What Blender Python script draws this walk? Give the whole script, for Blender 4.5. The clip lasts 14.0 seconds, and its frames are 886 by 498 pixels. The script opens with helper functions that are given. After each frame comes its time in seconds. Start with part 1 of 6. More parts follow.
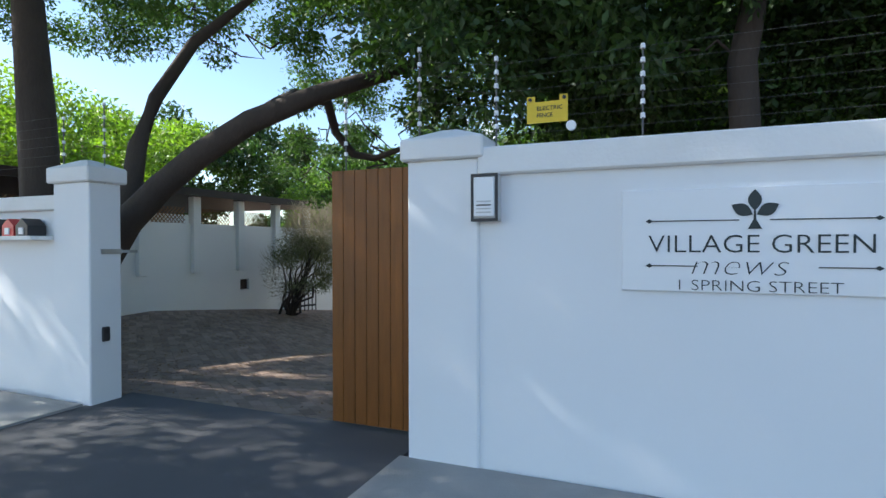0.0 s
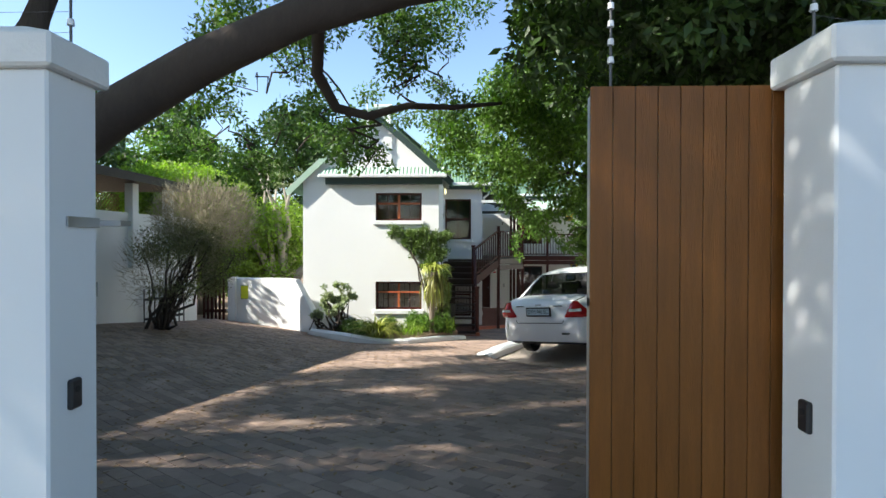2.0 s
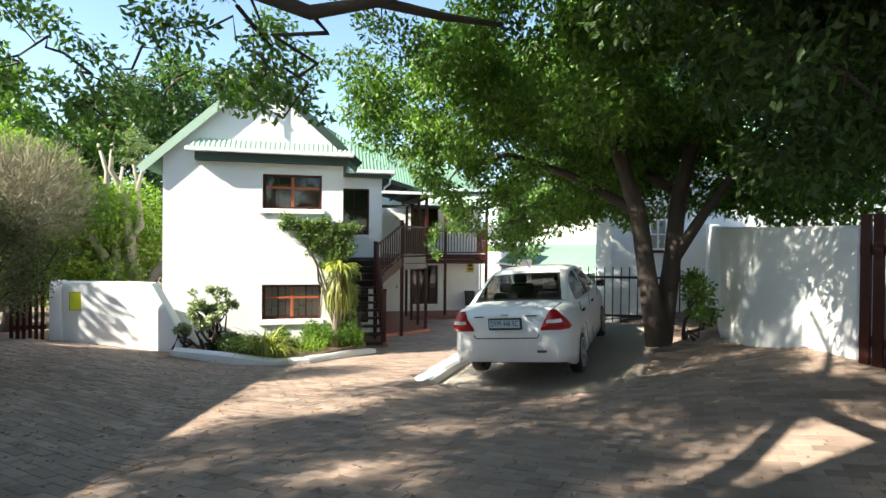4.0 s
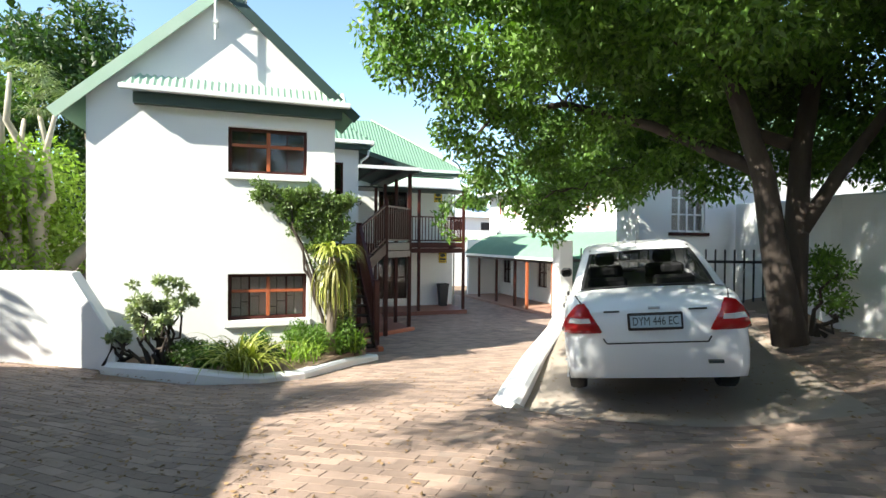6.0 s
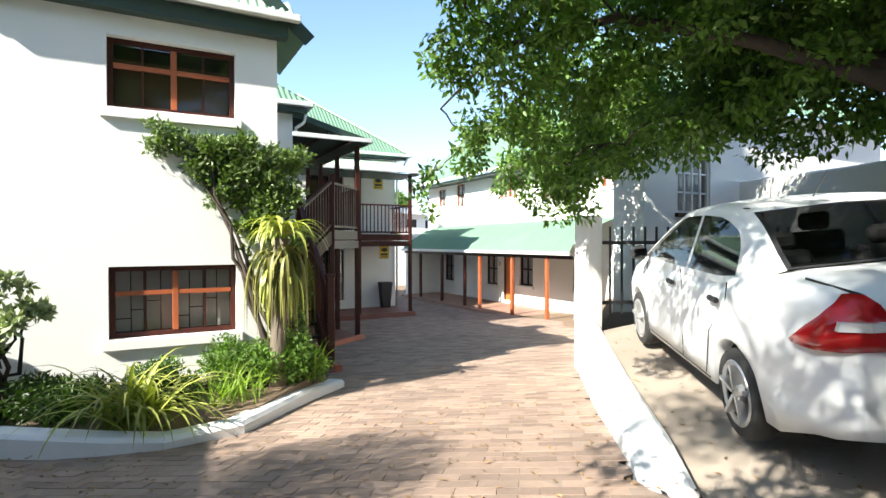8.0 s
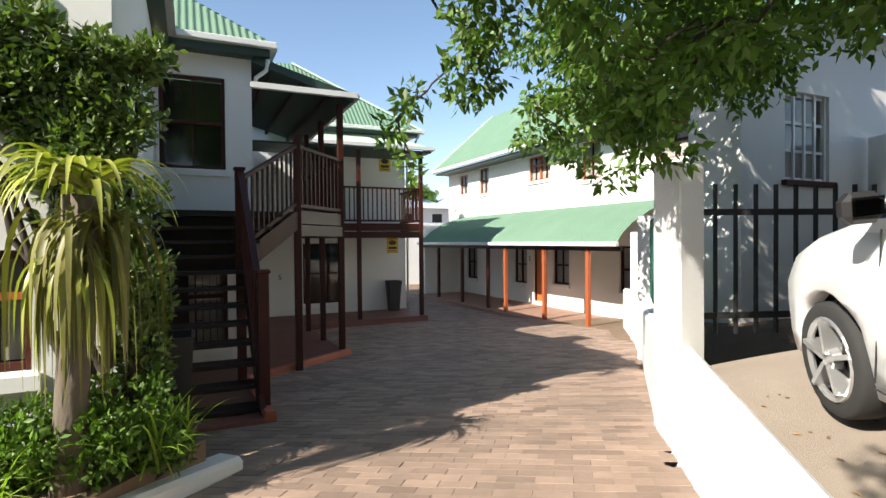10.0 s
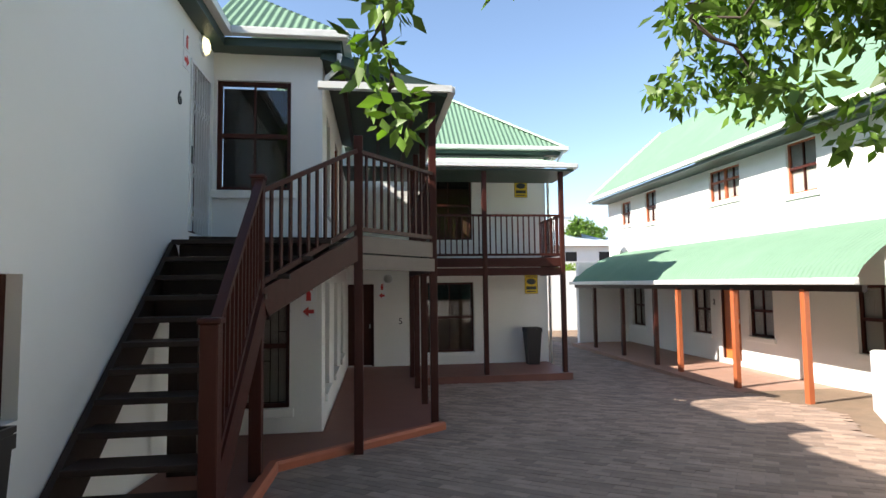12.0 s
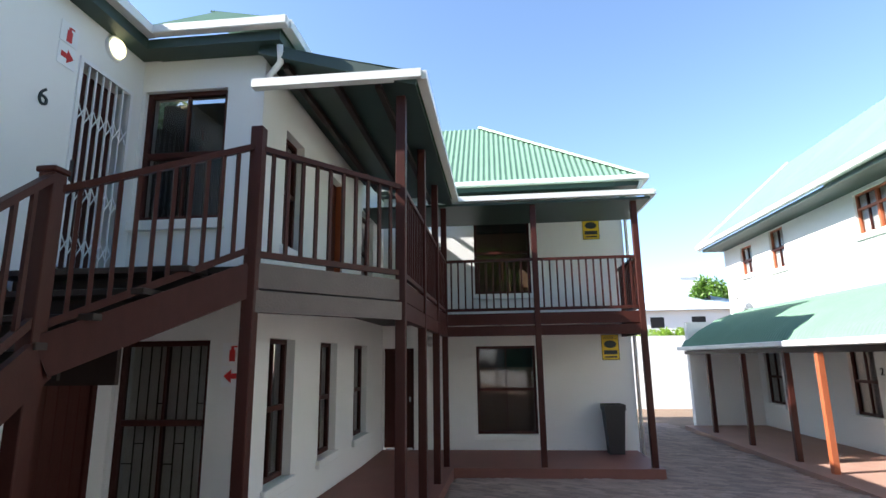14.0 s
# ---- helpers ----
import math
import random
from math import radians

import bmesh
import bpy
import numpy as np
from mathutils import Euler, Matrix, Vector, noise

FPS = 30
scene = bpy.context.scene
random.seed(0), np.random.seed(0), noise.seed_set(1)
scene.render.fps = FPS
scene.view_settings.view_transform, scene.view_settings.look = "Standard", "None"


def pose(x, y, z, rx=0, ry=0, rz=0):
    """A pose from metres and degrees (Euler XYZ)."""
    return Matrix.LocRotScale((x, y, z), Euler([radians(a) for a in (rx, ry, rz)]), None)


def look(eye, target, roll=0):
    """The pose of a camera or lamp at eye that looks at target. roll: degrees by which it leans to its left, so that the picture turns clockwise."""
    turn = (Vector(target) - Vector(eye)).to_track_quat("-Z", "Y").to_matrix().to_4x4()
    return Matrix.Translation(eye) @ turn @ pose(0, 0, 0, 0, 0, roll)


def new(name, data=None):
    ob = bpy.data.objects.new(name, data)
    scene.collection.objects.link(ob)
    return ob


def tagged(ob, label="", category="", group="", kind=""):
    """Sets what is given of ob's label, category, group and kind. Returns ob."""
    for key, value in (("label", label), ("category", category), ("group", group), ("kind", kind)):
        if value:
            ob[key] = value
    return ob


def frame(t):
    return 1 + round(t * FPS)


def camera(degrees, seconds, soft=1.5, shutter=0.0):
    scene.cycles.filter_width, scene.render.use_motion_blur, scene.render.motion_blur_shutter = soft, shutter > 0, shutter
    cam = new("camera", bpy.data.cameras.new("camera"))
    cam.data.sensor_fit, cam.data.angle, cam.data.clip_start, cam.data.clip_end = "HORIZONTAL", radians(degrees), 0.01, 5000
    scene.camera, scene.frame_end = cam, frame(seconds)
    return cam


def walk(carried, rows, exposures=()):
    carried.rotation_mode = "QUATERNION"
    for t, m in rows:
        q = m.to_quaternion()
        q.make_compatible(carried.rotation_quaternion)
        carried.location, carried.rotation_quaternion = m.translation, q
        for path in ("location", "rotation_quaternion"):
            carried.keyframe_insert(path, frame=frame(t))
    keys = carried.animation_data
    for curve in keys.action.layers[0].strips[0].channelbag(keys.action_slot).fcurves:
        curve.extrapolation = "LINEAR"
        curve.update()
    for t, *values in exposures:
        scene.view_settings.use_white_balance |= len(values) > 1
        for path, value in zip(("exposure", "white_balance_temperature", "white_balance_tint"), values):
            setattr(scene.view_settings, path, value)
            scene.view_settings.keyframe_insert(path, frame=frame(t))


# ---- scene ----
cam = camera(78.9, 14.0)
PATH = [
    (0, (0.245, 0.086, 1.424), (-0.503, 1.94, 1.406), -0.1),
    (0.5, (-0.563, 0.162, 1.403), (-1.114, 2.085, 1.39), 0.0),
    (1, (-1.4, 0.312, 1.387), (-1.757, 2.279, 1.364), -0.0),
    (1.5, (-2.118, 0.673, 1.338), (-2.318, 2.663, 1.319), 0.1),
    (2, (-2.723, 1.163, 1.267), (-2.781, 3.162, 1.25), 0.1),
    (2.5, (-3.03, 1.70, 1.260), (-2.928, 3.697, 1.238), 0.0),
    (3, (-3.425, 2.20, 1.227), (-3.149, 4.18, 1.209), 0.2),
    (3.2, (-3.464, 2.434, 1.215), (-3.145, 4.408, 1.2), 0.2),
    (5.3, (-4.226, 5.313, 0.983), (-3.658, 7.231, 0.951), 0.7),
    (5.5, (-4.343, 5.582, 0.941), (-3.744, 7.49, 0.906), 0.5),
    (6, (-4.613, 6.271, 0.83), (-3.942, 8.154, 0.8), 0.5),
    (6.5, (-4.786, 6.919, 0.75), (-4.011, 8.763, 0.719), 0.5),
    (7, (-4.867, 7.615, 0.67), (-3.985, 9.41, 0.643), 0.4),
    (7.5, (-4.775, 8.357, 0.586), (-3.836, 10.123, 0.557), 0.2),
    (8, (-4.592, 9.128, 0.509), (-3.635, 10.884, 0.484), -0.1),
    (8.2, (-4.457, 9.432, 0.491), (-3.495, 11.185, 0.464), -0.0),
    (10.3, (-2.586, 11.913, 0.287), (-1.794, 13.75, 0.259), -0.8),
    (10.5, (-2.431, 12.15, 0.291), (-1.698, 14.011, 0.269), -0.9),
    (11, (-1.956, 12.64, 0.321), (-1.423, 14.568, 0.307), -0.7),
    (11.5, (-1.545, 13.128, 0.258), (-1.169, 15.092, 0.292), -0.7),
    (12, (-1.168, 13.692, 0.211), (-0.917, 15.672, 0.34), -0.7),
    (12.5, (-0.765, 14.183, 0.131), (-0.651, 16.165, 0.373), -0.8),
    (13, (-0.353, 14.731, 0.085), (-0.364, 16.708, 0.392), -0.8),
    (13.2, (-0.19, 14.967, 0.06), (-0.23, 16.94, 0.383), -0.8),
    (13.5, (0.136, 15.2, 0.014), (0.035, 17.166, 0.369), -0.7),
    (14, (0.553, 15.808, 0.014), (0.36, 17.759, 0.411), -0.8),
]
walk(cam, [(t, look(eye, target, roll)) for t, eye, target, roll in PATH],
     [(0, 1.28, 6250, 8), (1.0, 1.3, 6250, 9), (2.0, 1.36, 6500, 7), (2.5, 1.5, 6650, 5), (3.0, 1.7, 6900, 5), (5.5, 1.66, 6600, 5), (8.0, 1.6, 6600, 6), (10.5, 0.9, 6900, 10), (12.0, 1.34, 6800, 11), (13.0, 1.43, 6300, 11), (14.0, 1.6, 6200, 11)])

# ---- world, sun, exposure ----
SUN_TO = Vector((-8.14, -2.35, 6.4)).normalized()
world = bpy.data.worlds.new("world")
scene.world = world
world.use_nodes = True
wn = world.node_tree.nodes
sky = wn.new("ShaderNodeTexSky")
sky.sky_type, sky.sun_disc = "NISHITA", False
sky.sun_elevation = math.asin(SUN_TO.z)
sky.sun_rotation = math.atan2(SUN_TO.x, SUN_TO.y) % (2 * math.pi)
sky.air_density, sky.dust_density, sky.ozone_density = 1.0, 0.5, 2.2
world.node_tree.links.new(sky.outputs[0], wn["Background"].inputs[0])
wn["Background"].inputs[1].default_value = 0.115
sun = new("sun", bpy.data.lights.new("sun", "SUN"))
sun.data.energy, sun.data.angle, sun.data.color = 5.0, radians(0.5), (1.0, 0.95, 0.87)
sun.matrix_basis = look((0, 0, 30), Vector((0, 0, 30)) - SUN_TO)


# ---- materials ----
def mat(name, colour, rough=0.6, metal=0.0, var=0.12, scale=6.0, bump=0.0, bscale=60.0, stain=0.0, stain_col=(0.2, 0.17, 0.13), per=0.0, stretch=None, spec=0.5, trans=0.0):
    m = bpy.data.materials.new(name)
    m.use_nodes = True
    nt = m.node_tree
    n, l = nt.nodes, nt.links
    b = n["Principled BSDF"]
    b.inputs["Roughness"].default_value, b.inputs["Metallic"].default_value = rough, metal
    b.inputs["Specular IOR Level"].default_value = spec
    tc = n.new("ShaderNodeTexCoord")
    mp = n.new("ShaderNodeMapping")
    l.new(tc.outputs["Object"], mp.inputs[0])
    if stretch:
        mp.inputs["Scale"].default_value = stretch

    def noise_at(sc, detail=4.0):
        t = n.new("ShaderNodeTexNoise")
        t.inputs["Scale"].default_value, t.inputs["Detail"].default_value = sc, detail
        l.new(mp.outputs[0], t.inputs["Vector"])
        return t.outputs["Fac"]

    def mix(fac, a, c, mode="MIX"):
        x = n.new("ShaderNodeMix")
        x.data_type, x.blend_type = "RGBA", mode
        for s, v in ((x.inputs[0], fac), (x.inputs[6], a), (x.inputs[7], c)):
            if isinstance(v, bpy.types.NodeSocket):
                l.new(v, s)
            else:
                s.default_value = v if isinstance(v, float) else (*v, 1)
        return x.outputs[2]

    lo = tuple(c * (1 - var) for c in colour)
    hi = tuple(min(1, c * (1 + var)) for c in colour)
    col = mix(noise_at(scale), lo, hi)
    col = mix(0.35, col, mix(noise_at(scale * 9), lo, hi))
    if per:
        oi = n.new("ShaderNodeObjectInfo")
        ge = n.new("ShaderNodeNewGeometry")
        ad = n.new("ShaderNodeMath")
        ad.operation = "ADD"
        l.new(oi.outputs["Random"], ad.inputs[0])
        l.new(ge.outputs["Random Per Island"], ad.inputs[1])
        fr = n.new("ShaderNodeMath")
        fr.operation = "FRACT"
        l.new(ad.outputs[0], fr.inputs[0])
        rp = n.new("ShaderNodeMapRange")
        rp.inputs[3].default_value, rp.inputs[4].default_value = 1 - per, 1 + per
        l.new(fr.outputs[0], rp.inputs[0])
        hs = n.new("ShaderNodeHueSaturation")
        l.new(col, hs.inputs["Color"])
        l.new(rp.outputs[0], hs.inputs["Value"])
        col = hs.outputs[0]
    if stain:
        mr = n.new("ShaderNodeMapRange")
        mr.inputs[1].default_value, mr.inputs[2].default_value = 0.52, 0.75
        mr.inputs[4].default_value = stain
        l.new(noise_at(scale * 0.4, 6.0), mr.inputs[0])
        col = mix(mr.outputs[0], col, stain_col)
    l.new(col, b.inputs["Base Color"])
    if bump:
        bp = n.new("ShaderNodeBump")
        bp.inputs["Strength"].default_value, bp.inputs["Distance"].default_value = min(1.0, bump), 0.01
        l.new(noise_at(bscale, 5.0), bp.inputs["Height"])
        l.new(bp.outputs[0], b.inputs["Normal"])
    if trans:
        tr = n.new("ShaderNodeBsdfTranslucent")
        l.new(mix(1.0, col, (1.0, 1.25, 0.35), "MULTIPLY"), tr.inputs[0])
        ms = n.new("ShaderNodeMixShader")
        ms.inputs[0].default_value = trans
        l.new(b.outputs[0], ms.inputs[1])
        l.new(tr.outputs[0], ms.inputs[2])
        l.new(ms.outputs[0], n["Material Output"].inputs[0])
    return m


def glass_mat(name, tint=(0.03, 0.035, 0.035), rough=0.03, alpha=0.78):
    """Window glass: clear gloss over a see-through pane."""
    m = bpy.data.materials.new(name)
    m.use_nodes = True
    n, l = m.node_tree.nodes, m.node_tree.links
    tr, gl, ms, fr = n.new("ShaderNodeBsdfTransparent"), n.new("ShaderNodeBsdfGlossy"), n.new("ShaderNodeMixShader"), n.new("ShaderNodeLayerWeight")
    tr.inputs[0].default_value = (alpha, alpha, alpha, 1)
    gl.inputs["Roughness"].default_value = rough
    power, gain = n.new("ShaderNodeMath"), n.new("ShaderNodeMath")
    power.operation, gain.operation = "POWER", "MULTIPLY_ADD"
    power.inputs[1].default_value = 4.0
    gain.inputs[1].default_value, gain.inputs[2].default_value = 0.7, 0.04
    l.new(fr.outputs["Facing"], power.inputs[0])
    l.new(power.outputs[0], gain.inputs[0])
    l.new(gain.outputs[0], ms.inputs[0])
    l.new(tr.outputs[0], ms.inputs[1])
    l.new(gl.outputs[0], ms.inputs[2])
    l.new(ms.outputs[0], n["Material Output"].inputs[0])
    return m


M_WHITE = mat("white_plaster", (0.80, 0.80, 0.78), 0.85, var=0.03, scale=1.2, bump=0.12, bscale=30, stain=0.10, stain_col=(0.55, 0.53, 0.48))
M_STREET = mat("street_wall_plaster", (0.78, 0.79, 0.80), 0.75, var=0.03, scale=0.9, bump=0.06, bscale=14, stain=0.12, stain_col=(0.6, 0.6, 0.6))
M_CAP = mat("white_coping", (0.78, 0.78, 0.77), 0.8, var=0.05, scale=3, bump=0.3, bscale=50, stain=0.3, stain_col=(0.5, 0.48, 0.44))
M_PAVE = mat("brick_paver", (0.30, 0.213, 0.165), 0.85, var=0.38, scale=2.2, bump=0.6, bscale=90, per=0.27, stain=0.75, stain_col=(0.17, 0.125, 0.10))
M_JOINT = mat("sand_joint", (0.27, 0.205, 0.165), 0.95, var=0.2, scale=8, bump=0.5, bscale=120)
M_SLAB = mat("sandy_concrete", (0.33, 0.275, 0.225), 0.9, var=0.18, scale=1.3, bump=0.4, bscale=120, stain=0.55, stain_col=(0.20, 0.155, 0.12))
M_LITTER = mat("leafy_soil_ground", (0.20, 0.135, 0.09), 0.95, var=0.35, scale=4, bump=0.8, bscale=60, stain=0.6, stain_col=(0.12, 0.09, 0.06))
M_ASPH = mat("street_asphalt", (0.085, 0.085, 0.09), 0.85, var=0.15, scale=3, bump=0.5, bscale=160, stain=0.4, stain_col=(0.08, 0.08, 0.08))
M_CONC = mat("pale_concrete", (0.33, 0.32, 0.30), 0.9, var=0.12, scale=3, bump=0.4, bscale=90, stain=0.5, stain_col=(0.18, 0.17, 0.15))
M_GATE = mat("gate_boards", (0.20, 0.074, 0.015), 0.42, spec=0.3, var=0.45, scale=5, bump=0.3, bscale=40, per=0.16, stretch=(6, 6, 0.6), stain=0.3, stain_col=(0.14, 0.05, 0.02))
M_REDW = mat("dark_red_timber", (0.052, 0.0135, 0.0095), 0.45, spec=0.22, var=0.3, scale=5, bump=0.15, bscale=60, stretch=(4, 4, 1))
M_TRELL = mat("brown_trellis", (0.28, 0.15, 0.07), 0.7, var=0.2)
# Red floor lightened all over, standing in for sun patches on it.
M_TERRAL = mat("sun_paled_red_floor", (0.34, 0.20, 0.15), 0.7, var=0.2, scale=3, stain=0.4, stain_col=(0.24, 0.16, 0.13))
M_REDO = mat("orange_red_timber", (0.36, 0.095, 0.035), 0.4, var=0.2, scale=5, bump=0.15, bscale=60)
M_DARKW = mat("dark_stained_timber", (0.034, 0.022, 0.018), 0.5, spec=0.25, var=0.4, scale=6, bump=0.2, bscale=60)
# Dark red timber greyed, so that its gloss is painted into the colour.
M_GREYW = mat("sheen_grey_timber", (0.105, 0.075, 0.062), 0.55, var=0.25, scale=7, bump=0.3, bscale=60)
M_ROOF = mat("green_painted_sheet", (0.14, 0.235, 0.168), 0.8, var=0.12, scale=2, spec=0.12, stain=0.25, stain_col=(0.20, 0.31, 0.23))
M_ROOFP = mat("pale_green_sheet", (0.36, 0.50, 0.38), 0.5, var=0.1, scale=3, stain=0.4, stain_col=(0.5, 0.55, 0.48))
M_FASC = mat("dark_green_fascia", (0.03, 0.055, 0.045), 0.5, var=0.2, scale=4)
M_GUT = mat("white_gutter", (0.72, 0.73, 0.71), 0.45, var=0.05, scale=4, stain=0.25, stain_col=(0.45, 0.44, 0.4))
M_GLASS = glass_mat("window_glass")
M_BLIND = mat("pale_blind", (0.72, 0.69, 0.63), 0.8, var=0.15, scale=4)
# Near-black for seams and slots, and for darkness painted behind window glass.
M_DARK = mat("near_black_rooms_and_gaps", (0.03, 0.028, 0.027), 0.9, var=0.2, scale=2)
M_BLACK = mat("black_plastic", (0.022, 0.022, 0.024), 0.45, var=0.2, scale=6)
M_STEEL = mat("galvanised_steel", (0.45, 0.46, 0.47), 0.4, metal=0.8, var=0.1, scale=8)
M_WIRE = mat("dull_wire", (0.12, 0.12, 0.12), 0.6, metal=0.4, var=0.1)
M_BARK = mat("dark_bark", (0.060, 0.045, 0.036), 0.95, var=0.4, scale=5, bump=1.0, bscale=28, stretch=(1, 1, 0.4))
M_BARK2 = mat("grey_bark", (0.16, 0.13, 0.10), 0.95, var=0.4, scale=5, bump=1.0, bscale=28, stretch=(1, 1, 0.4))
M_LEAFD = mat("dark_leaf", (0.045, 0.085, 0.020), 0.5, var=0.4, scale=0.8, per=0.45, trans=0.35)
M_LEAFM = mat("green_leaf", (0.11, 0.198, 0.031), 0.5, var=0.4, scale=0.8, per=0.5, trans=0.35)
M_LEAFJ = mat("feathery_leaf", (0.10, 0.17, 0.05), 0.55, var=0.35, scale=0.8, per=0.35, trans=0.45)
M_LEAFL = mat("lime_leaf", (0.25, 0.36, 0.055), 0.5, var=0.3, scale=0.8, per=0.35, trans=0.45)
M_ALOE = mat("aloe_leaf", (0.22, 0.28, 0.07), 0.4, var=0.3, scale=3, per=0.35, trans=0.2)
M_TWIG = mat("dry_twigs", (0.34, 0.30, 0.21), 0.9, var=0.3, scale=5)
M_YEL = mat("yellow_sign_paint", (0.72, 0.50, 0.02), 0.45, var=0.08, scale=6)
M_YELG = mat("yellow_green_sign_paint", (0.62, 0.66, 0.03), 0.45, var=0.08, scale=6)
M_INK = mat("black_ink", (0.02, 0.03, 0.03), 0.5, var=0.1, scale=5)
M_SIGN = mat("white_sign_board", (0.80, 0.81, 0.82), 0.4, var=0.02, scale=2)
M_REDP = mat("red_print", (0.55, 0.03, 0.03), 0.4, var=0.1, scale=5)
M_GREY = mat("pale_grey_paint", (0.5, 0.5, 0.5), 0.5, var=0.05, scale=4)
M_TERRA = mat("red_stoep_floor", (0.20, 0.075, 0.055), 0.55, var=0.2, scale=3, bump=0.2, bscale=40, stain=0.4, stain_col=(0.16, 0.07, 0.05))
M_GREENF = mat("green_fence_paint", (0.01, 0.11, 0.075), 0.45, var=0.2, scale=4)
M_CARW = mat("white_car_paint", (0.78, 0.79, 0.80), 0.22, var=0.02, scale=1)
M_TYRE = mat("tyre_rubber", (0.03, 0.03, 0.03), 0.85, var=0.2, scale=10)
M_RIM = mat("alloy_rim", (0.5, 0.5, 0.5), 0.3, metal=0.7, var=0.1, scale=10)
M_TAIL = mat("red_lamp_lens", (0.40, 0.009, 0.012), 0.12, var=0.1, scale=10)
M_LENS = mat("clear_lamp_lens", (0.65, 0.62, 0.6), 0.12, var=0.05, scale=10)
M_CARGL = glass_mat("tinted_car_glass", alpha=0.42)
M_SEAT = mat("dark_seat_cloth", (0.05, 0.05, 0.055), 0.9, var=0.2, scale=20)
M_PLATE = mat("pale_blue_plate", (0.42, 0.53, 0.60), 0.4, var=0.05, scale=8)
M_BROWNB = mat("brown_wooden_blind", (0.13, 0.075, 0.04), 0.6, var=0.3, scale=3, stretch=(0.3, 1, 25))
M_DOORO = mat("orange_varnished_door", (0.52, 0.15, 0.04), 0.4, var=0.2, scale=4, stretch=(3, 3, 0.5))

# ---- building helpers ----
ORG = {}


def thing(name, label, category, group="", at=(0, 0, 0), kind=""):
    ob = new(name)
    ob.location = at
    ORG[ob.name] = Vector(at)
    return tagged(ob, label, category, group, kind)


def mesh_ob(name, bm, material, org=(0, 0, 0), smooth=False):
    me = bpy.data.meshes.new(name)
    bmesh.ops.recalc_face_normals(bm, faces=bm.faces[:])
    bm.to_mesh(me)
    bm.free()
    me.transform(Matrix.Translation(-Vector(org)))
    me.materials.append(material)
    if smooth:
        me.polygons.foreach_set("use_smooth", [True] * len(me.polygons))
    return new(name, me)


def part(name, bm, material, parent, label="", smooth=False, kind=""):
    org = ORG[parent.name]
    ob = mesh_ob(name, bm, material, org, smooth)
    ob.parent = parent
    ORG[ob.name] = org
    return tagged(ob, label, kind=kind)


def solid(name, bm, material, label="", category="", kind="structure", group="", smooth=False):
    ob = mesh_ob(name, bm, material, (0, 0, 0), smooth)
    ORG[ob.name] = Vector((0, 0, 0))
    return tagged(ob, label, category, group, kind)


def raw(name, verts, faces, material, parent=None, smooth=False, label="", category="", kind=""):
    me = bpy.data.meshes.new(name)
    verts = np.asarray(verts, float)
    if parent is not None:
        verts = verts - np.array(ORG[parent.name])
    me.from_pydata(verts.tolist(), [], faces if isinstance(faces, list) else faces.tolist())
    me.materials.append(material)
    if smooth:
        me.polygons.foreach_set("use_smooth", [True] * len(me.polygons))
    ob = new(name, me)
    ORG[ob.name] = ORG[parent.name] if parent is not None else Vector((0, 0, 0))
    if parent is not None:
        ob.parent = parent
    return tagged(ob, label, category, "", kind)


def bx(bm, x0, x1, y0, y1, z0, z1, m=None, bev=0.0):
    vs = [bm.verts.new((x, y, z)) for x in (x0, x1) for y in (y0, y1) for z in (z0, z1)]
    fs = [bm.faces.new([vs[i] for i in q]) for q in ((0, 1, 3, 2), (4, 6, 7, 5), (0, 4, 5, 1), (2, 3, 7, 6), (0, 2, 6, 4), (1, 5, 7, 3))]
    if bev:
        r = bmesh.ops.bevel(bm, geom=list({e for f in fs for e in f.edges}), offset=bev, segments=1, affect="EDGES", profile=0.5)
        vs = list({v for f in r["faces"] for v in f.verts} | {v for v in vs if v.is_valid})
    if m is not None:
        bmesh.ops.transform(bm, matrix=m, verts=vs)
    return bm


def box(x0, x1, y0, y1, z0, z1, m=None, bev=0.0):
    return bx(bmesh.new(), x0, x1, y0, y1, z0, z1, m, bev)


def beam(bm, p, q, w, h, up=(0, 0, 1)):
    """A bar of width w and height h from p to q."""
    p, q = Vector(p), Vector(q)
    d = (q - p).normalized()
    s = d.cross(Vector(up))
    s = s.normalized() if s.length > 1e-4 else Vector((1, 0, 0))
    u = s.cross(d).normalized()
    vs = []
    for c in (p, q):
        for a, b in ((-1, -1), (1, -1), (1, 1), (-1, 1)):
            vs.append(bm.verts.new(c + s * a * w / 2 + u * b * h / 2))
    for f in ((3, 2, 1, 0), (4, 5, 6, 7), (0, 1, 5, 4), (1, 2, 6, 5), (2, 3, 7, 6), (3, 0, 4, 7)):
        bm.faces.new([vs[i] for i in f])
    return bm


def bar(p, q, w, h, up=(0, 0, 1)):
    return beam(bmesh.new(), p, q, w, h, up)


def tube(bm, pts, radii, n=8):
    """A tapered round tube along points."""
    pts = [Vector(p) for p in pts]
    rings = []
    ref = Vector((0.13, 0.31, 0.94))
    for i, p in enumerate(pts):
        d = (pts[min(i + 1, len(pts) - 1)] - pts[max(i - 1, 0)]).normalized()
        s = d.cross(ref)
        s = s.normalized() if s.length > 0.05 else d.cross(Vector((1, 0, 0))).normalized()
        u = s.cross(d)
        r = radii[i] if hasattr(radii, "__len__") else radii
        rings.append([bm.verts.new(p + (s * math.cos(2 * math.pi * k / n) + u * math.sin(2 * math.pi * k / n)) * r) for k in range(n)])
    for a, b in zip(rings, rings[1:]):
        for k in range(n):
            bm.faces.new((a[k], a[(k + 1) % n], b[(k + 1) % n], b[k]))
    bm.faces.new(rings[0][::-1])
    bm.faces.new(rings[-1])
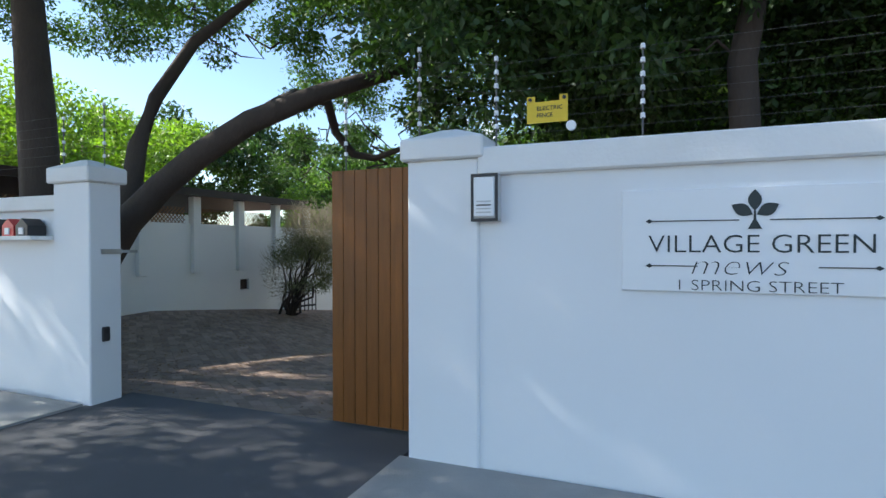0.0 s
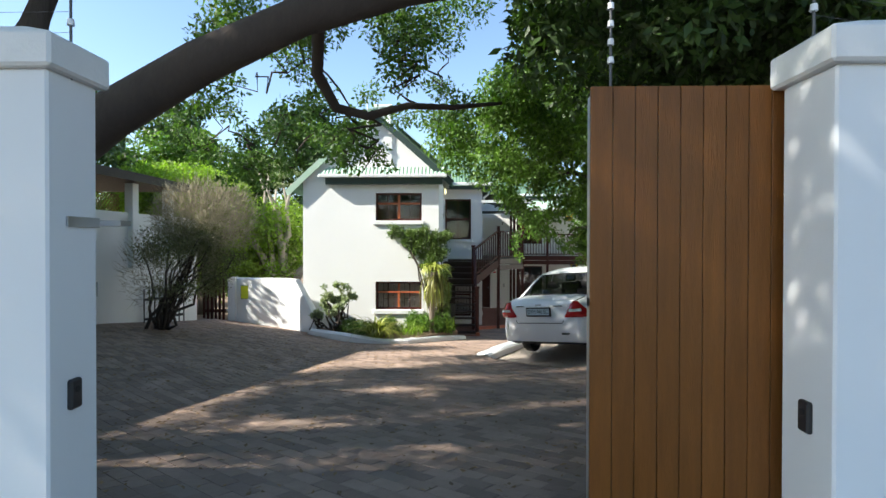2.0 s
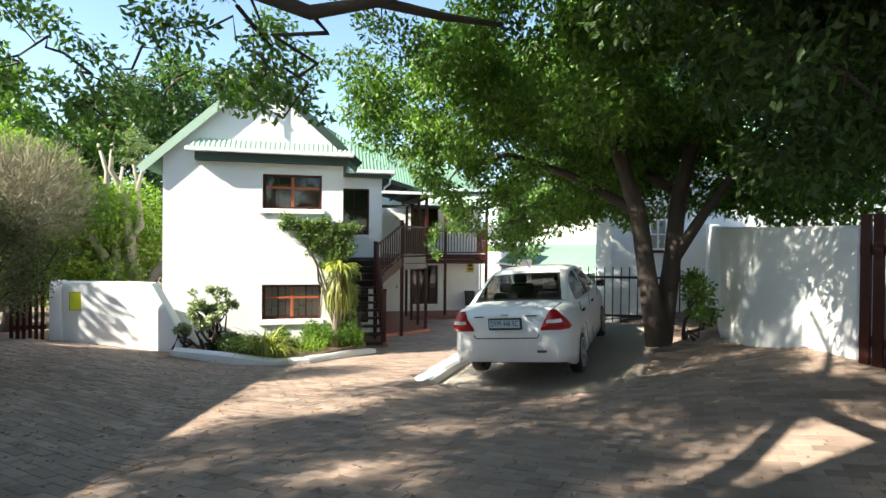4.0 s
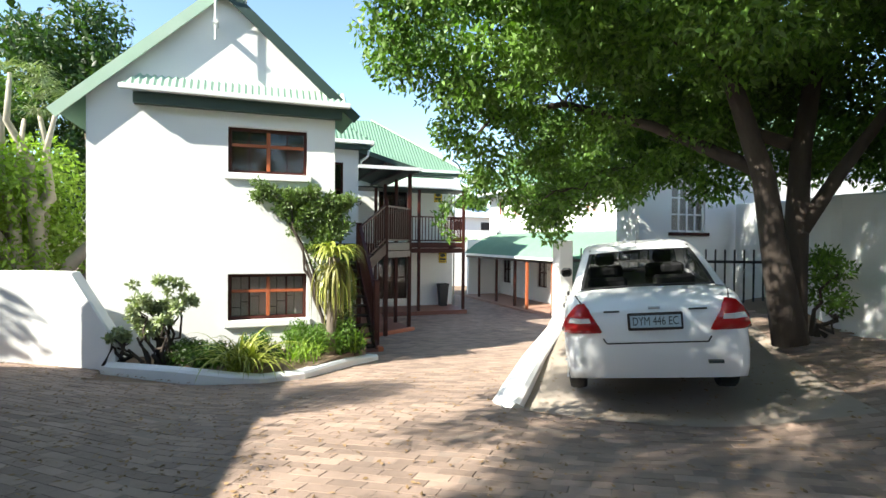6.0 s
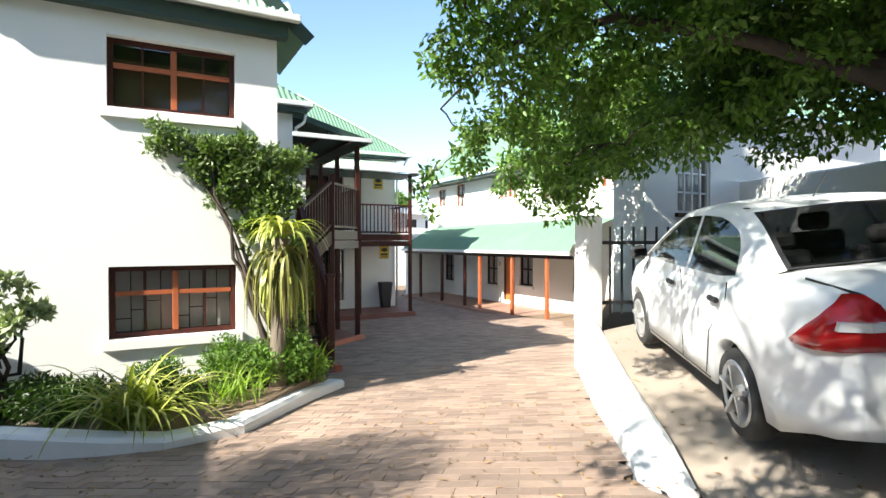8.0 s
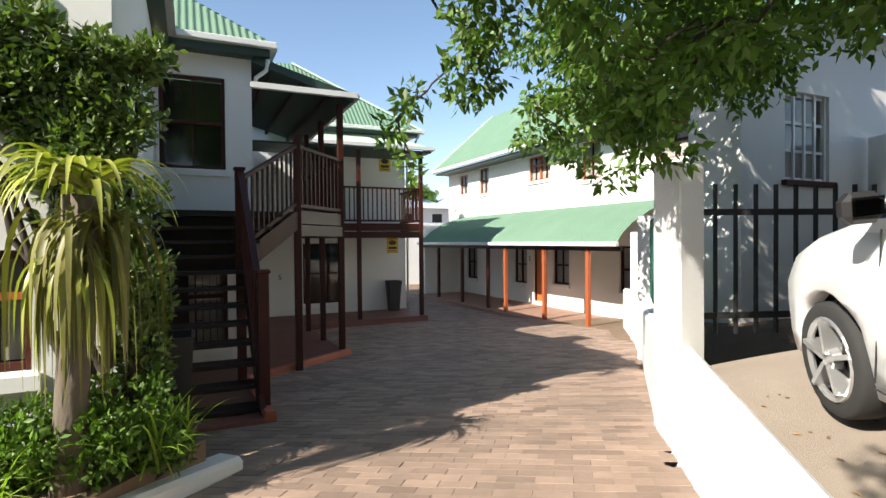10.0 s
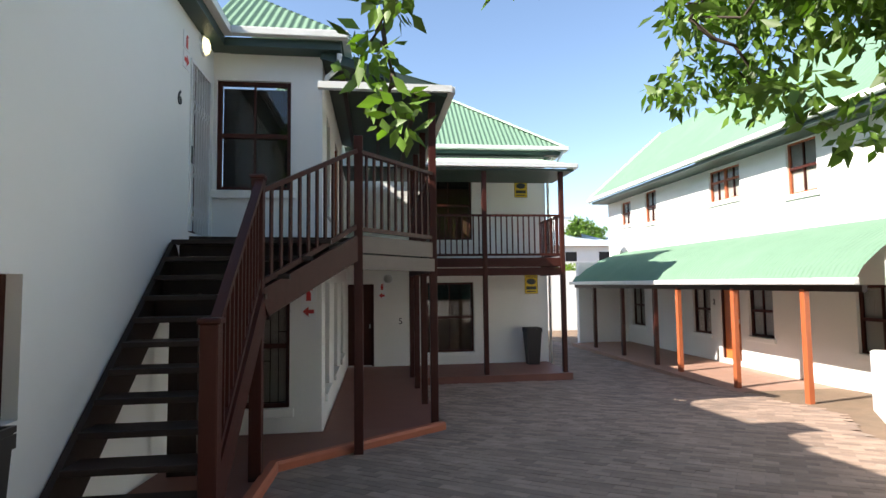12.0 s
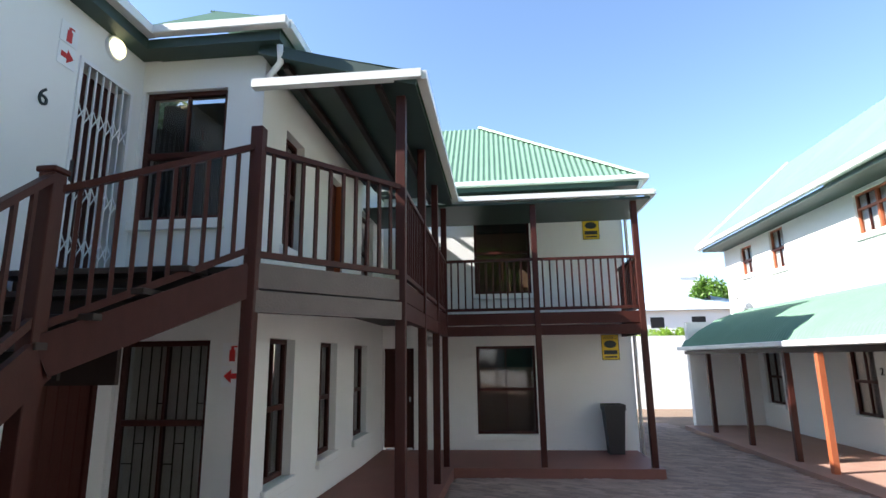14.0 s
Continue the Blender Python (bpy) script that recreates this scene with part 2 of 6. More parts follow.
    return bm


def cyl(c, r0, r1, z0, z1, n=16):
    return tube(bmesh.new(), [(c[0], c[1], z0), (c[0], c[1], z1)], [r0, r1], n)


def prism(pts, z0, z1):
    """A flat outline in plan, given thickness."""
    bm = bmesh.new()
    lo = [bm.verts.new((x, y, z0)) for x, y in pts]
    hi = [bm.verts.new((x, y, z1)) for x, y in pts]
    bm.faces.new(lo[::-1])
    bm.faces.new(hi)
    for i in range(len(pts)):
        j = (i + 1) % len(pts)
        bm.faces.new((lo[i], lo[j], hi[j], hi[i]))
    return bm


def wall_holes(length, z0, z1, thick, holes, m, bm=None):
    """A wall along local x, outer face at local y=0 and thickness towards +y, with rectangular openings (x0, x1, za, zb)."""
    bm = bm or bmesh.new()
    xs = sorted({0.0, length, *[h[0] for h in holes], *[h[1] for h in holes]})
    zs = sorted({z0, z1, *[h[2] for h in holes], *[h[3] for h in holes]})
    grid = {}

    def is_open(i, k):
        if not (0 <= i < len(xs) - 1 and 0 <= k < len(zs) - 1):
            return True
        cx, cz = (xs[i] + xs[i + 1]) / 2, (zs[k] + zs[k + 1]) / 2
        return any(h[0] < cx < h[1] and h[2] < cz < h[3] for h in holes)

    def v(i, j, k):
        if (i, j, k) not in grid:
            grid[i, j, k] = bm.verts.new(m @ Vector((xs[i], j * thick, zs[k])))
        return grid[i, j, k]

    for i in range(len(xs) - 1):
        for k in range(len(zs) - 1):
            if is_open(i, k):
                continue
            bm.faces.new((v(i, 0, k), v(i + 1, 0, k), v(i + 1, 0, k + 1), v(i, 0, k + 1)))
            bm.faces.new((v(i, 1, k + 1), v(i + 1, 1, k + 1), v(i + 1, 1, k), v(i, 1, k)))
            if is_open(i - 1, k):
                bm.faces.new((v(i, 0, k), v(i, 0, k + 1), v(i, 1, k + 1), v(i, 1, k)))
            if is_open(i + 1, k):
                bm.faces.new((v(i + 1, 1, k), v(i + 1, 1, k + 1), v(i + 1, 0, k + 1), v(i + 1, 0, k)))
            if is_open(i, k - 1):
                bm.faces.new((v(i, 1, k), v(i + 1, 1, k), v(i + 1, 0, k), v(i, 0, k)))
            if is_open(i, k + 1):
                bm.faces.new((v(i, 0, k + 1), v(i + 1, 0, k + 1), v(i + 1, 1, k + 1), v(i, 1, k + 1)))
    return bm


def corrugated(poly, pitch=0.1, amp=0.012, per=6, eave=None):
    """Corrugated sheet filling a flat convex outline, whose first edge is the eave; the ribs run up the slope."""
    poly = [Vector(p) for p in poly]
    a, b = eave or (poly[0], poly[1])
    a, b = Vector(a), Vector(b)
    du = (b - a).normalized()
    nrm = Vector((0, 0, 0))
    for i in range(1, len(poly) - 1):
        nrm += (poly[i] - poly[0]).cross(poly[i + 1] - poly[0])
    nrm.normalize()
    if nrm.z < 0:
        nrm = -nrm
    dv = nrm.cross(du)
    if dv.z < 0:
        dv = -dv
    uv = [((p - a).dot(du), (p - a).dot(dv)) for p in poly]
    u0, u1 = min(u for u, _ in uv), max(u for u, _ in uv)
    n = max(2, int((u1 - u0) / pitch * per))
    verts, faces = [], []
    for i in range(n + 1):
        u = u0 + (u1 - u0) * i / n
        uc = min(max(u, u0 + 1e-5), u1 - 1e-5)
        vs = []
        for (ua, va), (ub, vb) in zip(uv, uv[1:] + uv[:1]):
            if min(ua, ub) <= uc <= max(ua, ub) and abs(ub - ua) > 1e-7:
                vs.append(va + (vb - va) * (uc - ua) / (ub - ua))
        lo, hi = min(vs), max(vs)
        off = nrm * (amp * math.sin(2 * math.pi * (u - u0) / pitch))
        for v in (lo, hi):
            verts.append(a + du * u + dv * v + off)
        if i:
            k = 2 * i
            faces.append((k - 2, k, k + 1, k - 1))
    return verts, faces


# ---- the lie of the land ----
GY = [-60, 3.5, 7, 11, 14, 18, 22, 25, 60]
GZ = [0.05, 0.0, -0.33, -0.73, -1.10, -1.52, -1.78, -1.92, -2.1]


def right_of_drive(x, y):
    if y > 14.5:
        return (x - 0.5) * 0.73 - (y - 14.5) * 0.68 > 0.45
    return (x + 2.2) * 0.784 - (y - 11.1) * 0.62 > (0.12 if y > 10.9 else 0.25)


def gz(x, y):
    z = float(np.interp(y, GY, GZ))
    k = min(1.0, max(0.0, (y - 3.9) / 4.0))
    if x > -1.0 and right_of_drive(x, y):
        z += k * min(0.55, 0.17 * (x + 1.0))
    if right_of_drive(x, y):
        # the parking bay: a slab of its own, rising towards the fence and the yard wall
        f, s = (x + 1.41) * 0.577 + (y - 11.15) * 0.817, (x + 1.41) * 0.817 - (y - 11.15) * 0.577
        w = min(1.0, max(0.0, (y - 8.8) / 2.0)) * min(1.0, max(0.0, (15.2 - y) / 1.5))
        a, d = (x + 2.2) * 0.62 + (y - 11.1) * 0.784, (x + 2.2) * 0.784 - (y - 11.1) * 0.62
        open_side = min(1.0, max(0.0, (-a - 0.12) / 0.35))
        w *= 1 - open_side * (1 - min(1.0, max(0.0, (d - 0.25) / 1.5)))
        z += w * (-0.765 + 0.066 * f + 0.088 * s - z)
    if x < -5.2:
        z += k * min(0.6, 0.13 * (-5.2 - x))
    return z

# ---- ground ----
def sheet(x0, x1, y0, y1, nx, ny, dz):
    xs, ys = np.linspace(x0, x1, nx + 1), np.linspace(y0, y1, ny + 1)
    v = [(x, y, gz(x, y) + dz) for y in ys for x in xs]
    f = [(j * (nx + 1) + i, j * (nx + 1) + i + 1, (j + 1) * (nx + 1) + i + 1, (j + 1) * (nx + 1) + i) for j in range(ny) for i in range(nx)]
    return v, f


XS = np.concatenate([np.linspace(-400, -20, 8)[:-1], np.linspace(-20, 20, 81), np.linspace(20, 400, 8)[1:]])
YS = np.concatenate([np.linspace(-300, -8, 6)[:-1], np.linspace(-8, 40, 97), np.linspace(40, 600, 8)[1:]])
gv = [(x, y, min(gz(x + a, y + b) for a in (-0.5, 0, 0.5) for b in (-0.5, 0, 0.5)) - 0.03 if -3 < x < 3 and 10 < y < 18 else gz(x, y) - 0.03) for y in YS for x in XS]
nx = len(XS)
gf = [(j * nx + i, j * nx + i + 1, (j + 1) * nx + i + 1, (j + 1) * nx + i) for j in range(len(YS) - 1) for i in range(nx - 1)]
raw("ground", gv, gf, M_LITTER, smooth=True, label="brown leaf-littered soil sloping down between the houses", category="ground", kind="structure")
# street apron before the wall: smooth dark tarmac with a concrete strip at the gate line
bm = bmesh.new()
bx(bm, -30, 30, -7, 2.55, -0.2, 0.012)
solid("road", bm, M_ASPH, "dark grey worn tarmac apron along the street wall", "road")
bm = bmesh.new()
bx(bm, -30, -4.45, 2.55, 3.27, -0.2, 0.03)
bx(bm, -1.35, 30, 2.45, 3.27, -0.2, 0.028)
solid("pavement", bm, M_CONC, "grey concrete strip at the foot of the street wall", "pavement")
bm = prism([(-4.45, 2.55), (-1.35, 2.45), (-1.35, 3.75), (-4.45, 3.75)], -0.2, 0.008)
solid("threshold", bm, M_ASPH, "dark tarmac strip under the sliding gate", "paving")

# ---- street wall ----
def capped_wall(name, x0, x1, y0, z_top, cap, label):
    w = thing(name, label, "wall", at=((x0 + x1) / 2, y0 + 0.15, 0), kind="structure")
    part("wall_body", box(x0, x1, y0, y0 + 0.23, -0.3, z_top - cap), M_STREET, w)
    part("coping", box(x0, x1, y0 - 0.045, y0 + 0.275, z_top - cap, z_top, bev=0.012), M_CAP, w, "white rounded coping")
    return w


def pillar(name, x0, x1, y0, y1, z0, z_top, label):
    w = thing(name, label, "gate pillar", group="gate pillars", at=((x0 + x1) / 2, (y0 + y1) / 2, 0))
    part("shaft", box(x0, x1, y0, y1, z0, z_top - 0.14, bev=0.01), M_STREET, w)
    o = 0.04
    bm = box(x0 - o, x1 + o, y0 - o, y1 + o, z_top - 0.14, z_top, bev=0.012)
    cx, cy = (x0 + x1) / 2, (y0 + y1) / 2
    b = [bm.verts.new(p) for p in ((x0 - o + .012, y0 - o + .012, z_top), (x1 + o - .012, y0 - o + .012, z_top), (x1 + o - .012, y1 + o - .012, z_top), (x0 - o + .012, y1 + o - .012, z_top))]
    t = [bm.verts.new((cx + (v.co.x - cx) * 0.2, cy + (v.co.y - cy) * 0.2, z_top + 0.075)) for v in b]
    for i in range(4):
        bm.faces.new((b[i], b[(i + 1) % 4], t[(i + 1) % 4], t[i]))
    bm.faces.new(t)
    part("pillar_cap", bm, M_CAP, w, "low pyramid cap")
    return w


pillar("gate_pillar", -1.285, -0.80, 3.262, 3.60, -0.2, 2.10, "white plastered gate pillar with a low pyramid cap beside the sliding gate")
pillar("gate_pillar", -4.87, -4.39, 3.30, 3.60, -0.2, 2.12, "white plastered gate pillar with sensor and catch bracket at the opening")
capped_wall("street_wall", -0.80, 16, 3.285, 2.02, 0.17, "smooth white plastered street wall with a coping")
capped_wall("street_wall", -18, -4.87, 3.36, 1.88, 0.14, "white plastered street wall with letter boxes")

# ---- sliding gate ----
GX = -2.12
gate = thing("sliding_gate", "half-open sliding gate of varnished brown boards behind the street wall", "gate", at=(GX + 1.6, 3.66, 0))
x = GX
while x < GX + 3.2:
    w = 0.102
    part("board", box(x, x + w - 0.004, 3.645, 3.665, 0.05, 1.99, bev=0.002), M_GATE, gate)
    x += w
part("back_frame", bx(bx(bx(box(GX, GX + 3.2, 3.669, 3.71, 0.06, 0.11), GX, GX + 3.2, 3.669, 3.71, 1.9, 1.95), GX, GX + 0.04, 3.669, 3.71, 0.1, 1.9), GX, GX + 3.2, 3.669, 3.71, 0.98, 1.02), M_STEEL, gate, "galvanised steel frame")
for wx in (GX + 0.8, GX + 2.6):
    part("gate_wheel", tube(bmesh.new(), [(wx, 3.64, 0.04), (wx, 3.70, 0.04)], [0.045, 0.045], 14), M_STEEL, gate)

# ---- paving edge, kerbs and low walls ----
def low_wall(name, pts, zt, thick, label, zb=-2.4, cat="wall"):
    """A wall along points in plan; zt gives the top at each."""
    bm = bmesh.new()
    pts = [Vector((*p, 0)) for p in pts]
    rings = []
    for i, p in enumerate(pts):
        d = (pts[min(i + 1, len(pts) - 1)] - pts[max(i - 1, 0)]).normalized()
        s = Vector((-d.y, d.x, 0)) * thick / 2
        rings.append([bm.verts.new(q) for q in ((p.x + s.x, p.y + s.y, zb), (p.x - s.x, p.y - s.y, zb), (p.x - s.x, p.y - s.y, zt[i] - 0.03),
                                               (p.x - s.x * .7, p.y - s.y * .7, zt[i]), (p.x + s.x * .7, p.y + s.y * .7, zt[i]), (p.x + s.x, p.y + s.y, zt[i] - 0.03))])
    for a, b in zip(rings, rings[1:]):
        for k in range(6):
            bm.faces.new((a[k], a[(k + 1) % 6], b[(k + 1) % 6], b[k]))
    bm.faces.new(rings[0])
    bm.faces.new(rings[-1][::-1])
    return solid(name, bm, M_CAP, label, cat)


low_wall("driveway_kerb", [(-2.30, 10.95), (-1.9, 11.45), (-1.1, 12.5), (0.2, 14.1), (0.5, 14.5)], [-0.72, -0.66, -0.62, -0.56, -0.52], 0.28, "thick white painted low kerb wall beside the driveway")
bm = box(0.46, 0.72, 14.42, 14.68, -2.0, 0.86, bev=0.01)
solid("fence_pillar", bm, M_CAP, "square white pillar at the end of the low kerb wall", "pillar", kind="", group="fence pillars")
low_wall("fence_wall", [(0.6, 14.6), (3.2, 17.3), (4.9, 19.2), (6.3, 20.9)], [-0.55, -0.62, -0.75, -0.85], 0.28, "low white plastered wall under the green fence")
solid("fence_pillar", box(3.08, 3.34, 17.2, 17.46, -2.0, 0.62, bev=0.01), M_CAP, "square white pillar between green fence panels", "pillar", kind="", group="fence pillars")
solid("fence_pillar", box(4.80, 5.05, 19.1, 19.35, -2.0, 0.42, bev=0.01), M_CAP, "square white pillar at the far end of the green fence", "pillar", kind="", group="fence pillars")


def picket_fence(name, p, q, zb, zt, label, material, step=0.13, w=0.05):
    p, q = Vector((*p, 0)), Vector((*q, 0))
    f = thing(name, label, "fence", at=tuple((p + q) / 2 + Vector((0, 0, zb))))
    d = (q - p)
    n = int(d.length / step)
    for i in range(n + 1):
        c = p + d * (i / n)
        part("picket", bar((c.x, c.y, zb + 0.03), (c.x, c.y, zt), w, 0.02, up=(d.x, d.y, 0)), material, f)
    for z in (zb + 0.18, zt - 0.22):
        part("rail", bar((p.x, p.y, z), (q.x, q.y, z), 0.03, 0.05), material, f)
    return f


picket_fence("green_fence", (0.78, 14.78), (3.05, 17.14), -0.55, 0.55, "dark green slatted steel fence panel on the low white wall", M_GREENF, 0.085, 0.07)
picket_fence("green_fence", (3.4, 17.5), (4.8, 19.05), -0.62, 0.35, "dark green slatted steel fence panel further down the wall", M_GREENF, 0.085, 0.07)
picket_fence("black_fence", (0.78, 14.56), (4.0, 13.4), -0.50, 0.72, "black steel bar fence behind the parked car", M_BLACK, 0.165, 0.03)

# flower bed kerb
low_wall("bed_kerb", [(-6.5, 14.85), (-5.6, 14.35), (-4.85, 13.95), (-4.5, 13.82), (-3.98, 13.92), (-3.2, 14.9), (-2.6, 15.52)], [-0.9, -0.92, -0.96, -0.98, -0.98, -1.06, -1.16], 0.22, "white painted kerb round the flower bed at the house front", cat="kerb")
v, f = [], []
bm = prism([(-6.5, 14.95), (-4.6, 13.9), (-3.98, 13.98), (-2.75, 15.42), (-3.0, 15.66), (-6.95, 15.66)], -1.4, -1.0)
solid("flower_bed_soil", bm, M_LITTER, "dark soil of the flower bed", "soil")
low_wall("boundary_wall", [(-8.75, 15.62), (-7.5, 15.35), (-6.95, 15.2), (-6.35, 14.95)], [0.36, 0.36, 0.35, -0.62], 0.22, "curved white boundary wall joining the house front")

# ---- carport wall ----
cw = thing("carport_wall", "long white wall of the open carport with proud columns", "wall", at=(-9.3, 9, -0.5), kind="structure")
part("wall_body", wall_holes(10.7, -1.5, 1.88, 0.22, [(6.75, 7.05, 0.32, 0.58)], Matrix.Translation((-9.2, 3.6, 0)) @ Matrix.Rotation(radians(90), 4, "Z")), M_WHITE, cw)
for i in range(8):
    y = 12.96 - 1.33 * i
    part("column", box(-9.27, -9.1, y - 0.10, y + 0.10, 0.8, 2.46, bev=0.01), M_WHITE, cw, "white proud column carrying the carport roof")
part("vent_grille", box(-9.3, -9.26, 10.36, 10.64, 0.33, 0.57), M_DARKW, cw)
part("carport_roof", box(-15, -8.85, 3.8, 13.35, 2.46, 2.62), M_DARKW, cw, "dark flat carport roof")
part("inner_wall", box(-15.2, -15, 3.8, 14.2, -1.5, 2.46), M_WHITE, cw)
for b in range(5):
    y0 = 5.08 + 1.33 * b
    tr = thing("trellis", "brown diamond trellis between the carport columns", "trellis", group="carport trellises", at=(-9.36, y0 + 0.6, 1.9))
    for k in range(13):
        a = y0 + k * 0.094
        part("lath", bar((-9.36, a, 1.89), (-9.36, min(a + 0.34, y0 + 1.12), 1.89 + min(0.34, y0 + 1.12 - a)), 0.006, 0.022, up=(1, 0, 0)), M_TRELL, tr)
        part("lath", bar((-9.368, min(a + 0.34, y0 + 1.12), 1.89 + 0.34 - min(0.34, y0 + 1.12 - a)), (-9.368, a, 2.23), 0.006, 0.022, up=(1, 0, 0)), M_TRELL, tr)
picket_fence("iron_fence", (-9.1, 11.9), (-8.75, 12.8), -0.45, 0.35, "low black iron fence panel beside the bare shrub", M_BLACK, 0.11, 0.016)

# ---- house A ----
AX0, AX1, AY0, AY1 = -6.94, -3.26, 15.65, 20.93
def stairs_m(ang, x, y):
    return Matrix.Translation((x, y, 0)) @ Matrix.Rotation(radians(ang), 4, "Z")


houseA = thing("front_house", "white plastered double-storey house with a green gable roof", "house", at=(-5, 18, -1.3))
mA = stairs_m(0, AX0, AY0)
bm = wall_holes(AX1 - AX0, -1.6, 2.85, 0.25, [(1.97, 3.22, -0.50, 0.26), (1.97, 3.22, 1.91, 2.66)], mA)
part("front_wall", bm, M_WHITE, houseA)
bm = wall_holes(AY1 - AY0 - 0.25, -1.7, 3.3, 0.25, [(0.59, 1.31, -0.56, 0.30), (4.16, 4.84, 0.83, 2.82)], stairs_m(90, AX1, AY0 + 0.25))
part("side_wall", bm, M_WHITE, houseA)
part("back_side_wall", box(AX0, AX0 + 0.25, AY0 + 0.25, AY1, -1.7, 3.0), M_WHITE, houseA)
# gable
ax, az = -5.03, 4.85
bm = bmesh.new()
g0 = [(AX0, 2.85), (AX1, 2.85), (AX1, 3.13), (ax, az - 0.06), (AX0, 3.0)]
lo = [bm.verts.new((x, AY0, z)) for x, z in g0]
hi = [bm.verts.new((x, AY0 + 0.25, z)) for x, z in g0]
bm.faces.new(lo), bm.faces.new(hi[::-1])
for i in range(5):
    bm.faces.new((lo[i], hi[i], hi[(i + 1) % 5], lo[(i + 1) % 5]))
part("gable", bm, M_WHITE, houseA)
E0, E1 = (-7.35, 2.70), (-2.90, 2.96)
for (ex, ez), yb in ((E0, 24.5), (E1, 17.2)):
    v, f = corrugated([(ex, AY0 - 0.12, ez), (ex, yb, ez), (ax, yb, az), (ax, AY0 - 0.12, az)])
    raw("roof_slope", v, f, M_ROOF, houseA)
    part("bargeboard", bar((ex, AY0 - 0.12, ez - 0.06), (ax, AY0 - 0.12, az - 0.06), 0.03, 0.16), M_FASC if ex > ax else M_ROOFP, houseA)
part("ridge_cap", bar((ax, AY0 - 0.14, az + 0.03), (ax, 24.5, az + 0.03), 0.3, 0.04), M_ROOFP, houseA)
# hood over the front
v, f = corrugated([(-6.45, 15.44, 3.13), (-3.08, 15.44, 3.13), (-3.12, 15.66, 3.36), (-6.25, 15.66, 3.36)], pitch=0.10)
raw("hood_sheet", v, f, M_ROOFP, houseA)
part("hood_gutter", box(-6.47, -3.04, 15.38, 15.47, 3.05, 3.13, bev=0.01), M_GUT, houseA)
part("hood_fascia", box(-6.3, -3.16, 15.50, 15.645, 2.88, 3.05), M_FASC, houseA)


def house_window(name, w, h, m, label, style="casement", sill=True, bars=False, group="windows", depth=0.10):
    """A timber window in local x (width), y (into the wall), z (up), its outer wall face at y = 0."""
    win = thing(name, label, "window", group=group)
    fr = 0.055 if style != "orange" else 0.042
    d0, d1 = depth, depth + 0.06
    for a in ((0, fr, 0, h), (w - fr, w, 0, h), (fr, w - fr, 0, fr), (fr, w - fr, h - fr, h)):
        part("frame_bar", box(a[0], a[1], d0, d1, a[2], a[3], bev=0.004), M_REDW if style != "orange" else M_REDO, win)
    cells = []
    if style == "casement" or (style == "orange" and w > 1):
        part("mullion", box(w / 2 - 0.03, w / 2 + 0.03, d0 - 0.01, d1, fr, h - fr, bev=0.004), M_REDO, win)
        zt = h * 0.62
        for s in (0, 1):
            xa, xb = (fr, w / 2 - 0.03) if not s else (w / 2 + 0.03, w - fr)
            part("transom", box(xa, xb, d0 - 0.005, d1, zt - 0.025, zt + 0.025, bev=0.004), M_REDO, win)
            part("glazing_bar", box((xa + xb) / 2 - 0.01, (xa + xb) / 2 + 0.01, d0 + 0.01, d1, fr, h - fr), M_REDW, win)
            cells += [(xa, xb, fr, zt), (xa, xb, zt, h - fr)]
    else:
        part("meeting_rail", box(fr, w - fr, d0 - 0.01, d1, h * 0.5 - 0.03, h * 0.5 + 0.03, bev=0.004), M_REDW, win)
        part("glazing_bar", box(w / 2 - 0.012, w / 2 + 0.012, d0 + 0.01, d1, fr, h - fr), M_REDW, win)
        cells = [(fr, w / 2, fr, h / 2), (w / 2, w - fr, fr, h / 2), (fr, w / 2, h / 2, h - fr), (w / 2, w - fr, h / 2, h - fr)]
    for c in cells:
        p = part("pane", box(c[0] + 0.004, c[1] - 0.004, d0 + 0.03, d0 + 0.034, c[2], c[3]), M_GLASS, win)
        p.visible_shadow = False
    # Plain sash windows get a near-black sheet here, painted as the unlit room.
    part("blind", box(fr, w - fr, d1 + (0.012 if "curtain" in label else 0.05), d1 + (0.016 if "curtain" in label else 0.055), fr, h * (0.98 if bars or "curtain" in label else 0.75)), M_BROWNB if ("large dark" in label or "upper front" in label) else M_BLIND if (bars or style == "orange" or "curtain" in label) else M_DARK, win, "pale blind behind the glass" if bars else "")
    # Backing panel with the room's lack of light put into its colour.
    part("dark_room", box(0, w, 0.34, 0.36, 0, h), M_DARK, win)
    if bars:
        bm = bmesh.new()
        for k in range(1, 8):
            xx = fr + (w - 2 * fr) * k / 8
            bx(bm, xx - 0.005, xx + 0.005, d1 + 0.01, d1 + 0.02, fr, h - fr)
        for k in range(8):
            xx = fr + (w - 2 * fr) * k / 8
            zz = h * (0.25 + 0.12 * ((k * 5) % 4))
            bx(bm, xx, xx + (w - 2 * fr) / 8, d1 + 0.01, d1 + 0.02, zz, zz + 0.01)
        part("burglar_bars", bm, M_DARKW, win)
    if sill:
        part("sill", box(-0.06, w + 0.06, -0.05, depth, -0.11, -0.002, bev=0.008), M_WHITE, win, "white plastered sill")
    win.matrix_basis = m
    return win


house_window("window", 1.25, 0.75, stairs_m(0, -4.97, AY0) @ Matrix.Translation((0, 0, 1.91)), "red-brown timber casement window on the upper front wall", sill=True)
house_window("window", 1.25, 0.76, stairs_m(0, -4.97, AY0) @ Matrix.Translation((0, 0, -0.50)), "red-brown timber casement window with burglar bars behind the flower bed", bars=True)
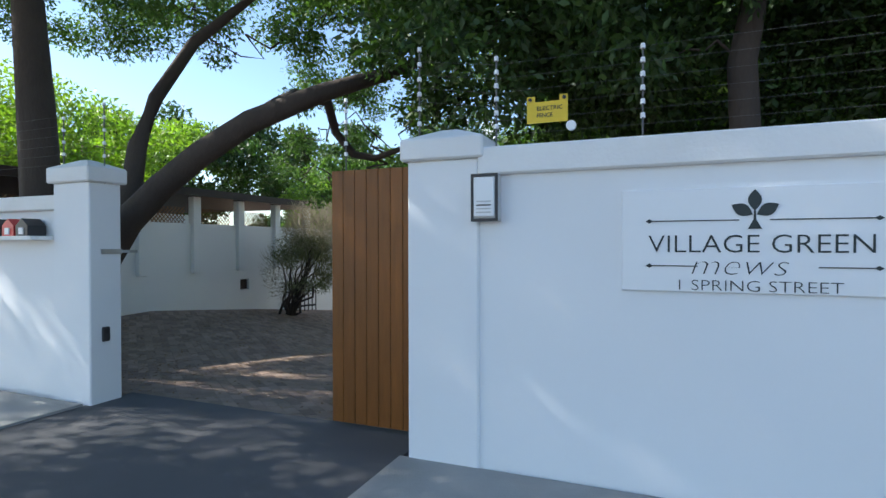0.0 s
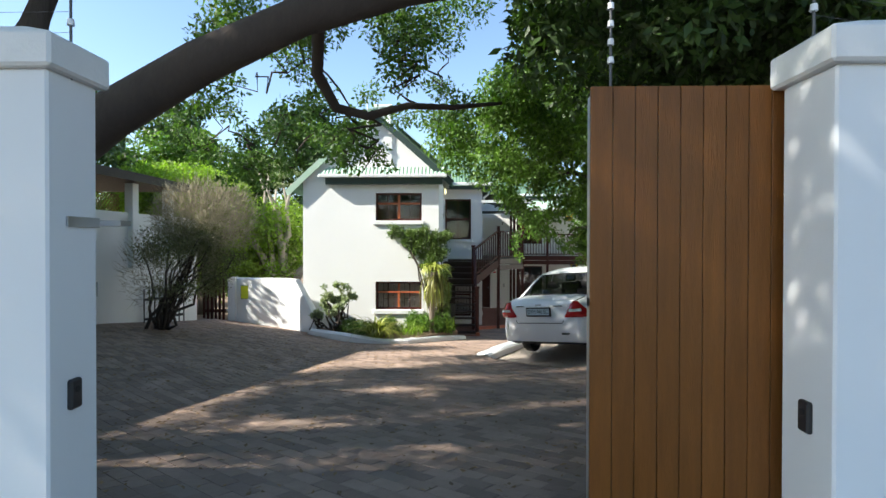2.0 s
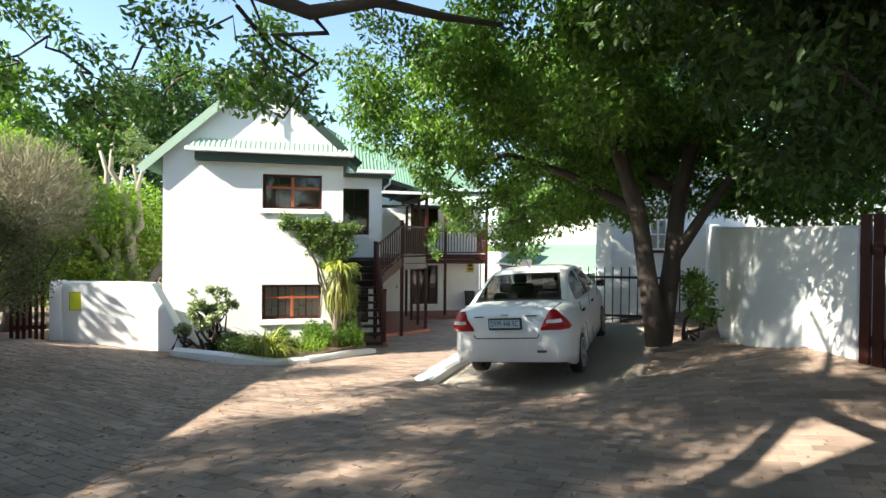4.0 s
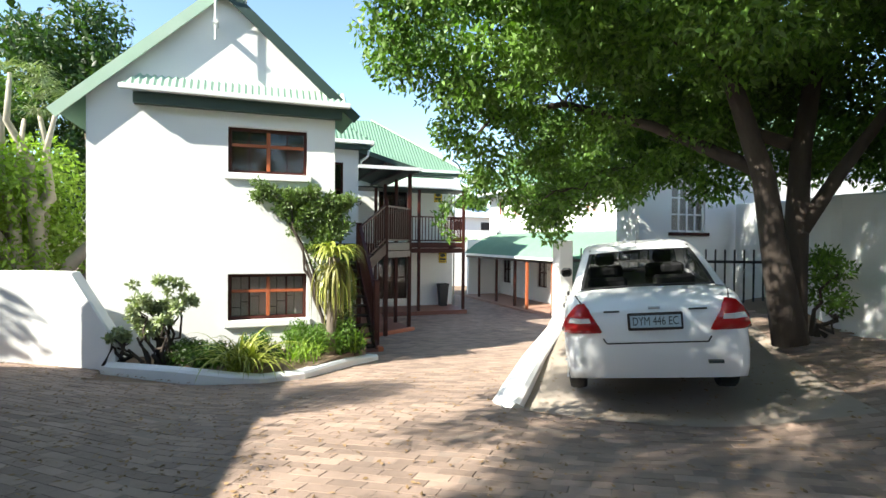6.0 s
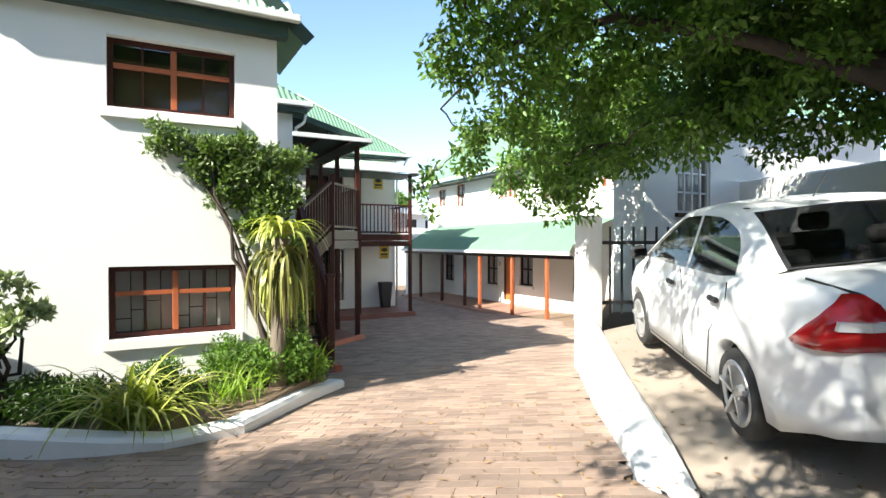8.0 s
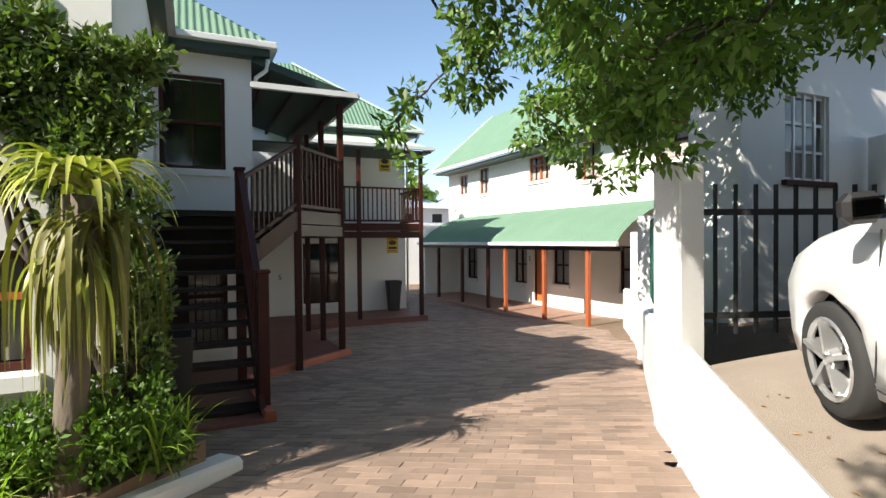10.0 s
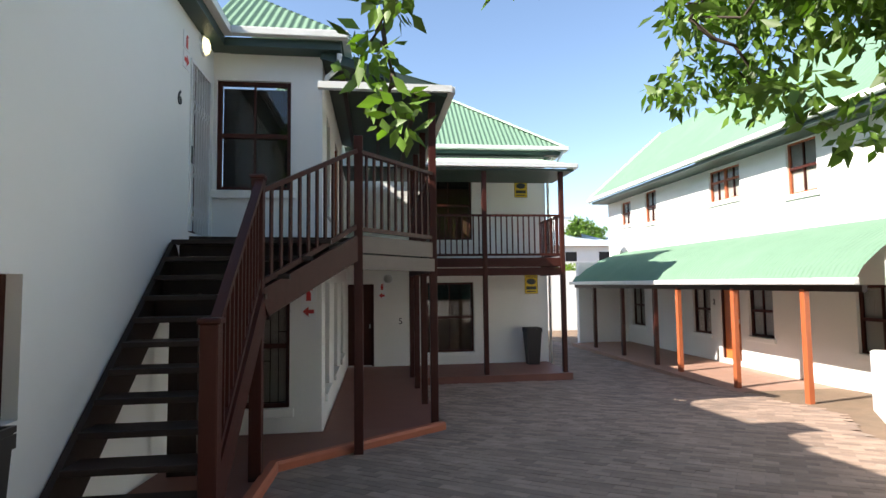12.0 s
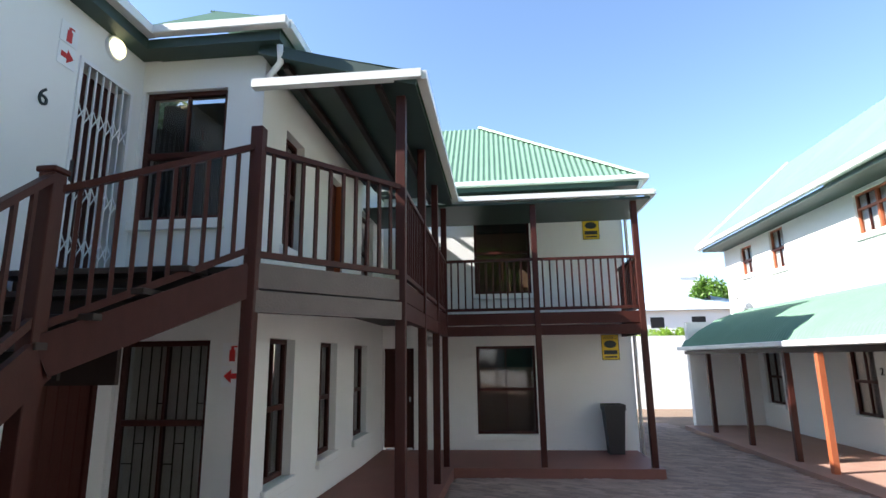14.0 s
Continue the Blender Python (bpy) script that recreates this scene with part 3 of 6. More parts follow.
house_window("window", 0.72, 0.86, stairs_m(90, AX1, AY0 + 0.84) @ Matrix.Translation((0, 0, -0.56)), "narrow dark timber window in the side wall beside the bin", style="sash", sill=False, depth=0.09)

# ---- wing C between the houses ----
CX = -1.86
CY1 = 27.06
wingC = thing("link_wing", "white plastered double-storey wing with balcony and hipped green roof", "house", at=(-2.5, 24, -1.6))
part("end_wall", wall_holes(CX - AX1, -1.9, 3.4, 0.25, [(0.04, 0.99, -1.36, 0.22), (0.04, 0.99, 1.46, 2.93)], stairs_m(0, AX1, AY1)), M_WHITE, wingC)
part("balcony_wall", wall_holes(CY1 - AY1 - 0.25, -1.9, 3.4, 0.25, [(0.21, 0.94, -1.27, 0.25), (1.88, 2.66, -1.27, 0.25), (3.64, 4.54, -1.27, 0.25), (0.4, 1.0, 1.3, 2.7), (2.0, 2.8, 0.75, 2.75), (4.0, 4.9, 1.3, 2.7)], stairs_m(90, CX, AY1 + 0.25)), M_WHITE, wingC)
house_window("window", 0.95, 1.47, stairs_m(0, AX1 + 0.04, AY1) @ Matrix.Translation((0, 0, 1.46)), "tall dark sash window with a blind beside the gated door", style="sash", bars=False, depth=0.05)
house_window("window", 0.95, 1.58, stairs_m(0, AX1 + 0.04, AY1) @ Matrix.Translation((0, 0, -1.36)), "tall dark sash window with burglar bars under the stair", style="sash", bars=True, depth=0.05)
for y0, w in ((0.21, 0.73), (1.88, 0.78), (3.64, 0.9)):
    house_window("window", w, 1.52, stairs_m(90, CX, AY1 + 0.25 + y0) @ Matrix.Translation((0, 0, -1.27)), "tall dark sash window on the stoep with a white sill", style="sash")
for y0, w in ((0.4, 0.6), (4.0, 0.9)):
    house_window("window", w, 1.4, stairs_m(90, CX, AY1 + 0.25 + y0) @ Matrix.Translation((0, 0, 1.3)), "dark sash window on the balcony", style="sash")

# ---- house B ----
BX1 = 3.2
houseB = thing("rear_house", "white plastered double-storey house with hipped corrugated green roof", "house", at=(1.0, 30, -1.8))
mB = stairs_m(0, CX, CY1)
part("front_wall", wall_holes(BX1 - CX, -2.1, 3.5, 0.25, [(0.03, 0.66, -1.95, 0.22), (1.95, 3.15, -1.49, 0.24), (1.96, 3.14, 1.31, 3.08)], mB), M_WHITE, houseB)
part("side_wall", box(BX1 - 0.25, BX1, CY1 + 0.25, 33, -2.1, 3.5), M_WHITE, houseB)
house_window("window", 1.2, 1.73, stairs_m(0, 0.09, CY1) @ Matrix.Translation((0, 0, -1.49)), "large dark sash window on the ground floor with white sill", style="sash", bars=False)
house_window("window", 1.18, 1.77, stairs_m(0, 0.10, CY1) @ Matrix.Translation((0, 0, 1.31)), "large dark sash window on the balcony with white sill", style="sash")
# roofs of C and B
ez = 3.62
rz, ry0 = 5.9, 28.8
poly = [(-3.9, 26.75, ez), (3.68, 26.75, ez), (0.25, 29.2, 5.95), (-3.9, 29.2, 5.95)]
for nm, pl in (("roof_front", poly), ("roof_hip", [(3.68, 26.75, ez), (3.68, 33.0, ez), (0.25, 30.6, 5.95), (0.25, 29.2, 5.95)]), ("roof_back", [(3.68, 33.0, ez), (-3.9, 33.0, ez), (-3.9, 30.6, 5.95), (0.25, 30.6, 5.95)])):
    v, f = corrugated(pl, pitch=0.12)
    raw(nm, v, f, M_ROOF, houseB)
part("hip_ridge", bar((3.68, 26.75, ez + 0.03), (0.25, 29.2, 5.98), 0.16, 0.05), M_ROOFP, houseB)
part("gutter", bx(box(-1.9, 3.74, 26.68, 26.8, ez - 0.06, ez + 0.04, bev=0.01), 3.62, 3.74, 26.8, 33, ez - 0.06, ez + 0.04), M_GUT, houseB)
part("eave_board", box(-1.9, 3.6, 26.8, 27.05, ez - 0.16, ez - 0.07), M_FASC, houseB)
# wing roof
for nm, pl in (("roof_end", [(-3.3, 20.62, 3.49), (-1.55, 20.62, 3.49), (-3.3, 22.37, 4.94)]), ("roof_side", [(-1.55, 20.62, 3.49), (-1.55, 26.9, 3.49), (-3.6, 26.9, 5.2), (-3.6, 22.67, 5.2)]),):
    v, f = corrugated(pl, pitch=0.11)
    raw(nm, v, f, M_ROOF, wingC)
part("gutter", bx(bx(box(AX1 + 0.3, -1.5, 20.56, 20.66, 3.40, 3.50, bev=0.01), -1.58, -1.48, 20.66, 25.3, 3.40, 3.50), AX1 + 0.2, AX1 + 0.3, 17.2, 20.66, 3.40, 3.50), M_GUT, wingC)
v, f = corrugated([(AX1 + 0.24, 17.2, 3.5), (AX1 + 0.24, 20.7, 3.5), (-4.7, 22.2, 4.95), (-4.7, 17.2, 4.95)], pitch=0.11)
raw("roof_link", v, f, M_ROOF, wingC)
part("link_fascia", box(AX1 + 0.002, AX1 + 0.2, 17.2, 20.9, 3.28, 3.40), M_FASC, wingC)
part("eave_board", bx(box(AX1 + 0.2, -1.6, 20.66, 20.92, 3.28, 3.39), -1.85, -1.6, 20.92, 25.2, 3.28, 3.39), M_FASC, wingC)

# ---- balcony ----
DZ = 0.74
balcony = thing("timber_balcony", "dark red timber balcony deck round the inner corner", "balcony", at=(0, 24, -1.7))
deck_c = [(-3.1, 19.6), (-1.35, 19.8), (-0.38, 21.0), (-0.38, 25.4), (3.05, 25.4), (3.05, 27.05), (CX + 0.01, 27.05), (CX + 0.01, 20.92), (-3.1, 20.92)]
part("deck", prism(deck_c, DZ - 0.05, DZ), M_DARKW, balcony)
edge = [(-2.25, 19.25), (-1.35, 19.8), (-0.38, 21.0), (-0.38, 25.4), (3.05, 25.4), (3.05, 27.0)]
# The first edge takes the painted grey sheen; the others stay dark red.
for (a, b), mt in zip(zip(edge[1:], edge[2:]), (M_GREYW, M_REDW, M_REDW, M_REDW)):
    part("edge_beam", bar((*a, DZ - 0.07), (*b, DZ - 0.07), 0.05, 0.2), mt, balcony)
    part("lower_beam", bar((*a, DZ - 0.275), (*b, DZ - 0.275), 0.09, 0.17), mt if mt is M_GREYW else M_REDW, balcony)
posts = [(-1.35, 19.8, 1.9), (-0.38, 21.0, 2.72), (3.03, 25.4, 2.72), (1.25, 25.4, 2.72), (-0.38, 25.4, 2.72), (-0.38, 22.5, 2.72), (-0.38, 24.0, 2.72)]
for x, y, zt in posts:
    part("post", box(x - 0.05, x + 0.05, y - 0.05, y + 0.05, -1.95, zt, bev=0.006), M_REDW, balcony)


def railing(parent, p, q, n, top=1.0, low=0.12):
    """Handrail, foot rail and balusters between two feet points."""
    p, q = Vector(p), Vector(q)
    part("handrail", bar(p + Vector((0, 0, top)), q + Vector((0, 0, top)), 0.07, 0.045), M_REDW, parent)
    part("foot_rail", bar(p + Vector((0, 0, low)), q + Vector((0, 0, low)), 0.045, 0.05), M_REDW, parent)
    for i in range(1, n):
        c = p + (q - p) * (i / n)
        part("baluster", bar(c + Vector((0, 0, low)), c + Vector((0, 0, top - 0.02)), 0.028, 0.028, up=(q - p)), M_REDW, parent)


railing(balcony, (-1.35, 19.8, DZ), (-0.38, 21.0, DZ), 11, 0.98, 0.1)
railing(balcony, (-0.38, 21.0, DZ), (-0.38, 25.4, DZ), 34, 0.98, 0.1)
railing(balcony, (-0.38, 25.4, DZ), (1.25, 25.4, DZ), 13, 0.98, 0.1)
railing(balcony, (1.25, 25.4, DZ), (3.03, 25.4, DZ), 14, 0.98, 0.1)
railing(balcony, (3.03, 25.4, DZ), (3.03, 27.0, DZ), 12, 0.98, 0.1)
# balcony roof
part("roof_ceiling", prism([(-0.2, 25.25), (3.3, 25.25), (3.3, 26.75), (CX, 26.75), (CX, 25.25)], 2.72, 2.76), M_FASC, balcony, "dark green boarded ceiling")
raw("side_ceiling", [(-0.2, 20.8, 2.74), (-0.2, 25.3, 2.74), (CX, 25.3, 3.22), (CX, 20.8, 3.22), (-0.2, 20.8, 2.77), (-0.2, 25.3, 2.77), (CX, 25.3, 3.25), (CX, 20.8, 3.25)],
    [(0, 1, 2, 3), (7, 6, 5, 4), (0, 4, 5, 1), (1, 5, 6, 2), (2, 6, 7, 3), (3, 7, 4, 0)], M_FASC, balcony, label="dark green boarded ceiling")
for x, z in ((-0.6, 2.83), (-1.1, 2.97), (-1.6, 3.12)):
    part("purlin", box(x - 0.03, x + 0.03, 20.85, 25.2, z - 0.07, z), M_DARKW, balcony)
part("end_rafter", bar((-0.18, 20.78, 2.78), (CX, 20.78, 3.26), 0.05, 0.12), M_FASC, balcony)
v, f = corrugated([(-0.15, 20.75, 2.86), (-0.15, 25.3, 2.86), (-1.8, 25.3, 3.28), (-1.8, 20.75, 3.28)])
raw("roof_sheet", v, f, M_ROOF, balcony)
v, f = corrugated([(-0.15, 25.25, 2.86), (3.32, 25.25, 2.86), (3.0, 27.0, 3.4), (-0.9, 27.0, 3.4)])
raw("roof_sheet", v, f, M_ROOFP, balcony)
for a, b in (((-1.9, 20.75), (-0.13, 20.75)), ((-0.13, 20.75), (-0.13, 25.22)), ((-0.13, 25.22), (3.35, 25.22)), ((3.35, 25.22), (3.35, 26.7))):
    part("gutter", bar((*a, 2.83), (*b, 2.83), 0.10, 0.09), M_GUT, balcony)

# stoep
def on_stoep(x, y):
    if 16.75 < y <= 19.3 and -3.3 < x < -2.12:
        return True
    if 19.2 < y < 25.3 and -3.3 < x < -0.24 and y > 19.3 + (x + 2.2) * 0.868:
        return True
    return y > 25.2 and -3.3 < x < 3.2


bm = bmesh.new()
for quad in ([(-3.24, 16.8), (-2.2, 16.8), (-2.2, 19.3), (-3.24, 19.3)], [(-3.24, 19.3), (-2.2, 19.3), (-0.3, 20.95), (-1.84, 20.95)], [(-1.84, 20.95), (-0.3, 20.95), (-0.25, 25.25), (-1.84, 25.25)], [(-1.84, 25.25), (3.15, 25.25), (3.15, 27.05), (-1.84, 27.05)], [(-3.24, 19.3), (-1.84, 20.95), (-3.24, 20.95)]):
    top = [max(gz(x, y) + 0.035, -1.78) for x, y in quad]
    hi = [bm.verts.new((x, y, z)) for (x, y), z in zip(quad, top)]
    lo = [bm.verts.new((x, y, -2.3)) for x, y in quad]
    bm.faces.new(hi)
    bm.faces.new(lo[::-1])
    for i in range(len(quad)):
        j = (i + 1) % len(quad)
        bm.faces.new((lo[i], lo[j], hi[j], hi[i]))
stoep = solid("stoep_floor", bm, M_TERRA, "red painted stoep floor under the balcony", "floor")
M_EDGE = mat("orange_red_kerb_paint", (0.40, 0.11, 0.055), 0.55, var=0.2, scale=4, bump=0.2, bscale=50, stain=0.5, stain_col=(0.24, 0.10, 0.07))
KE = [(-2.16, 16.8), (-2.16, 18.0), (-2.16, 19.25), (-1.25, 20.06), (-0.28, 20.92)]
low_wall("stoep_kerb", KE, [gz(x, y) + 0.10 for x, y in KE], 0.11, "orange-red painted kerb along the stoep edge", cat="kerb").data.materials[0] = M_EDGE

# ---- stair ----
stair = thing("timber_stair", "steep open timber stair with dark treads up to the gated door", "stair", at=(-2.65, 17.4, -1.5))
SB, ST = (17.15, -1.52), (19.62, 0.69)
N = 12
for i in range(N):
    y = SB[0] + (ST[0] - SB[0]) * (i + 0.5) / N
    z = SB[1] + (ST[1] - SB[1]) * (i + 1) / N
    xr = -2.2 if y < 18.85 else -2.2 + (y - 18.85) / 0.98 * 0.85
    if i >= 8:
        part("riser", box(-3.2, xr - 0.04, y + 0.10, y + 0.125, z - 0.23, z - 0.046), M_DARKW, stair)
    part("tread", box(-3.2, xr, y - 0.13, y + 0.13, z - 0.045, z, bev=0.004), M_DARKW, stair)
for xx in (-3.225,):
    part("stringer", bar((xx, SB[0] - 0.1, SB[1] - 0.14), (xx, ST[0], ST[1] - 0.16), 0.05, 0.38), M_DARKW, stair)
part("closing_panel", box(-3.2, -2.28, 19.64, 19.68, -0.15, DZ - 0.052), M_DARKW, stair)
part("centre_post", box(-3.10, -2.84, 19.1, 19.2, -1.62, 0.15), M_DARKW, stair)
part("stringer", bar((-2.2, SB[0] - 0.1, SB[1] + 0.07), (-2.2, 18.85, 0.03), 0.05, 0.26), M_REDW, stair)
part("stringer", bar((-2.2, 18.85, 0.05), (-1.35, 19.8, DZ - 0.1), 0.06, 0.26), M_REDW, stair)
for x, y, z0, z1 in ((-2.17, 17.19, -1.6, -0.02), (-2.24, 18.82, -1.55, 1.2)):
    part("newel_post", box(x - 0.055, x + 0.055, y - 0.055, y + 0.055, z0, z1, bev=0.006), M_REDW, stair)
    part("newel_cap", box(x - 0.07, x + 0.07, y - 0.07, y + 0.07, z1, z1 + 0.04, bev=0.01), M_REDW, stair)
railing(stair, (-2.2, 17.22, SB[1] + 0.35), (-2.22, 18.80, 0.18), 13, 1.0 - 0.0, 0.1)
railing(stair, (-2.22, 18.86, 0.12), (-1.38, 19.77, DZ), 11, 0.98, 0.12)

# ---- right house R ----
RX, RY0, RY1 = 7.6, 19.0, 33.0
houseR = thing("long_house", "long white double-storey house with green roof and verandah", "house", at=(9, 25, -1.9))
wins_up = [(31.2, 31.9, 2.2, 3.0), (29.5, 30.2, 2.1, 3.1), (25.6, 26.8, 2.24, 3.05), (23.3, 24.1, 2.0, 3.1), (20.3, 21.3, 2.2, 3.05)]
wins_lo = [(30.45, 31.3, -1.25, 0.1), (26.95, 27.75, -1.2, 0.1), (24.7, 25.5, -1.1, 0.1), (21.7, 22.6, -1.15, 0.1)]
RD = (25.8, 26.55, -1.75, 0.15)
mR = stairs_m(-90, RX, RY1)
holes = [(RY1 - b, RY1 - a, c, d) for a, b, c, d in wins_up + wins_lo + [RD]]
part("front_wall", wall_holes(RY1 - RY0, -2.2, 3.35, 0.25, holes, mR), M_WHITE, houseR)
part("end_wall", box(RX + 0.25, 13, RY1 - 0.25, RY1, -2.2, 3.35), M_WHITE, houseR)
part("near_end_wall", box(RX + 0.25, 13, RY0, RY0 + 0.25, -2.2, 3.35), M_WHITE, houseR)
v, f = corrugated([(6.95, RY0 - 0.3, 3.32), (6.95, RY1 + 0.2, 3.32), (10.0, RY1 + 0.2, 6.0), (10.0, RY0 - 0.3, 6.0)], pitch=0.15)
raw("roof_slope", v, f, M_ROOF, houseR)
v, f = corrugated([(13.05, RY0 - 0.3, 3.32), (13.05, RY1 + 0.2, 3.32), (10.0, RY1 + 0.2, 6.0), (10.0, RY0 - 0.3, 6.0)], pitch=0.15)
raw("roof_slope", v, f, M_ROOF, houseR)
part("gutter", box(6.85, 6.97, RY0 - 0.3, RY1 + 0.2, 3.22, 3.33, bev=0.01), M_GUT, houseR)
part("eave_board", box(6.97, RX, RY0, RY1, 3.12, 3.2), M_FASC, houseR)
part("bargeboard", bar((6.9, RY1 + 0.2, 3.25), (10, RY1 + 0.2, 5.95), 0.04, 0.2), M_GUT, houseR)
for a, b, c, d in wins_up:
    house_window("window", b - a, d - c, stairs_m(-90, RX, b) @ Matrix.Translation((0, 0, c)), "orange-brown timber casement window with pale curtain upstairs", style="orange", depth=0.05)
for a, b, c, d in wins_lo:
    house_window("window", b - a, d - c, stairs_m(-90, RX, b) @ Matrix.Translation((0, 0, c)), "dark timber sash window with curtain under the verandah", style="sash", depth=0.06)
dr = thing("front_door", "orange varnished timber door under the verandah", "door")
part("door_leaf", box(0.05, 0.70, 0.08, 0.12, 0, 1.85, bev=0.004), M_DOORO, dr)
part("door_frame", bx(bx(box(0, 0.05, 0.04, 0.14, 0, 1.9), 0.70, 0.75, 0.04, 0.14, 0, 1.9), 0.05, 0.7, 0.04, 0.14, 1.85, 1.9), M_REDW, dr)
part("door_handle", box(0.60, 0.63, 0.03, 0.08, 0.9, 1.0, bev=0.005), M_STEEL, dr)
dr.matrix_basis = stairs_m(-90, RX, RD[1]) @ Matrix.Translation((0, 0, RD[2]))
ver = thing("verandah", "green sheeted verandah on orange-red timber posts", "verandah", at=(6.6, 25, -1.9))
# bullnose sheet
prof = [(RX, 1.25), (7.2, 1.14), (6.6, 0.93), (6.1, 0.66), (5.78, 0.40), (5.66, 0.22)]
v, f = [], []
ny = 700
for j in range(ny + 1):
    y = 20.6 + 11.2 * j / ny
    o = 0.010 * math.sin(2 * math.pi * 11.2 * j / ny / 0.1)
    for x, z in prof:
        v.append((x - o * 0.4, y, z + o))
    if j:
        for i in range(5):
            k = j * 6 + i
            f.append((k - 6, k, k + 1, k - 5))
raw("verandah_sheet", v, f, M_ROOF, ver, smooth=True)
part("gutter", box(5.56, 5.66, 20.55, 31.85, 0.13, 0.23, bev=0.01), M_GUT, ver)
part("beam", box(5.74, 5.82, 20.6, 31.8, 0.02, 0.12), M_DARKW, ver)
for i, y in enumerate((30.2, 28.25, 26.45, 25.4, 23.45, 21.7)):
    # Sun and shade put into the timber: near posts orange, far three dark.
    part("post", box(5.73, 5.83, y - 0.05, y + 0.05, -1.95, 0.05, bev=0.006), M_REDO if i > 2 else M_REDW, ver)
part("end_wall", box(5.8, RX, 31.6, 31.8, -2.1, 0.9), M_WHITE, ver)
solid("verandah_floor", box(5.5, RX, 20.6, 31.6, -2.2, -1.86), M_TERRAL, "red stoep floor of the verandah, its colour paled for sun patches", "floor")

# ---- building right of the parking ----
garage = thing("side_house", "white plastered side house with barred window behind the trees", "house", at=(5, 12, -0.5))
part("front_wall", wall_holes(9.0, -1.2, 3.4, 0.25, [(0.9, 1.9, 1.08, 2.3)], stairs_m(0, 3.6, 16.2)), M_WHITE, garage)
part("side_wall", box(3.6, 3.85, 16.45, 17.0, -1.2, 3.4), M_WHITE, garage)
v, f = corrugated([(3.3, 15.9, 3.35), (13, 15.9, 3.35), (13, 18.5, 5.4), (3.3, 18.5, 5.4)])
raw("roof_slope", v, f, M_ROOF, garage)
bw = thing("barred_window", "white steel-barred window in the shaded side house", "window", at=(4.9, 16.2, 0.75))
part("glass", box(4.51, 5.49, 16.32, 16.325, 1.09, 2.29), M_GLASS, bw)
# Pale panel close behind the barred glass.
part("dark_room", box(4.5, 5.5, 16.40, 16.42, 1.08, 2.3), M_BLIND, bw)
for k in range(5):
    xx = 4.525 + 0.95 * k / 4
    part("window_bar", box(xx - 0.018, xx + 0.018, 16.24, 16.27, 1.09, 2.29), M_SIGN, bw)
for k in range(4):
    zz = 1.11 + 1.16 * k / 3
    part("cross_bar", box(4.51, 5.49, 16.272, 16.29, zz - 0.018, zz + 0.018), M_SIGN, bw)
part("sill", box(4.42, 5.58, 16.13, 16.3, 1.0, 1.075, bev=0.006), M_REDW, bw, "dark red window sill")
low_wall("yard_wall", [(1.75, 7.9), (2.3, 9.5), (2.9, 11.2), (4.4, 13.2), (6.5, 16.1)], [1.40, 1.44, 1.5, 1.6, 1.8], 0.22, "tall white plastered yard wall behind the trees", zb=-1.0)
low_wall("yard_wall", [(1.45, 3.7), (1.5, 6.4)], [1.45, 1.42], 0.22, "white plastered yard wall beside the dark red gate", zb=-1.0)
rg = thing("yard_gate", "dark red slatted timber gate in the yard wall", "gate", at=(1.6, 7.2, -0.1))
for i in range(11):
    y = 6.45 + i * 0.13
    part("slat", box(1.58, 1.61, y, y + 0.10, -0.1, 1.5), M_REDW, rg)
part("rail", bx(box(1.61, 1.66, 6.42, 7.88, 0.2, 0.3), 1.61, 1.66, 6.42, 7.88, 1.1, 1.2), M_REDW, rg)

# ---- car ----
def text_mesh(name, s, size, m, material, parent, spacing=1.0, width=None, thick=0.001, slim=0.0):
    """Lettering as a thin mesh, in local x (right) and z (up), centred on the pose m."""
    cu = bpy.data.curves.new(name, "FONT")
    cu.body, cu.size, cu.extrude, cu.space_character, cu.offset = s, size, thick, spacing, -slim
    cu.align_x, cu.align_y, cu.resolution_u = "CENTER", "CENTER", 3
    tmp = bpy.data.objects.new(name, cu)
    me = bpy.data.meshes.new_from_object(tmp)
    bpy.data.objects.remove(tmp)
    xs = [v.co.x for v in me.vertices]
    k = (width / (max(xs) - min(xs))) if width else 1.0
    me.transform(m @ Matrix.Rotation(radians(90), 4, "X") @ Matrix.Diagonal((k, 1, 1, 1)))
    me.transform(Matrix.Translation(-ORG[parent.name]))
    me.materials.clear()
    me.materials.append(material)
    ob = new(name, me)
    ob.parent = parent
    ORG[ob.name] = ORG[parent.name]
    return ob


def loft(stations, close=False):
    """A skin through rings of points (all the same length)."""
    bm = bmesh.new()
    rings = [[bm.verts.new(p) for p in r] for r in stations]
    for a, b in zip(rings, rings[1:]):
        for k in range(len(a) - 1):
            bm.faces.new((a[k], a[k + 1], b[k + 1], b[k]))
    if close:
        bm.faces.new(rings[0])
        bm.faces.new(rings[-1][::-1])
    return bm


def raw_quad(pts, depth):
    """A four-sided plate, its back pushed in along y."""
    bm = bmesh.new()
    a = [bm.verts.new(p) for p in pts]
    b = [bm.verts.new((x, y + depth, z)) for x, y, z in pts]
    bm.faces.new(a)
    bm.faces.new(b[::-1])
    for i in range(4):
        bm.faces.new((a[i], b[i], b[(i + 1) % 4], a[(i + 1) % 4]))
    return bm


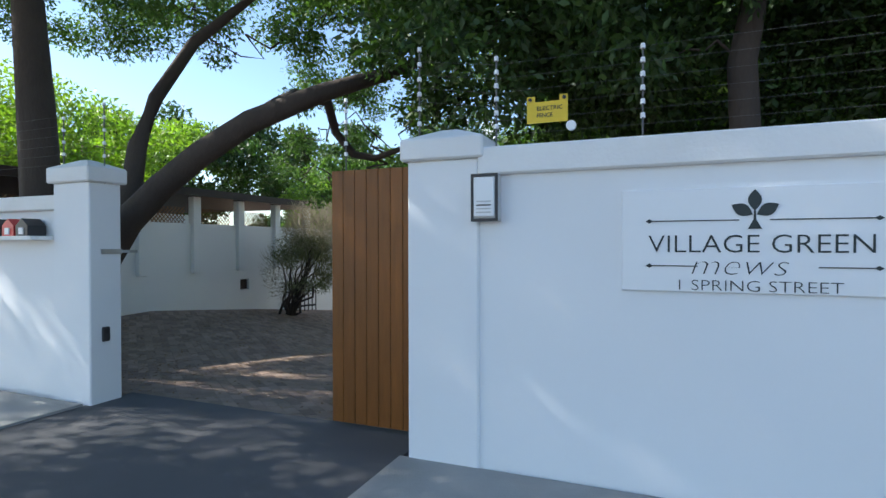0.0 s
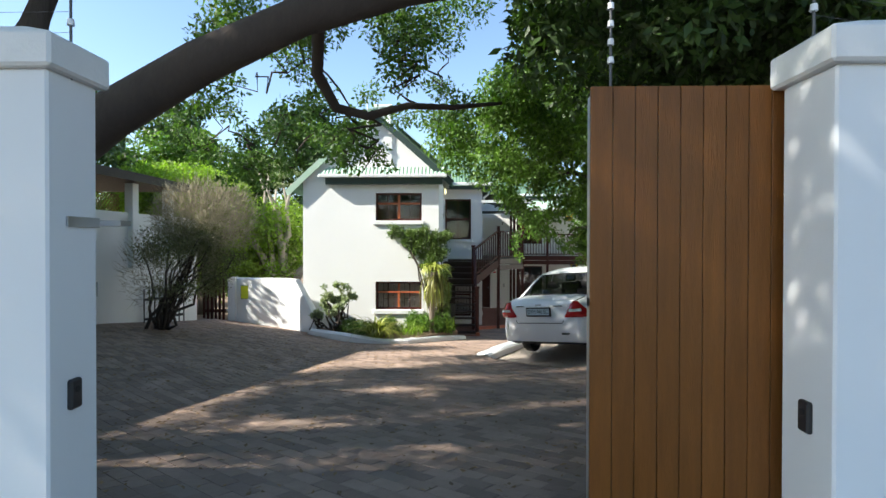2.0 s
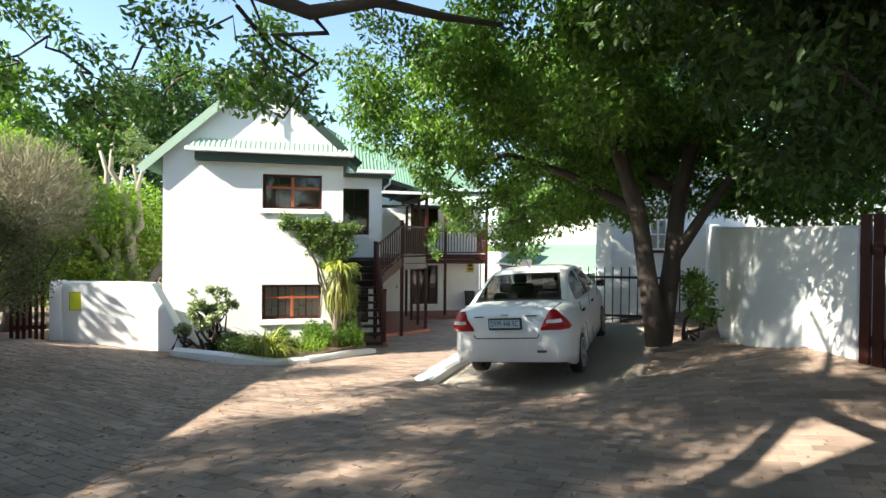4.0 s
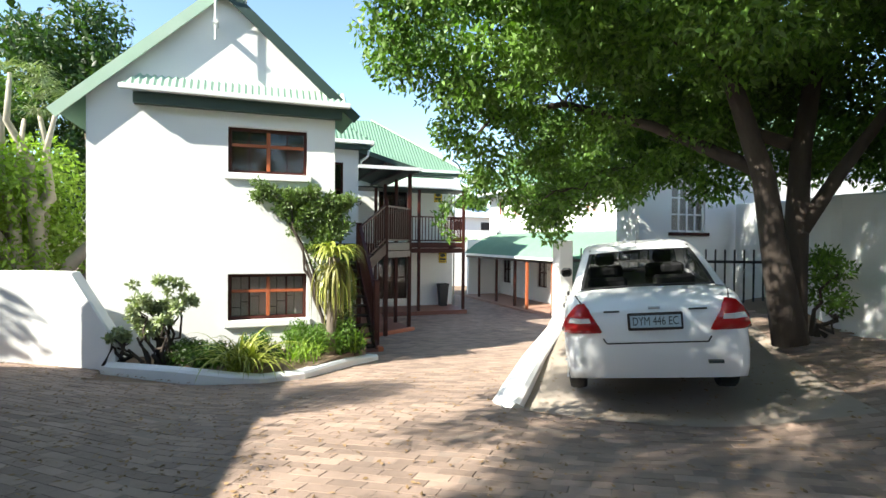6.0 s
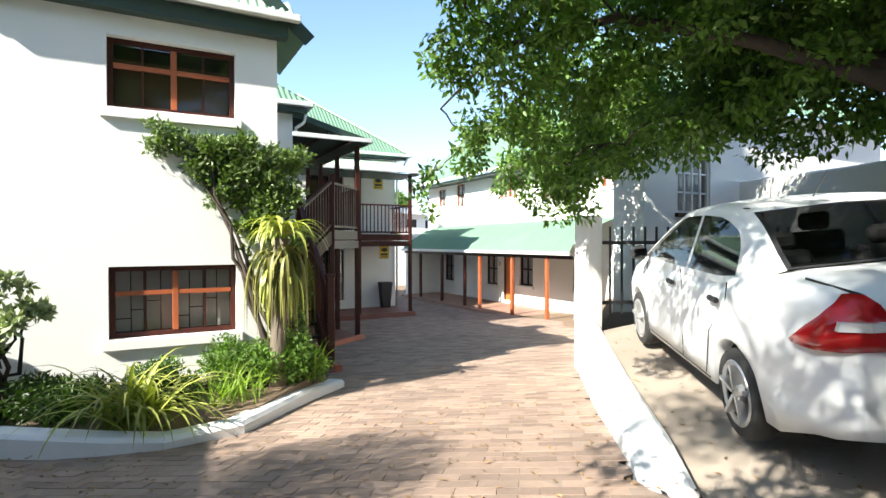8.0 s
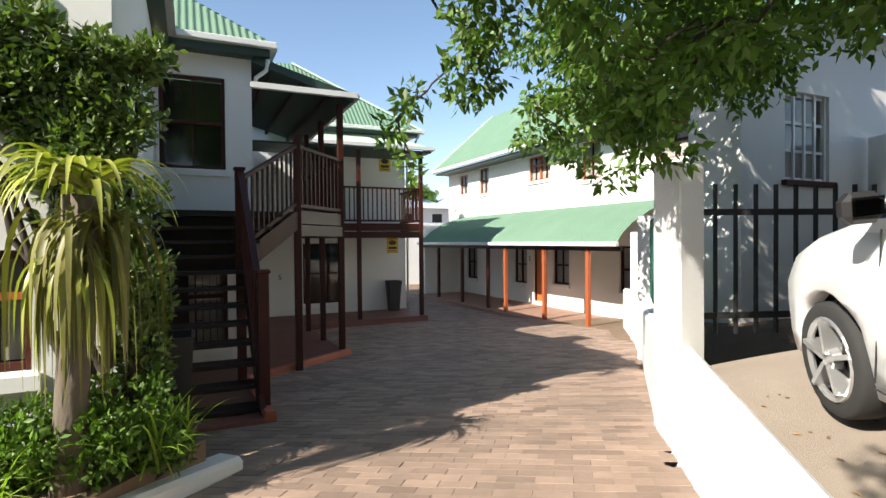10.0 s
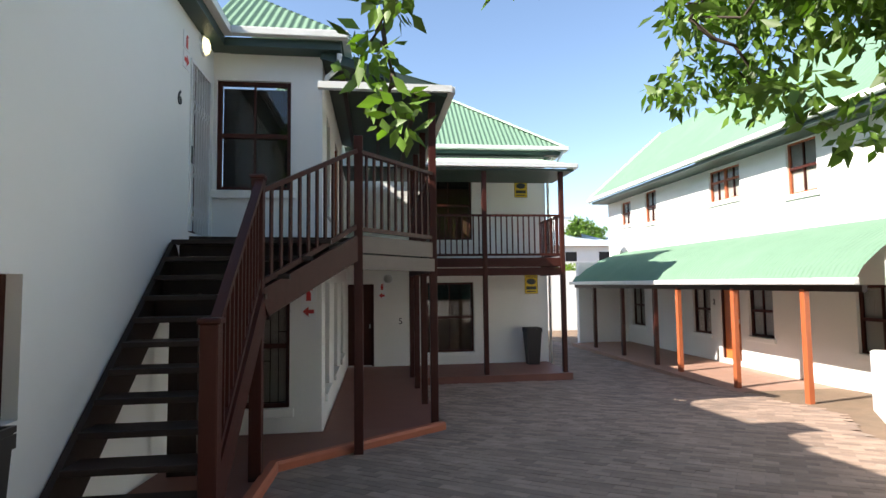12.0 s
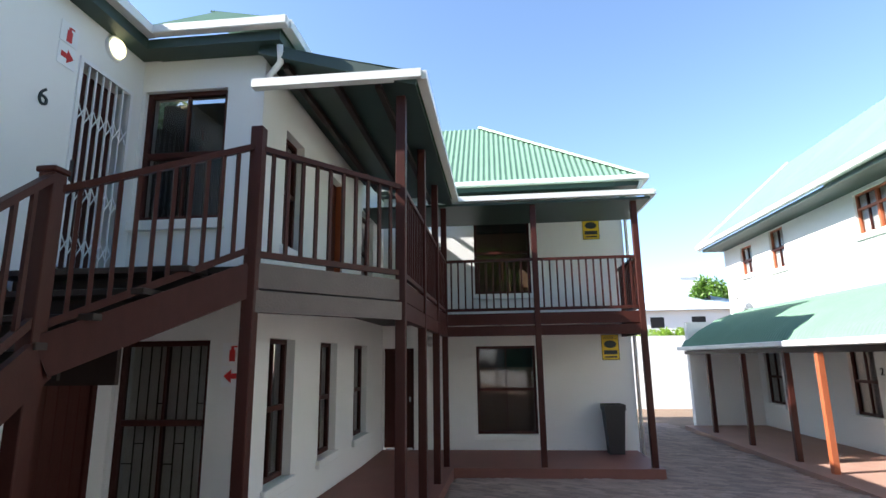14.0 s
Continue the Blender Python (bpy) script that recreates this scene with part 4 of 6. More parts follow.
def build_car():
    car = thing("parked_car", "white four-door sedan parked beside the low kerb wall under the tree", "car")
    ys = [-0.95, -0.94, -0.91, -0.86, -0.78, -0.66, -0.5, -0.36, -0.3, -0.24, -0.16, -0.08, 0, 0.08, 0.16, 0.24, 0.3, 0.36, 0.6, 1.0, 1.5, 2.0, 2.12, 2.18, 2.24, 2.32, 2.40, 2.48, 2.56, 2.64, 2.72, 2.78, 2.84, 3.0, 3.15, 3.24, 3.28]

    def wid(y):
        return float(np.interp(y, [-0.95, -0.91, -0.86, -0.78, -0.6, -0.3, 0.5, 2.0, 2.7, 3.05, 3.28], [0.69, 0.745, 0.785, 0.815, 0.84, 0.858, 0.862, 0.858, 0.84, 0.78, 0.55]))

    def top(y):
        return float(np.interp(y, [-0.95, -0.91, -0.86, -0.78, -0.6, -0.34, -0.1, 0.3, 2.2, 2.4, 2.8, 3.05, 3.28], [0.985, 1.045, 1.075, 1.09, 1.10, 1.10, 1.06, 1.01, 0.985, 0.975, 0.88, 0.79, 0.62]))

    def low(y):
        z = float(np.interp(y, [-0.95, -0.8, -0.5, 3.0, 3.28], [0.40, 0.35, 0.24, 0.2, 0.28]))
        for c in (0.0, 2.48):
            if abs(y - c) < 0.345:
                z = max(z, 0.28 + math.sqrt(0.345 ** 2 - (y - c) ** 2))
        return z

    def ring(y):
        w, t, l = wid(y), top(y), low(y)
        mid = min(max(0.60, l + 0.02), t - 0.30)
        half = [(w - 0.10, l), (w - 0.03, l + 0.004), (w - 0.008, l + (mid - l) * 0.4), (w, mid), (w - 0.004, mid + (t - mid) * 0.35), (w - 0.028, t - 0.13), (w - 0.062, t - 0.055), (w - 0.12, t - 0.015), (w * 0.6, t + 0.008), (0, t + 0.018)]
        return [(x, y, z) for x, z in half] + [(-x, y, z) for x, z in half[-2::-1]]
    st = [ring(y) for y in ys]
    # rounded tail with a proud bumper
    for r, k in zip(st[:7], (0.085, 0.08, 0.07, 0.05, 0.03, 0.012, 0.004)):
        for i, (x, y, z) in enumerate(r):
            bulge = 1 - (x / 0.86) ** 2
            bump = 0.045 if z < 0.68 else -0.02 * (z - 0.68)
            r[i] = (x, y - k * bulge * 0.9 - (bump if k > 0.04 else 0), z)
    for r, k in zip(st[-4:], (0.02, 0.06, 0.12, 0.18)):
        for i, (x, y, z) in enumerate(r):
            r[i] = (x, y + k * (1 - (x / 0.86) ** 2), z)
    part("body", loft(st, True), M_CARW, car, smooth=True)
    part("underbody", box(-0.70, 0.70, -0.45, 3.0, 0.24, 0.62), M_BLACK, car, "black underbody and wheel wells")

    # cabin: pillars and roof as one skin, each window a pane of its own
    gy = [-0.34, -0.2, -0.05, 0.08, 0.12, 0.2, 0.27, 0.45, 0.6, 0.8, 0.94, 0.99, 1.15, 1.3, 1.45, 1.58, 1.7, 1.85, 2.0, 2.15, 2.30]

    def roof_z(y):
        return float(np.interp(y, [-0.36, -0.1, 0.08, 0.27, 0.42, 0.7, 1.0, 1.25, 1.45, 1.7, 2.0, 2.34], [1.10, 1.25, 1.345, 1.425, 1.46, 1.485, 1.49, 1.475, 1.435, 1.33, 1.185, 1.01]))

    def side_x(y, z):
        return wid(y) - 0.075 - 0.40 * max(0.0, z - 1.0)

    def section(y):
        t, zt = top(y), roof_z(y)
        zc = max(zt - 0.05, t - 0.02)
        gb = min(max(t + 0.0, 0.995), zc)
        gt = float(np.interp(y, [0.08, 0.12, 0.2, 0.35, 0.6, 0.94, 1.3, 1.45, 1.7, 2.0, 2.2, 2.3], [1.07, 1.2, 1.295, 1.36, 1.40, 1.41, 1.395, 1.365, 1.265, 1.125, 1.03, 1.0]))
        gt = max(min(gt, zc - 0.012), gb)
        xc = side_x(y, zc)
        return [(side_x(y, t - 0.05) + 0.012, t - 0.05), (side_x(y, gb), gb), (side_x(y, gt), gt), (xc, zc), (xc - 0.035, zt - 0.02), (xc - 0.10, zt - 0.004), (xc * 0.45, zt + 0.012), (0, zt + 0.016)]
    groups = {}
    sec = [[Vector((x, y, z)) for x, z in section(y)] for y in gy]
    for i in range(len(gy) - 1):
        ya, yb = gy[i] + 1e-4, gy[i + 1] - 1e-4
        for k in range(7):
            for s in (-1, 1):
                key = ("roof", 0)
                if k == 1 and ya > 0.08 and yb < 0.94:
                    key = ("side_window", s)
                elif k == 1 and ya > 0.99:
                    key = ("side_window", 2 * s)
                elif k >= 5 and yb < 0.27 and ya > -0.34:
                    key = ("rear_window", 0)
                elif k >= 5 and ya > 1.45:
                    key = ("windscreen", 0)
                q = [sec[i][k], sec[i][k + 1], sec[i + 1][k + 1], sec[i + 1][k]]
                groups.setdefault(key, []).append([(s * v.x, v.y, v.z) for v in q])
    for (nm, _), quads in sorted(groups.items()):
        bm = bmesh.new()
        for q in quads:
            bm.faces.new([bm.verts.new(p) for p in q])
        bmesh.ops.remove_doubles(bm, verts=bm.verts[:], dist=0.0005)
        if nm == "roof":
            part(nm, bm, M_CARW, car, smooth=True)
        else:
            w = part(nm, bm, M_CARGL, car, "tinted see-through glass", smooth=True)
            w.visible_shadow = False
    # black rubber round the rear window
    bm = bmesh.new()
    for i in range(len(gy) - 1):
        if gy[i + 1] <= 0.275:
            for s in (-1, 1):
                a, b = sec[i][5], sec[i + 1][5]
                beam(bm, (s * (a.x - 0.012), a.y, a.z + 0.004), (s * (b.x - 0.012), b.y, b.z + 0.004), 0.03, 0.008)
    for y in (-0.335, 0.262):
        r = section(y)
        beam(bm, (-r[5][0], y, r[5][1] + 0.006), (0, y, r[7][1] + 0.004), 0.028, 0.008)
        beam(bm, (0, y, r[7][1] + 0.004), (r[5][0], y, r[5][1] + 0.006), 0.028, 0.008)
    part("window_seal", bm, M_BLACK, car)
    # inside
    bm = bmesh.new()
    row = [(y, top(y) + 0.028) for y in (-0.28, -0.1, 0.1, 0.5, 1.2, 2.2)]
    for (ya, za), (yb, zb) in zip(row, row[1:]):
        bm.faces.new([bm.verts.new(p) for p in ((-0.68, ya, za), (0.68, ya, za), (0.68, yb, zb), (-0.68, yb, zb))])
    part("cabin_lining", bm, M_BLACK, car)
    for x, y in ((-0.36, 0.3), (0.36, 0.3), (-0.36, 1.15), (0.36, 1.15)):
        part("seat_back", box(x - 0.22, x + 0.22, y, y + 0.13, 0.98, 1.14 if y < 1 else 1.19, bev=0.03), M_SEAT, car, "dark cloth seat back")
        part("headrest", box(x - 0.12, x + 0.12, y + 0.02, y + 0.11, 1.15 if y < 1 else 1.20, 1.27 if y < 1 else 1.345, bev=0.03), M_SEAT, car, "dark cloth headrest")
    part("dashboard", box(-0.62, 0.62, 1.88, 2.15, 0.98, 1.06, bev=0.02), M_BLACK, car)
    part("rear_view_mirror", box(-0.11, 0.11, 1.52, 1.55, 1.30, 1.36, bev=0.01), M_BLACK, car)
    for s in (-1, 1):
        seams = [((0.97, 0.28), (0.97, 0.99)), ((2.08, 0.30), (2.02, 0.96)), ((0.45, 0.30), (0.36, 0.62)), ((0.36, 0.62), (0.10, 0.86)), ((0.10, 0.86), (0.06, 1.0))]
        for (ya, za), (yb, zb) in seams:
            xa, xb = (wid(y) + 0.001 - (0.028 if z > 0.85 else 0.0) * min(1, (z - 0.7) / 0.2) for y, z in ((ya, za), (yb, zb)))
            part("door_seam", bar((s * xa, ya, za), (s * xb, yb, zb), 0.006, 0.006, up=(1, 0, 0)), M_DARK, car)
        for y0 in (0.17, 1.12):
            part("door_handle", box(s * 0.862 - 0.016, s * 0.862 + 0.016, y0, y0 + 0.15, 0.845, 0.885, bev=0.009), M_BLACK, car, "black door handle")
        part("sill_seam", bar((s * 0.852, 0.40, 0.27), (s * 0.852, 2.1, 0.27), 0.004, 0.008), M_BLACK, car)
        mir = part("wing_mirror", box(s * 0.91 - 0.08, s * 0.91 + 0.08, 1.96, 2.07, 0.99, 1.12, bev=0.035), M_BLACK, car, "black plastic wing mirror")
        part("mirror_glass", box(s * 0.91 - 0.06, s * 0.91 + 0.06, 1.952, 1.959, 1.01, 1.10), M_CARGL, mir)
        # tail lamps wrapping round the corner
        pts = [(0.475, -1.015, 0.81), (0.53, -1.002, 0.92), (0.585, -0.98, 1.02), (0.63, -0.95, 1.062), (0.69, -0.915, 1.055), (0.755, -0.885, 0.985), (0.815, -0.82, 0.90), (0.852, -0.73, 0.805), (0.822, -0.86, 0.80), (0.74, -0.945, 0.80), (0.60, -0.99, 0.805)]
        bm = bmesh.new()
        a = [bm.verts.new((s * x, y - 0.02, z)) for x, y, z in pts]
        b = [bm.verts.new((s * x * 0.96, y + 0.09, z)) for x, y, z in pts]
        c1, c2 = bm.verts.new((s * 0.65, -1.04, 0.90)), bm.verts.new((s * 0.785, -0.965, 0.875))
        for i in range(len(a)):
            j = (i + 1) % len(a)
            bm.faces.new((a[i], b[i], b[j], a[j]))
            bm.faces.new((a[i], a[j], c2 if 5 <= i <= 8 else c1))
        bm.faces.new((a[5], c2, c1))
        bm.faces.new((a[9], c1, c2))
        tl = part("tail_lamp", bm, M_TAIL, car, "red tail lamp with a clear band", smooth=True)
        part("clear_band", raw_quad([(s * 0.652, -1.048, 0.905), (s * 0.765, -0.99, 0.905), (s * 0.75, -0.985, 0.945), (s * 0.652, -1.046, 0.945)], 0.03), M_LENS, tl)
        part("clear_band", raw_quad([(s * 0.56, -1.043, 0.905), (s * 0.65, -1.048, 0.905), (s * 0.65, -1.046, 0.945), (s * 0.575, -1.038, 0.945)], 0.03), M_LENS, tl)
        # wheels
        for y in (0.0, 2.48):
            cx = s * 0.755
            prof = [(0.20, -0.085), (0.27, -0.09), (0.287, -0.07), (0.29, 0), (0.287, 0.07), (0.27, 0.09), (0.20, 0.085)]
            bm = bmesh.new()
            n = 32
            rr = [[bm.verts.new((cx + s * q, y + r * math.cos(2 * math.pi * k / n), 0.29 + r * math.sin(2 * math.pi * k / n))) for r, q in prof] for k in range(n)]
            for k in range(n):
                for i in range(len(prof) - 1):
                    bm.faces.new((rr[k][i], rr[k][i + 1], rr[(k + 1) % n][i + 1], rr[(k + 1) % n][i]))
            wh = part("wheel", bm, M_TYRE, car, "dusty black tyre on a silver five-spoke rim", smooth=True)
            bm = bmesh.new()
            for k in range(5):
                aa = 2 * math.pi * k / 5 + 0.3
                beam(bm, (cx + s * 0.065, y + 0.03 * math.cos(aa), 0.29 + 0.03 * math.sin(aa)), (cx + s * 0.08, y + 0.19 * math.cos(aa), 0.29 + 0.19 * math.sin(aa)), 0.025, 0.085, up=(1, 0, 0))
            tube(bm, [(cx + s * 0.05, y, 0.29), (cx + s * 0.09, y, 0.29)], [0.065, 0.055], 16)
            for rad, off in ((0.19, 0.078), (0.202, 0.084)):
                tube(bm, [(cx + s * off, y + rad * math.cos(2 * math.pi * k / 24), 0.29 + rad * math.sin(2 * math.pi * k / 24)) for k in range(25)], 0.012, 5)
            part("rim", bm, M_RIM, wh, "dusty silver five-spoke rim")
            part("hub_well", tube(bmesh.new(), [(cx - s * 0.02, y, 0.29), (cx + s * 0.03, y, 0.29)], [0.19, 0.19], 20), M_BLACK, wh)
    # rear details
    for p, q in (((-0.43, -1.045, 0.715), (0.43, -1.045, 0.715)), ((-0.46, -1.035, 0.76), (-0.43, -1.045, 0.715)), ((0.46, -1.035, 0.76), (0.43, -1.045, 0.715)), ((-0.63, -0.955, 1.058), (-0.70, -0.62, 1.10)), ((0.63, -0.955, 1.058), (0.70, -0.62, 1.10))):
        part("boot_seam", bar(p, q, 0.012, 0.006, up=(0, 1, 0)), M_DARK, car)
    pr = part("plate_recess", box(-0.235, 0.235, -1.05, -1.02, 0.825, 0.98, bev=0.01), M_DARKW, car, "dark plate recess")
    pl = part("number_plate", box(-0.215, 0.215, -1.062, -1.052, 0.853, 0.962, bev=0.004), M_PLATE, car, "pale blue number plate with dark characters")
    part("plate_frame", bx(bx(bx(box(-0.225, 0.225, -1.066, -1.051, 0.843, 0.853), -0.225, 0.225, -1.066, -1.051, 0.962, 0.972), -0.225, -0.215, -1.066, -1.051, 0.853, 0.962), 0.215, 0.225, -1.066, -1.051, 0.853, 0.962), M_BLACK, pl)
    text_mesh("plate_text", "DYM 446 EC", 0.105, Matrix.Translation((0, -1.064, 0.907)), M_INK, pl, width=0.385)
    part("badge", tube(bmesh.new(), [(-0.05, -1.022, 1.02), (0.05, -1.022, 1.02)], [0.012, 0.012], 8), M_STEEL, car, "small plain metal badge")
    for x0, x1 in ((-0.44, -0.30), (0.29, 0.44)):
        part("badge_bar", box(x0, x1, -1.022, -1.0, 0.99, 1.003), M_DARK, car)
    part("bumper_sticker", box(0.42, 0.54, -1.072, -1.03, 0.53, 0.555), M_INK, car)
    part("antenna", bar((0, 0.55, 1.49), (0, 0.36, 1.66), 0.006, 0.006), M_BLACK, car)
    for s in (-1, 1):
        part("roof_seam", bar((s * 0.53, 0.36, 1.452), (s * 0.53, 1.38, 1.458), 0.012, 0.008), M_DARK, car)
    car.matrix_basis = pose(-0.775, 10.71, -0.628, 3.2, -5.0, -35.3) @ Matrix.Diagonal((0.925, 0.955, 0.955, 1))
    return car


build_car()

# ---- foliage helpers ----
def leaf_cloud(name, centres, radii, count, size, material, parent=None, seed=1, label="", category="", kind="", droop=0.3, flat=0.75):
    """Many small folded leaves scattered through clumps."""
    rng = np.random.default_rng(seed)
    centres, radii = np.array(centres, float), np.array(radii, float)
    p = radii ** 2.2
    which = rng.choice(len(centres), count, p=p / p.sum())
    d = rng.normal(size=(count, 3))
    d /= np.linalg.norm(d, axis=1)[:, None]
    r = rng.random(count) ** 0.45
    pos = centres[which] + d * (radii[which] * r)[:, None] * np.array([1, 1, flat])
    a = rng.normal(size=(count, 3)) + d * 0.6
    a[:, 2] -= droop
    a /= np.linalg.norm(a, axis=1)[:, None]
    b = np.cross(a, rng.normal(size=(count, 3)))
    b /= np.linalg.norm(b, axis=1)[:, None]
    n = np.cross(a, b)
    s = size * (0.6 + 0.8 * rng.random(count))[:, None]
    v = np.empty((count, 4, 3))
    v[:, 0] = pos
    v[:, 1] = pos + a * s * 0.45 + b * s * 0.22 + n * s * 0.06
    v[:, 2] = pos + a * s
    v[:, 3] = pos + a * s * 0.45 - b * s * 0.22 + n * s * 0.06
    v = v.reshape(-1, 3)
    if parent is not None:
        v = v - np.array(ORG[parent.name])
    me = bpy.data.meshes.new(name)
    me.vertices.add(len(v))
    me.vertices.foreach_set("co", v.ravel())
    i = np.arange(count)[:, None] * 4
    tris = np.concatenate([i + [0, 1, 2], i + [0, 2, 3]], 1).reshape(-1)
    me.loops.add(len(tris))
    me.loops.foreach_set("vertex_index", tris)
    me.polygons.add(len(tris) // 3)
    me.polygons.foreach_set("loop_start", np.arange(0, len(tris), 3))
    me.update(calc_edges=True)
    me.materials.append(material)
    ob = new(name, me)
    if parent is not None:
        ob.parent = parent
    return tagged(ob, label, category, "", kind)


def clumps(rng, c, r, n, rr=(0.5, 0.9)):
    """Clump centres inside an uneven ellipsoid."""
    out, rad = [], []
    while len(out) < n:
        q = rng.uniform(-1, 1, 3)
        if q @ q < 1:
            out.append([c[k] + q[k] * r[k] for k in range(3)])
            rad.append(rng.uniform(*rr))
    return out, rad


def wiggle(rng, p, q, n, amp):
    p, q = np.array(p, float), np.array(q, float)
    pts = [p + (q - p) * t for t in np.linspace(0, 1, n)]
    for i in range(1, n - 1):
        pts[i] = pts[i] + rng.normal(size=3) * amp
    return pts


def tree(name, label, trunks, crown, leafm, bark, seed, count, size, droop=0.3, twigs=30, curly=False):
    """trunks: lists of (points, radii); crown: ellipsoids (centre, radii, clumps, clump radii)."""
    rng = np.random.default_rng(seed)
    b = trunks[0][0][0]
    t = thing(name, label, "tree", at=tuple(b))
    for i, (pts, rad) in enumerate(trunks):
        part("trunk" if i == 0 else "limb", tube(bmesh.new(), pts, rad, 10 if max(rad) > 0.08 else 7), bark, t, smooth=True)
    cs, rs = [], []
    for c, r, n, rr in crown:
        a, d = clumps(rng, c, r, n, rr)
        cs += a
        rs += d
    bm = bmesh.new()
    ends = [Vector(p[k]) for p, _ in trunks for k in range(len(p) // 2, len(p))]
    todo = sorted(rng.choice(len(cs), min(twigs, len(cs)), replace=False), key=lambda k: min((q - Vector(cs[k])).length for q in ends))
    for k in todo:
        goal = Vector(cs[k])
        e = min(ends, key=lambda q: (q - goal).length + 0.4 * max(0.0, q.z - goal.z))
        dist = (goal - e).length
        nn = 9 if curly else 6
        w = wiggle(rng, e, goal, nn, (0.12 if curly else 0.07) * min(1.5, dist))
        r0 = min(0.032, 0.009 + 0.009 * dist)
        tube(bm, w, list(np.linspace(r0, 0.006, nn)), 5)
        ends += [Vector(q) for q in w[2::2]]
    part("branching", bm, bark, t, smooth=True, kind="stuff")
    leaf_cloud("crown", cs, rs, count, size, leafm, t, seed + 1, droop=droop)
    return t


JB = (-5.6, 5.3, -0.3)
tree("jacaranda_tree", "leaning dark-barked tree with feathery leaves behind the gate pillar, plus unseen shade clumps",
     [([(-6.15, 4.45, -0.2), (-6.05, 4.42, 0.7), (-5.75, 4.4, 1.25), (-5.35, 4.42, 1.7), (-4.9, 4.46, 2.06), (-4.35, 4.5, 2.4), (-3.75, 4.6, 2.72), (-3.1, 4.9, 3.02), (-2.6, 5.5, 3.35), (-2.2, 6.5, 3.9)], [0.26, 0.22, 0.19, 0.165, 0.145, 0.135, 0.125, 0.10, 0.075, 0.04]),
      ([(-5.45, 4.42, 1.6), (-5.65, 4.7, 2.15), (-5.78, 4.88, 2.65), (-5.72, 5.1, 3.3), (-5.5, 5.5, 4.1), (-5.0, 6.1, 4.9), (-4.4, 6.9, 5.4)], [0.13, 0.12, 0.11, 0.09, 0.075, 0.05, 0.03]),
      ([(-3.75, 4.6, 2.72), (-3.95, 5.3, 3.1), (-4.25, 6.0, 3.42), (-4.15, 6.6, 3.45), (-4.25, 6.95, 3.1), (-4.1, 7.2, 2.8), (-3.75, 7.25, 2.72), (-3.3, 7.2, 2.82), (-2.8, 7.4, 2.85), (-2.2, 7.8, 3.0)], [0.09, 0.085, 0.075, 0.07, 0.065, 0.06, 0.05, 0.04, 0.032, 0.02]),
      ([(-6.3, 4.3, -0.2), (-6.55, 4.25, 1.5), (-6.75, 4.3, 3.0), (-7.0, 4.35, 4.6), (-7.2, 4.2, 6.2)], [0.26, 0.22, 0.2, 0.17, 0.1])],
     # Most clumps above z 5.5 are added overhead, unseen, to shade walls and ground.
     [((-4.2, 8.2, 4.9), (3.2, 3.0, 1.2), 44, (0.25, 0.5)), ((-10.8, 4.4, 6.3), (3.4, 3.2, 1.2), 100, (0.3, 0.6)), ((-3.6, 6.9, 5.7), (2.0, 2.2, 0.8), 45, (0.3, 0.5)), ((-9.0, 0.6, 6.3), (1.7, 1.4, 0.6), 28, (0.35, 0.6)), ((-5.8, 6.4, 5.6), (2.5, 2.2, 1.0), 22, (0.25, 0.5)), ((-0.8, 7.2, 6.8), (3.0, 2.6, 0.8), 60, (0.35, 0.6)), ((-11.6, 0.2, 6.4), (3.0, 2.4, 1.0), 50, (0.35, 0.6)), ((-4.4, 9.5, 3.5), (2.6, 2.0, 0.7), 18, (0.2, 0.4)), ((-5.6, 9.3, 2.45), (0.8, 0.6, 0.35), 11, (0.13, 0.26)), ((-3.95, 8.6, 2.45), (0.6, 0.5, 0.25), 8, (0.12, 0.22)), ((-6.6, 9.6, 3.1), (0.9, 0.8, 0.5), 12, (0.15, 0.3)),
      ((-7.5, 2.2, 6.4), (4.2, 4.4, 1.3), 95, (0.3, 0.6)), ((-5.6, 1.2, 6.4), (1.9, 1.4, 0.6), 34, (0.35, 0.6)), ((-8.5, -2.5, 6.6), (4.0, 3.0, 1.2), 55, (0.4, 0.7)), ((-5.0, -1.6, 6.4), (3.0, 2.5, 0.9), 40, (0.35, 0.6)), ((-3.2, 4.0, 6.2), (2.2, 2.5, 0.8), 20, (0.3, 0.5)),
      ((-9.0, 7.6, 6.3), (3.0, 2.0, 1.0), 30, (0.3, 0.6))], M_LEAFJ, M_BARK, 3, 390000, 0.078, twigs=230, curly=True)
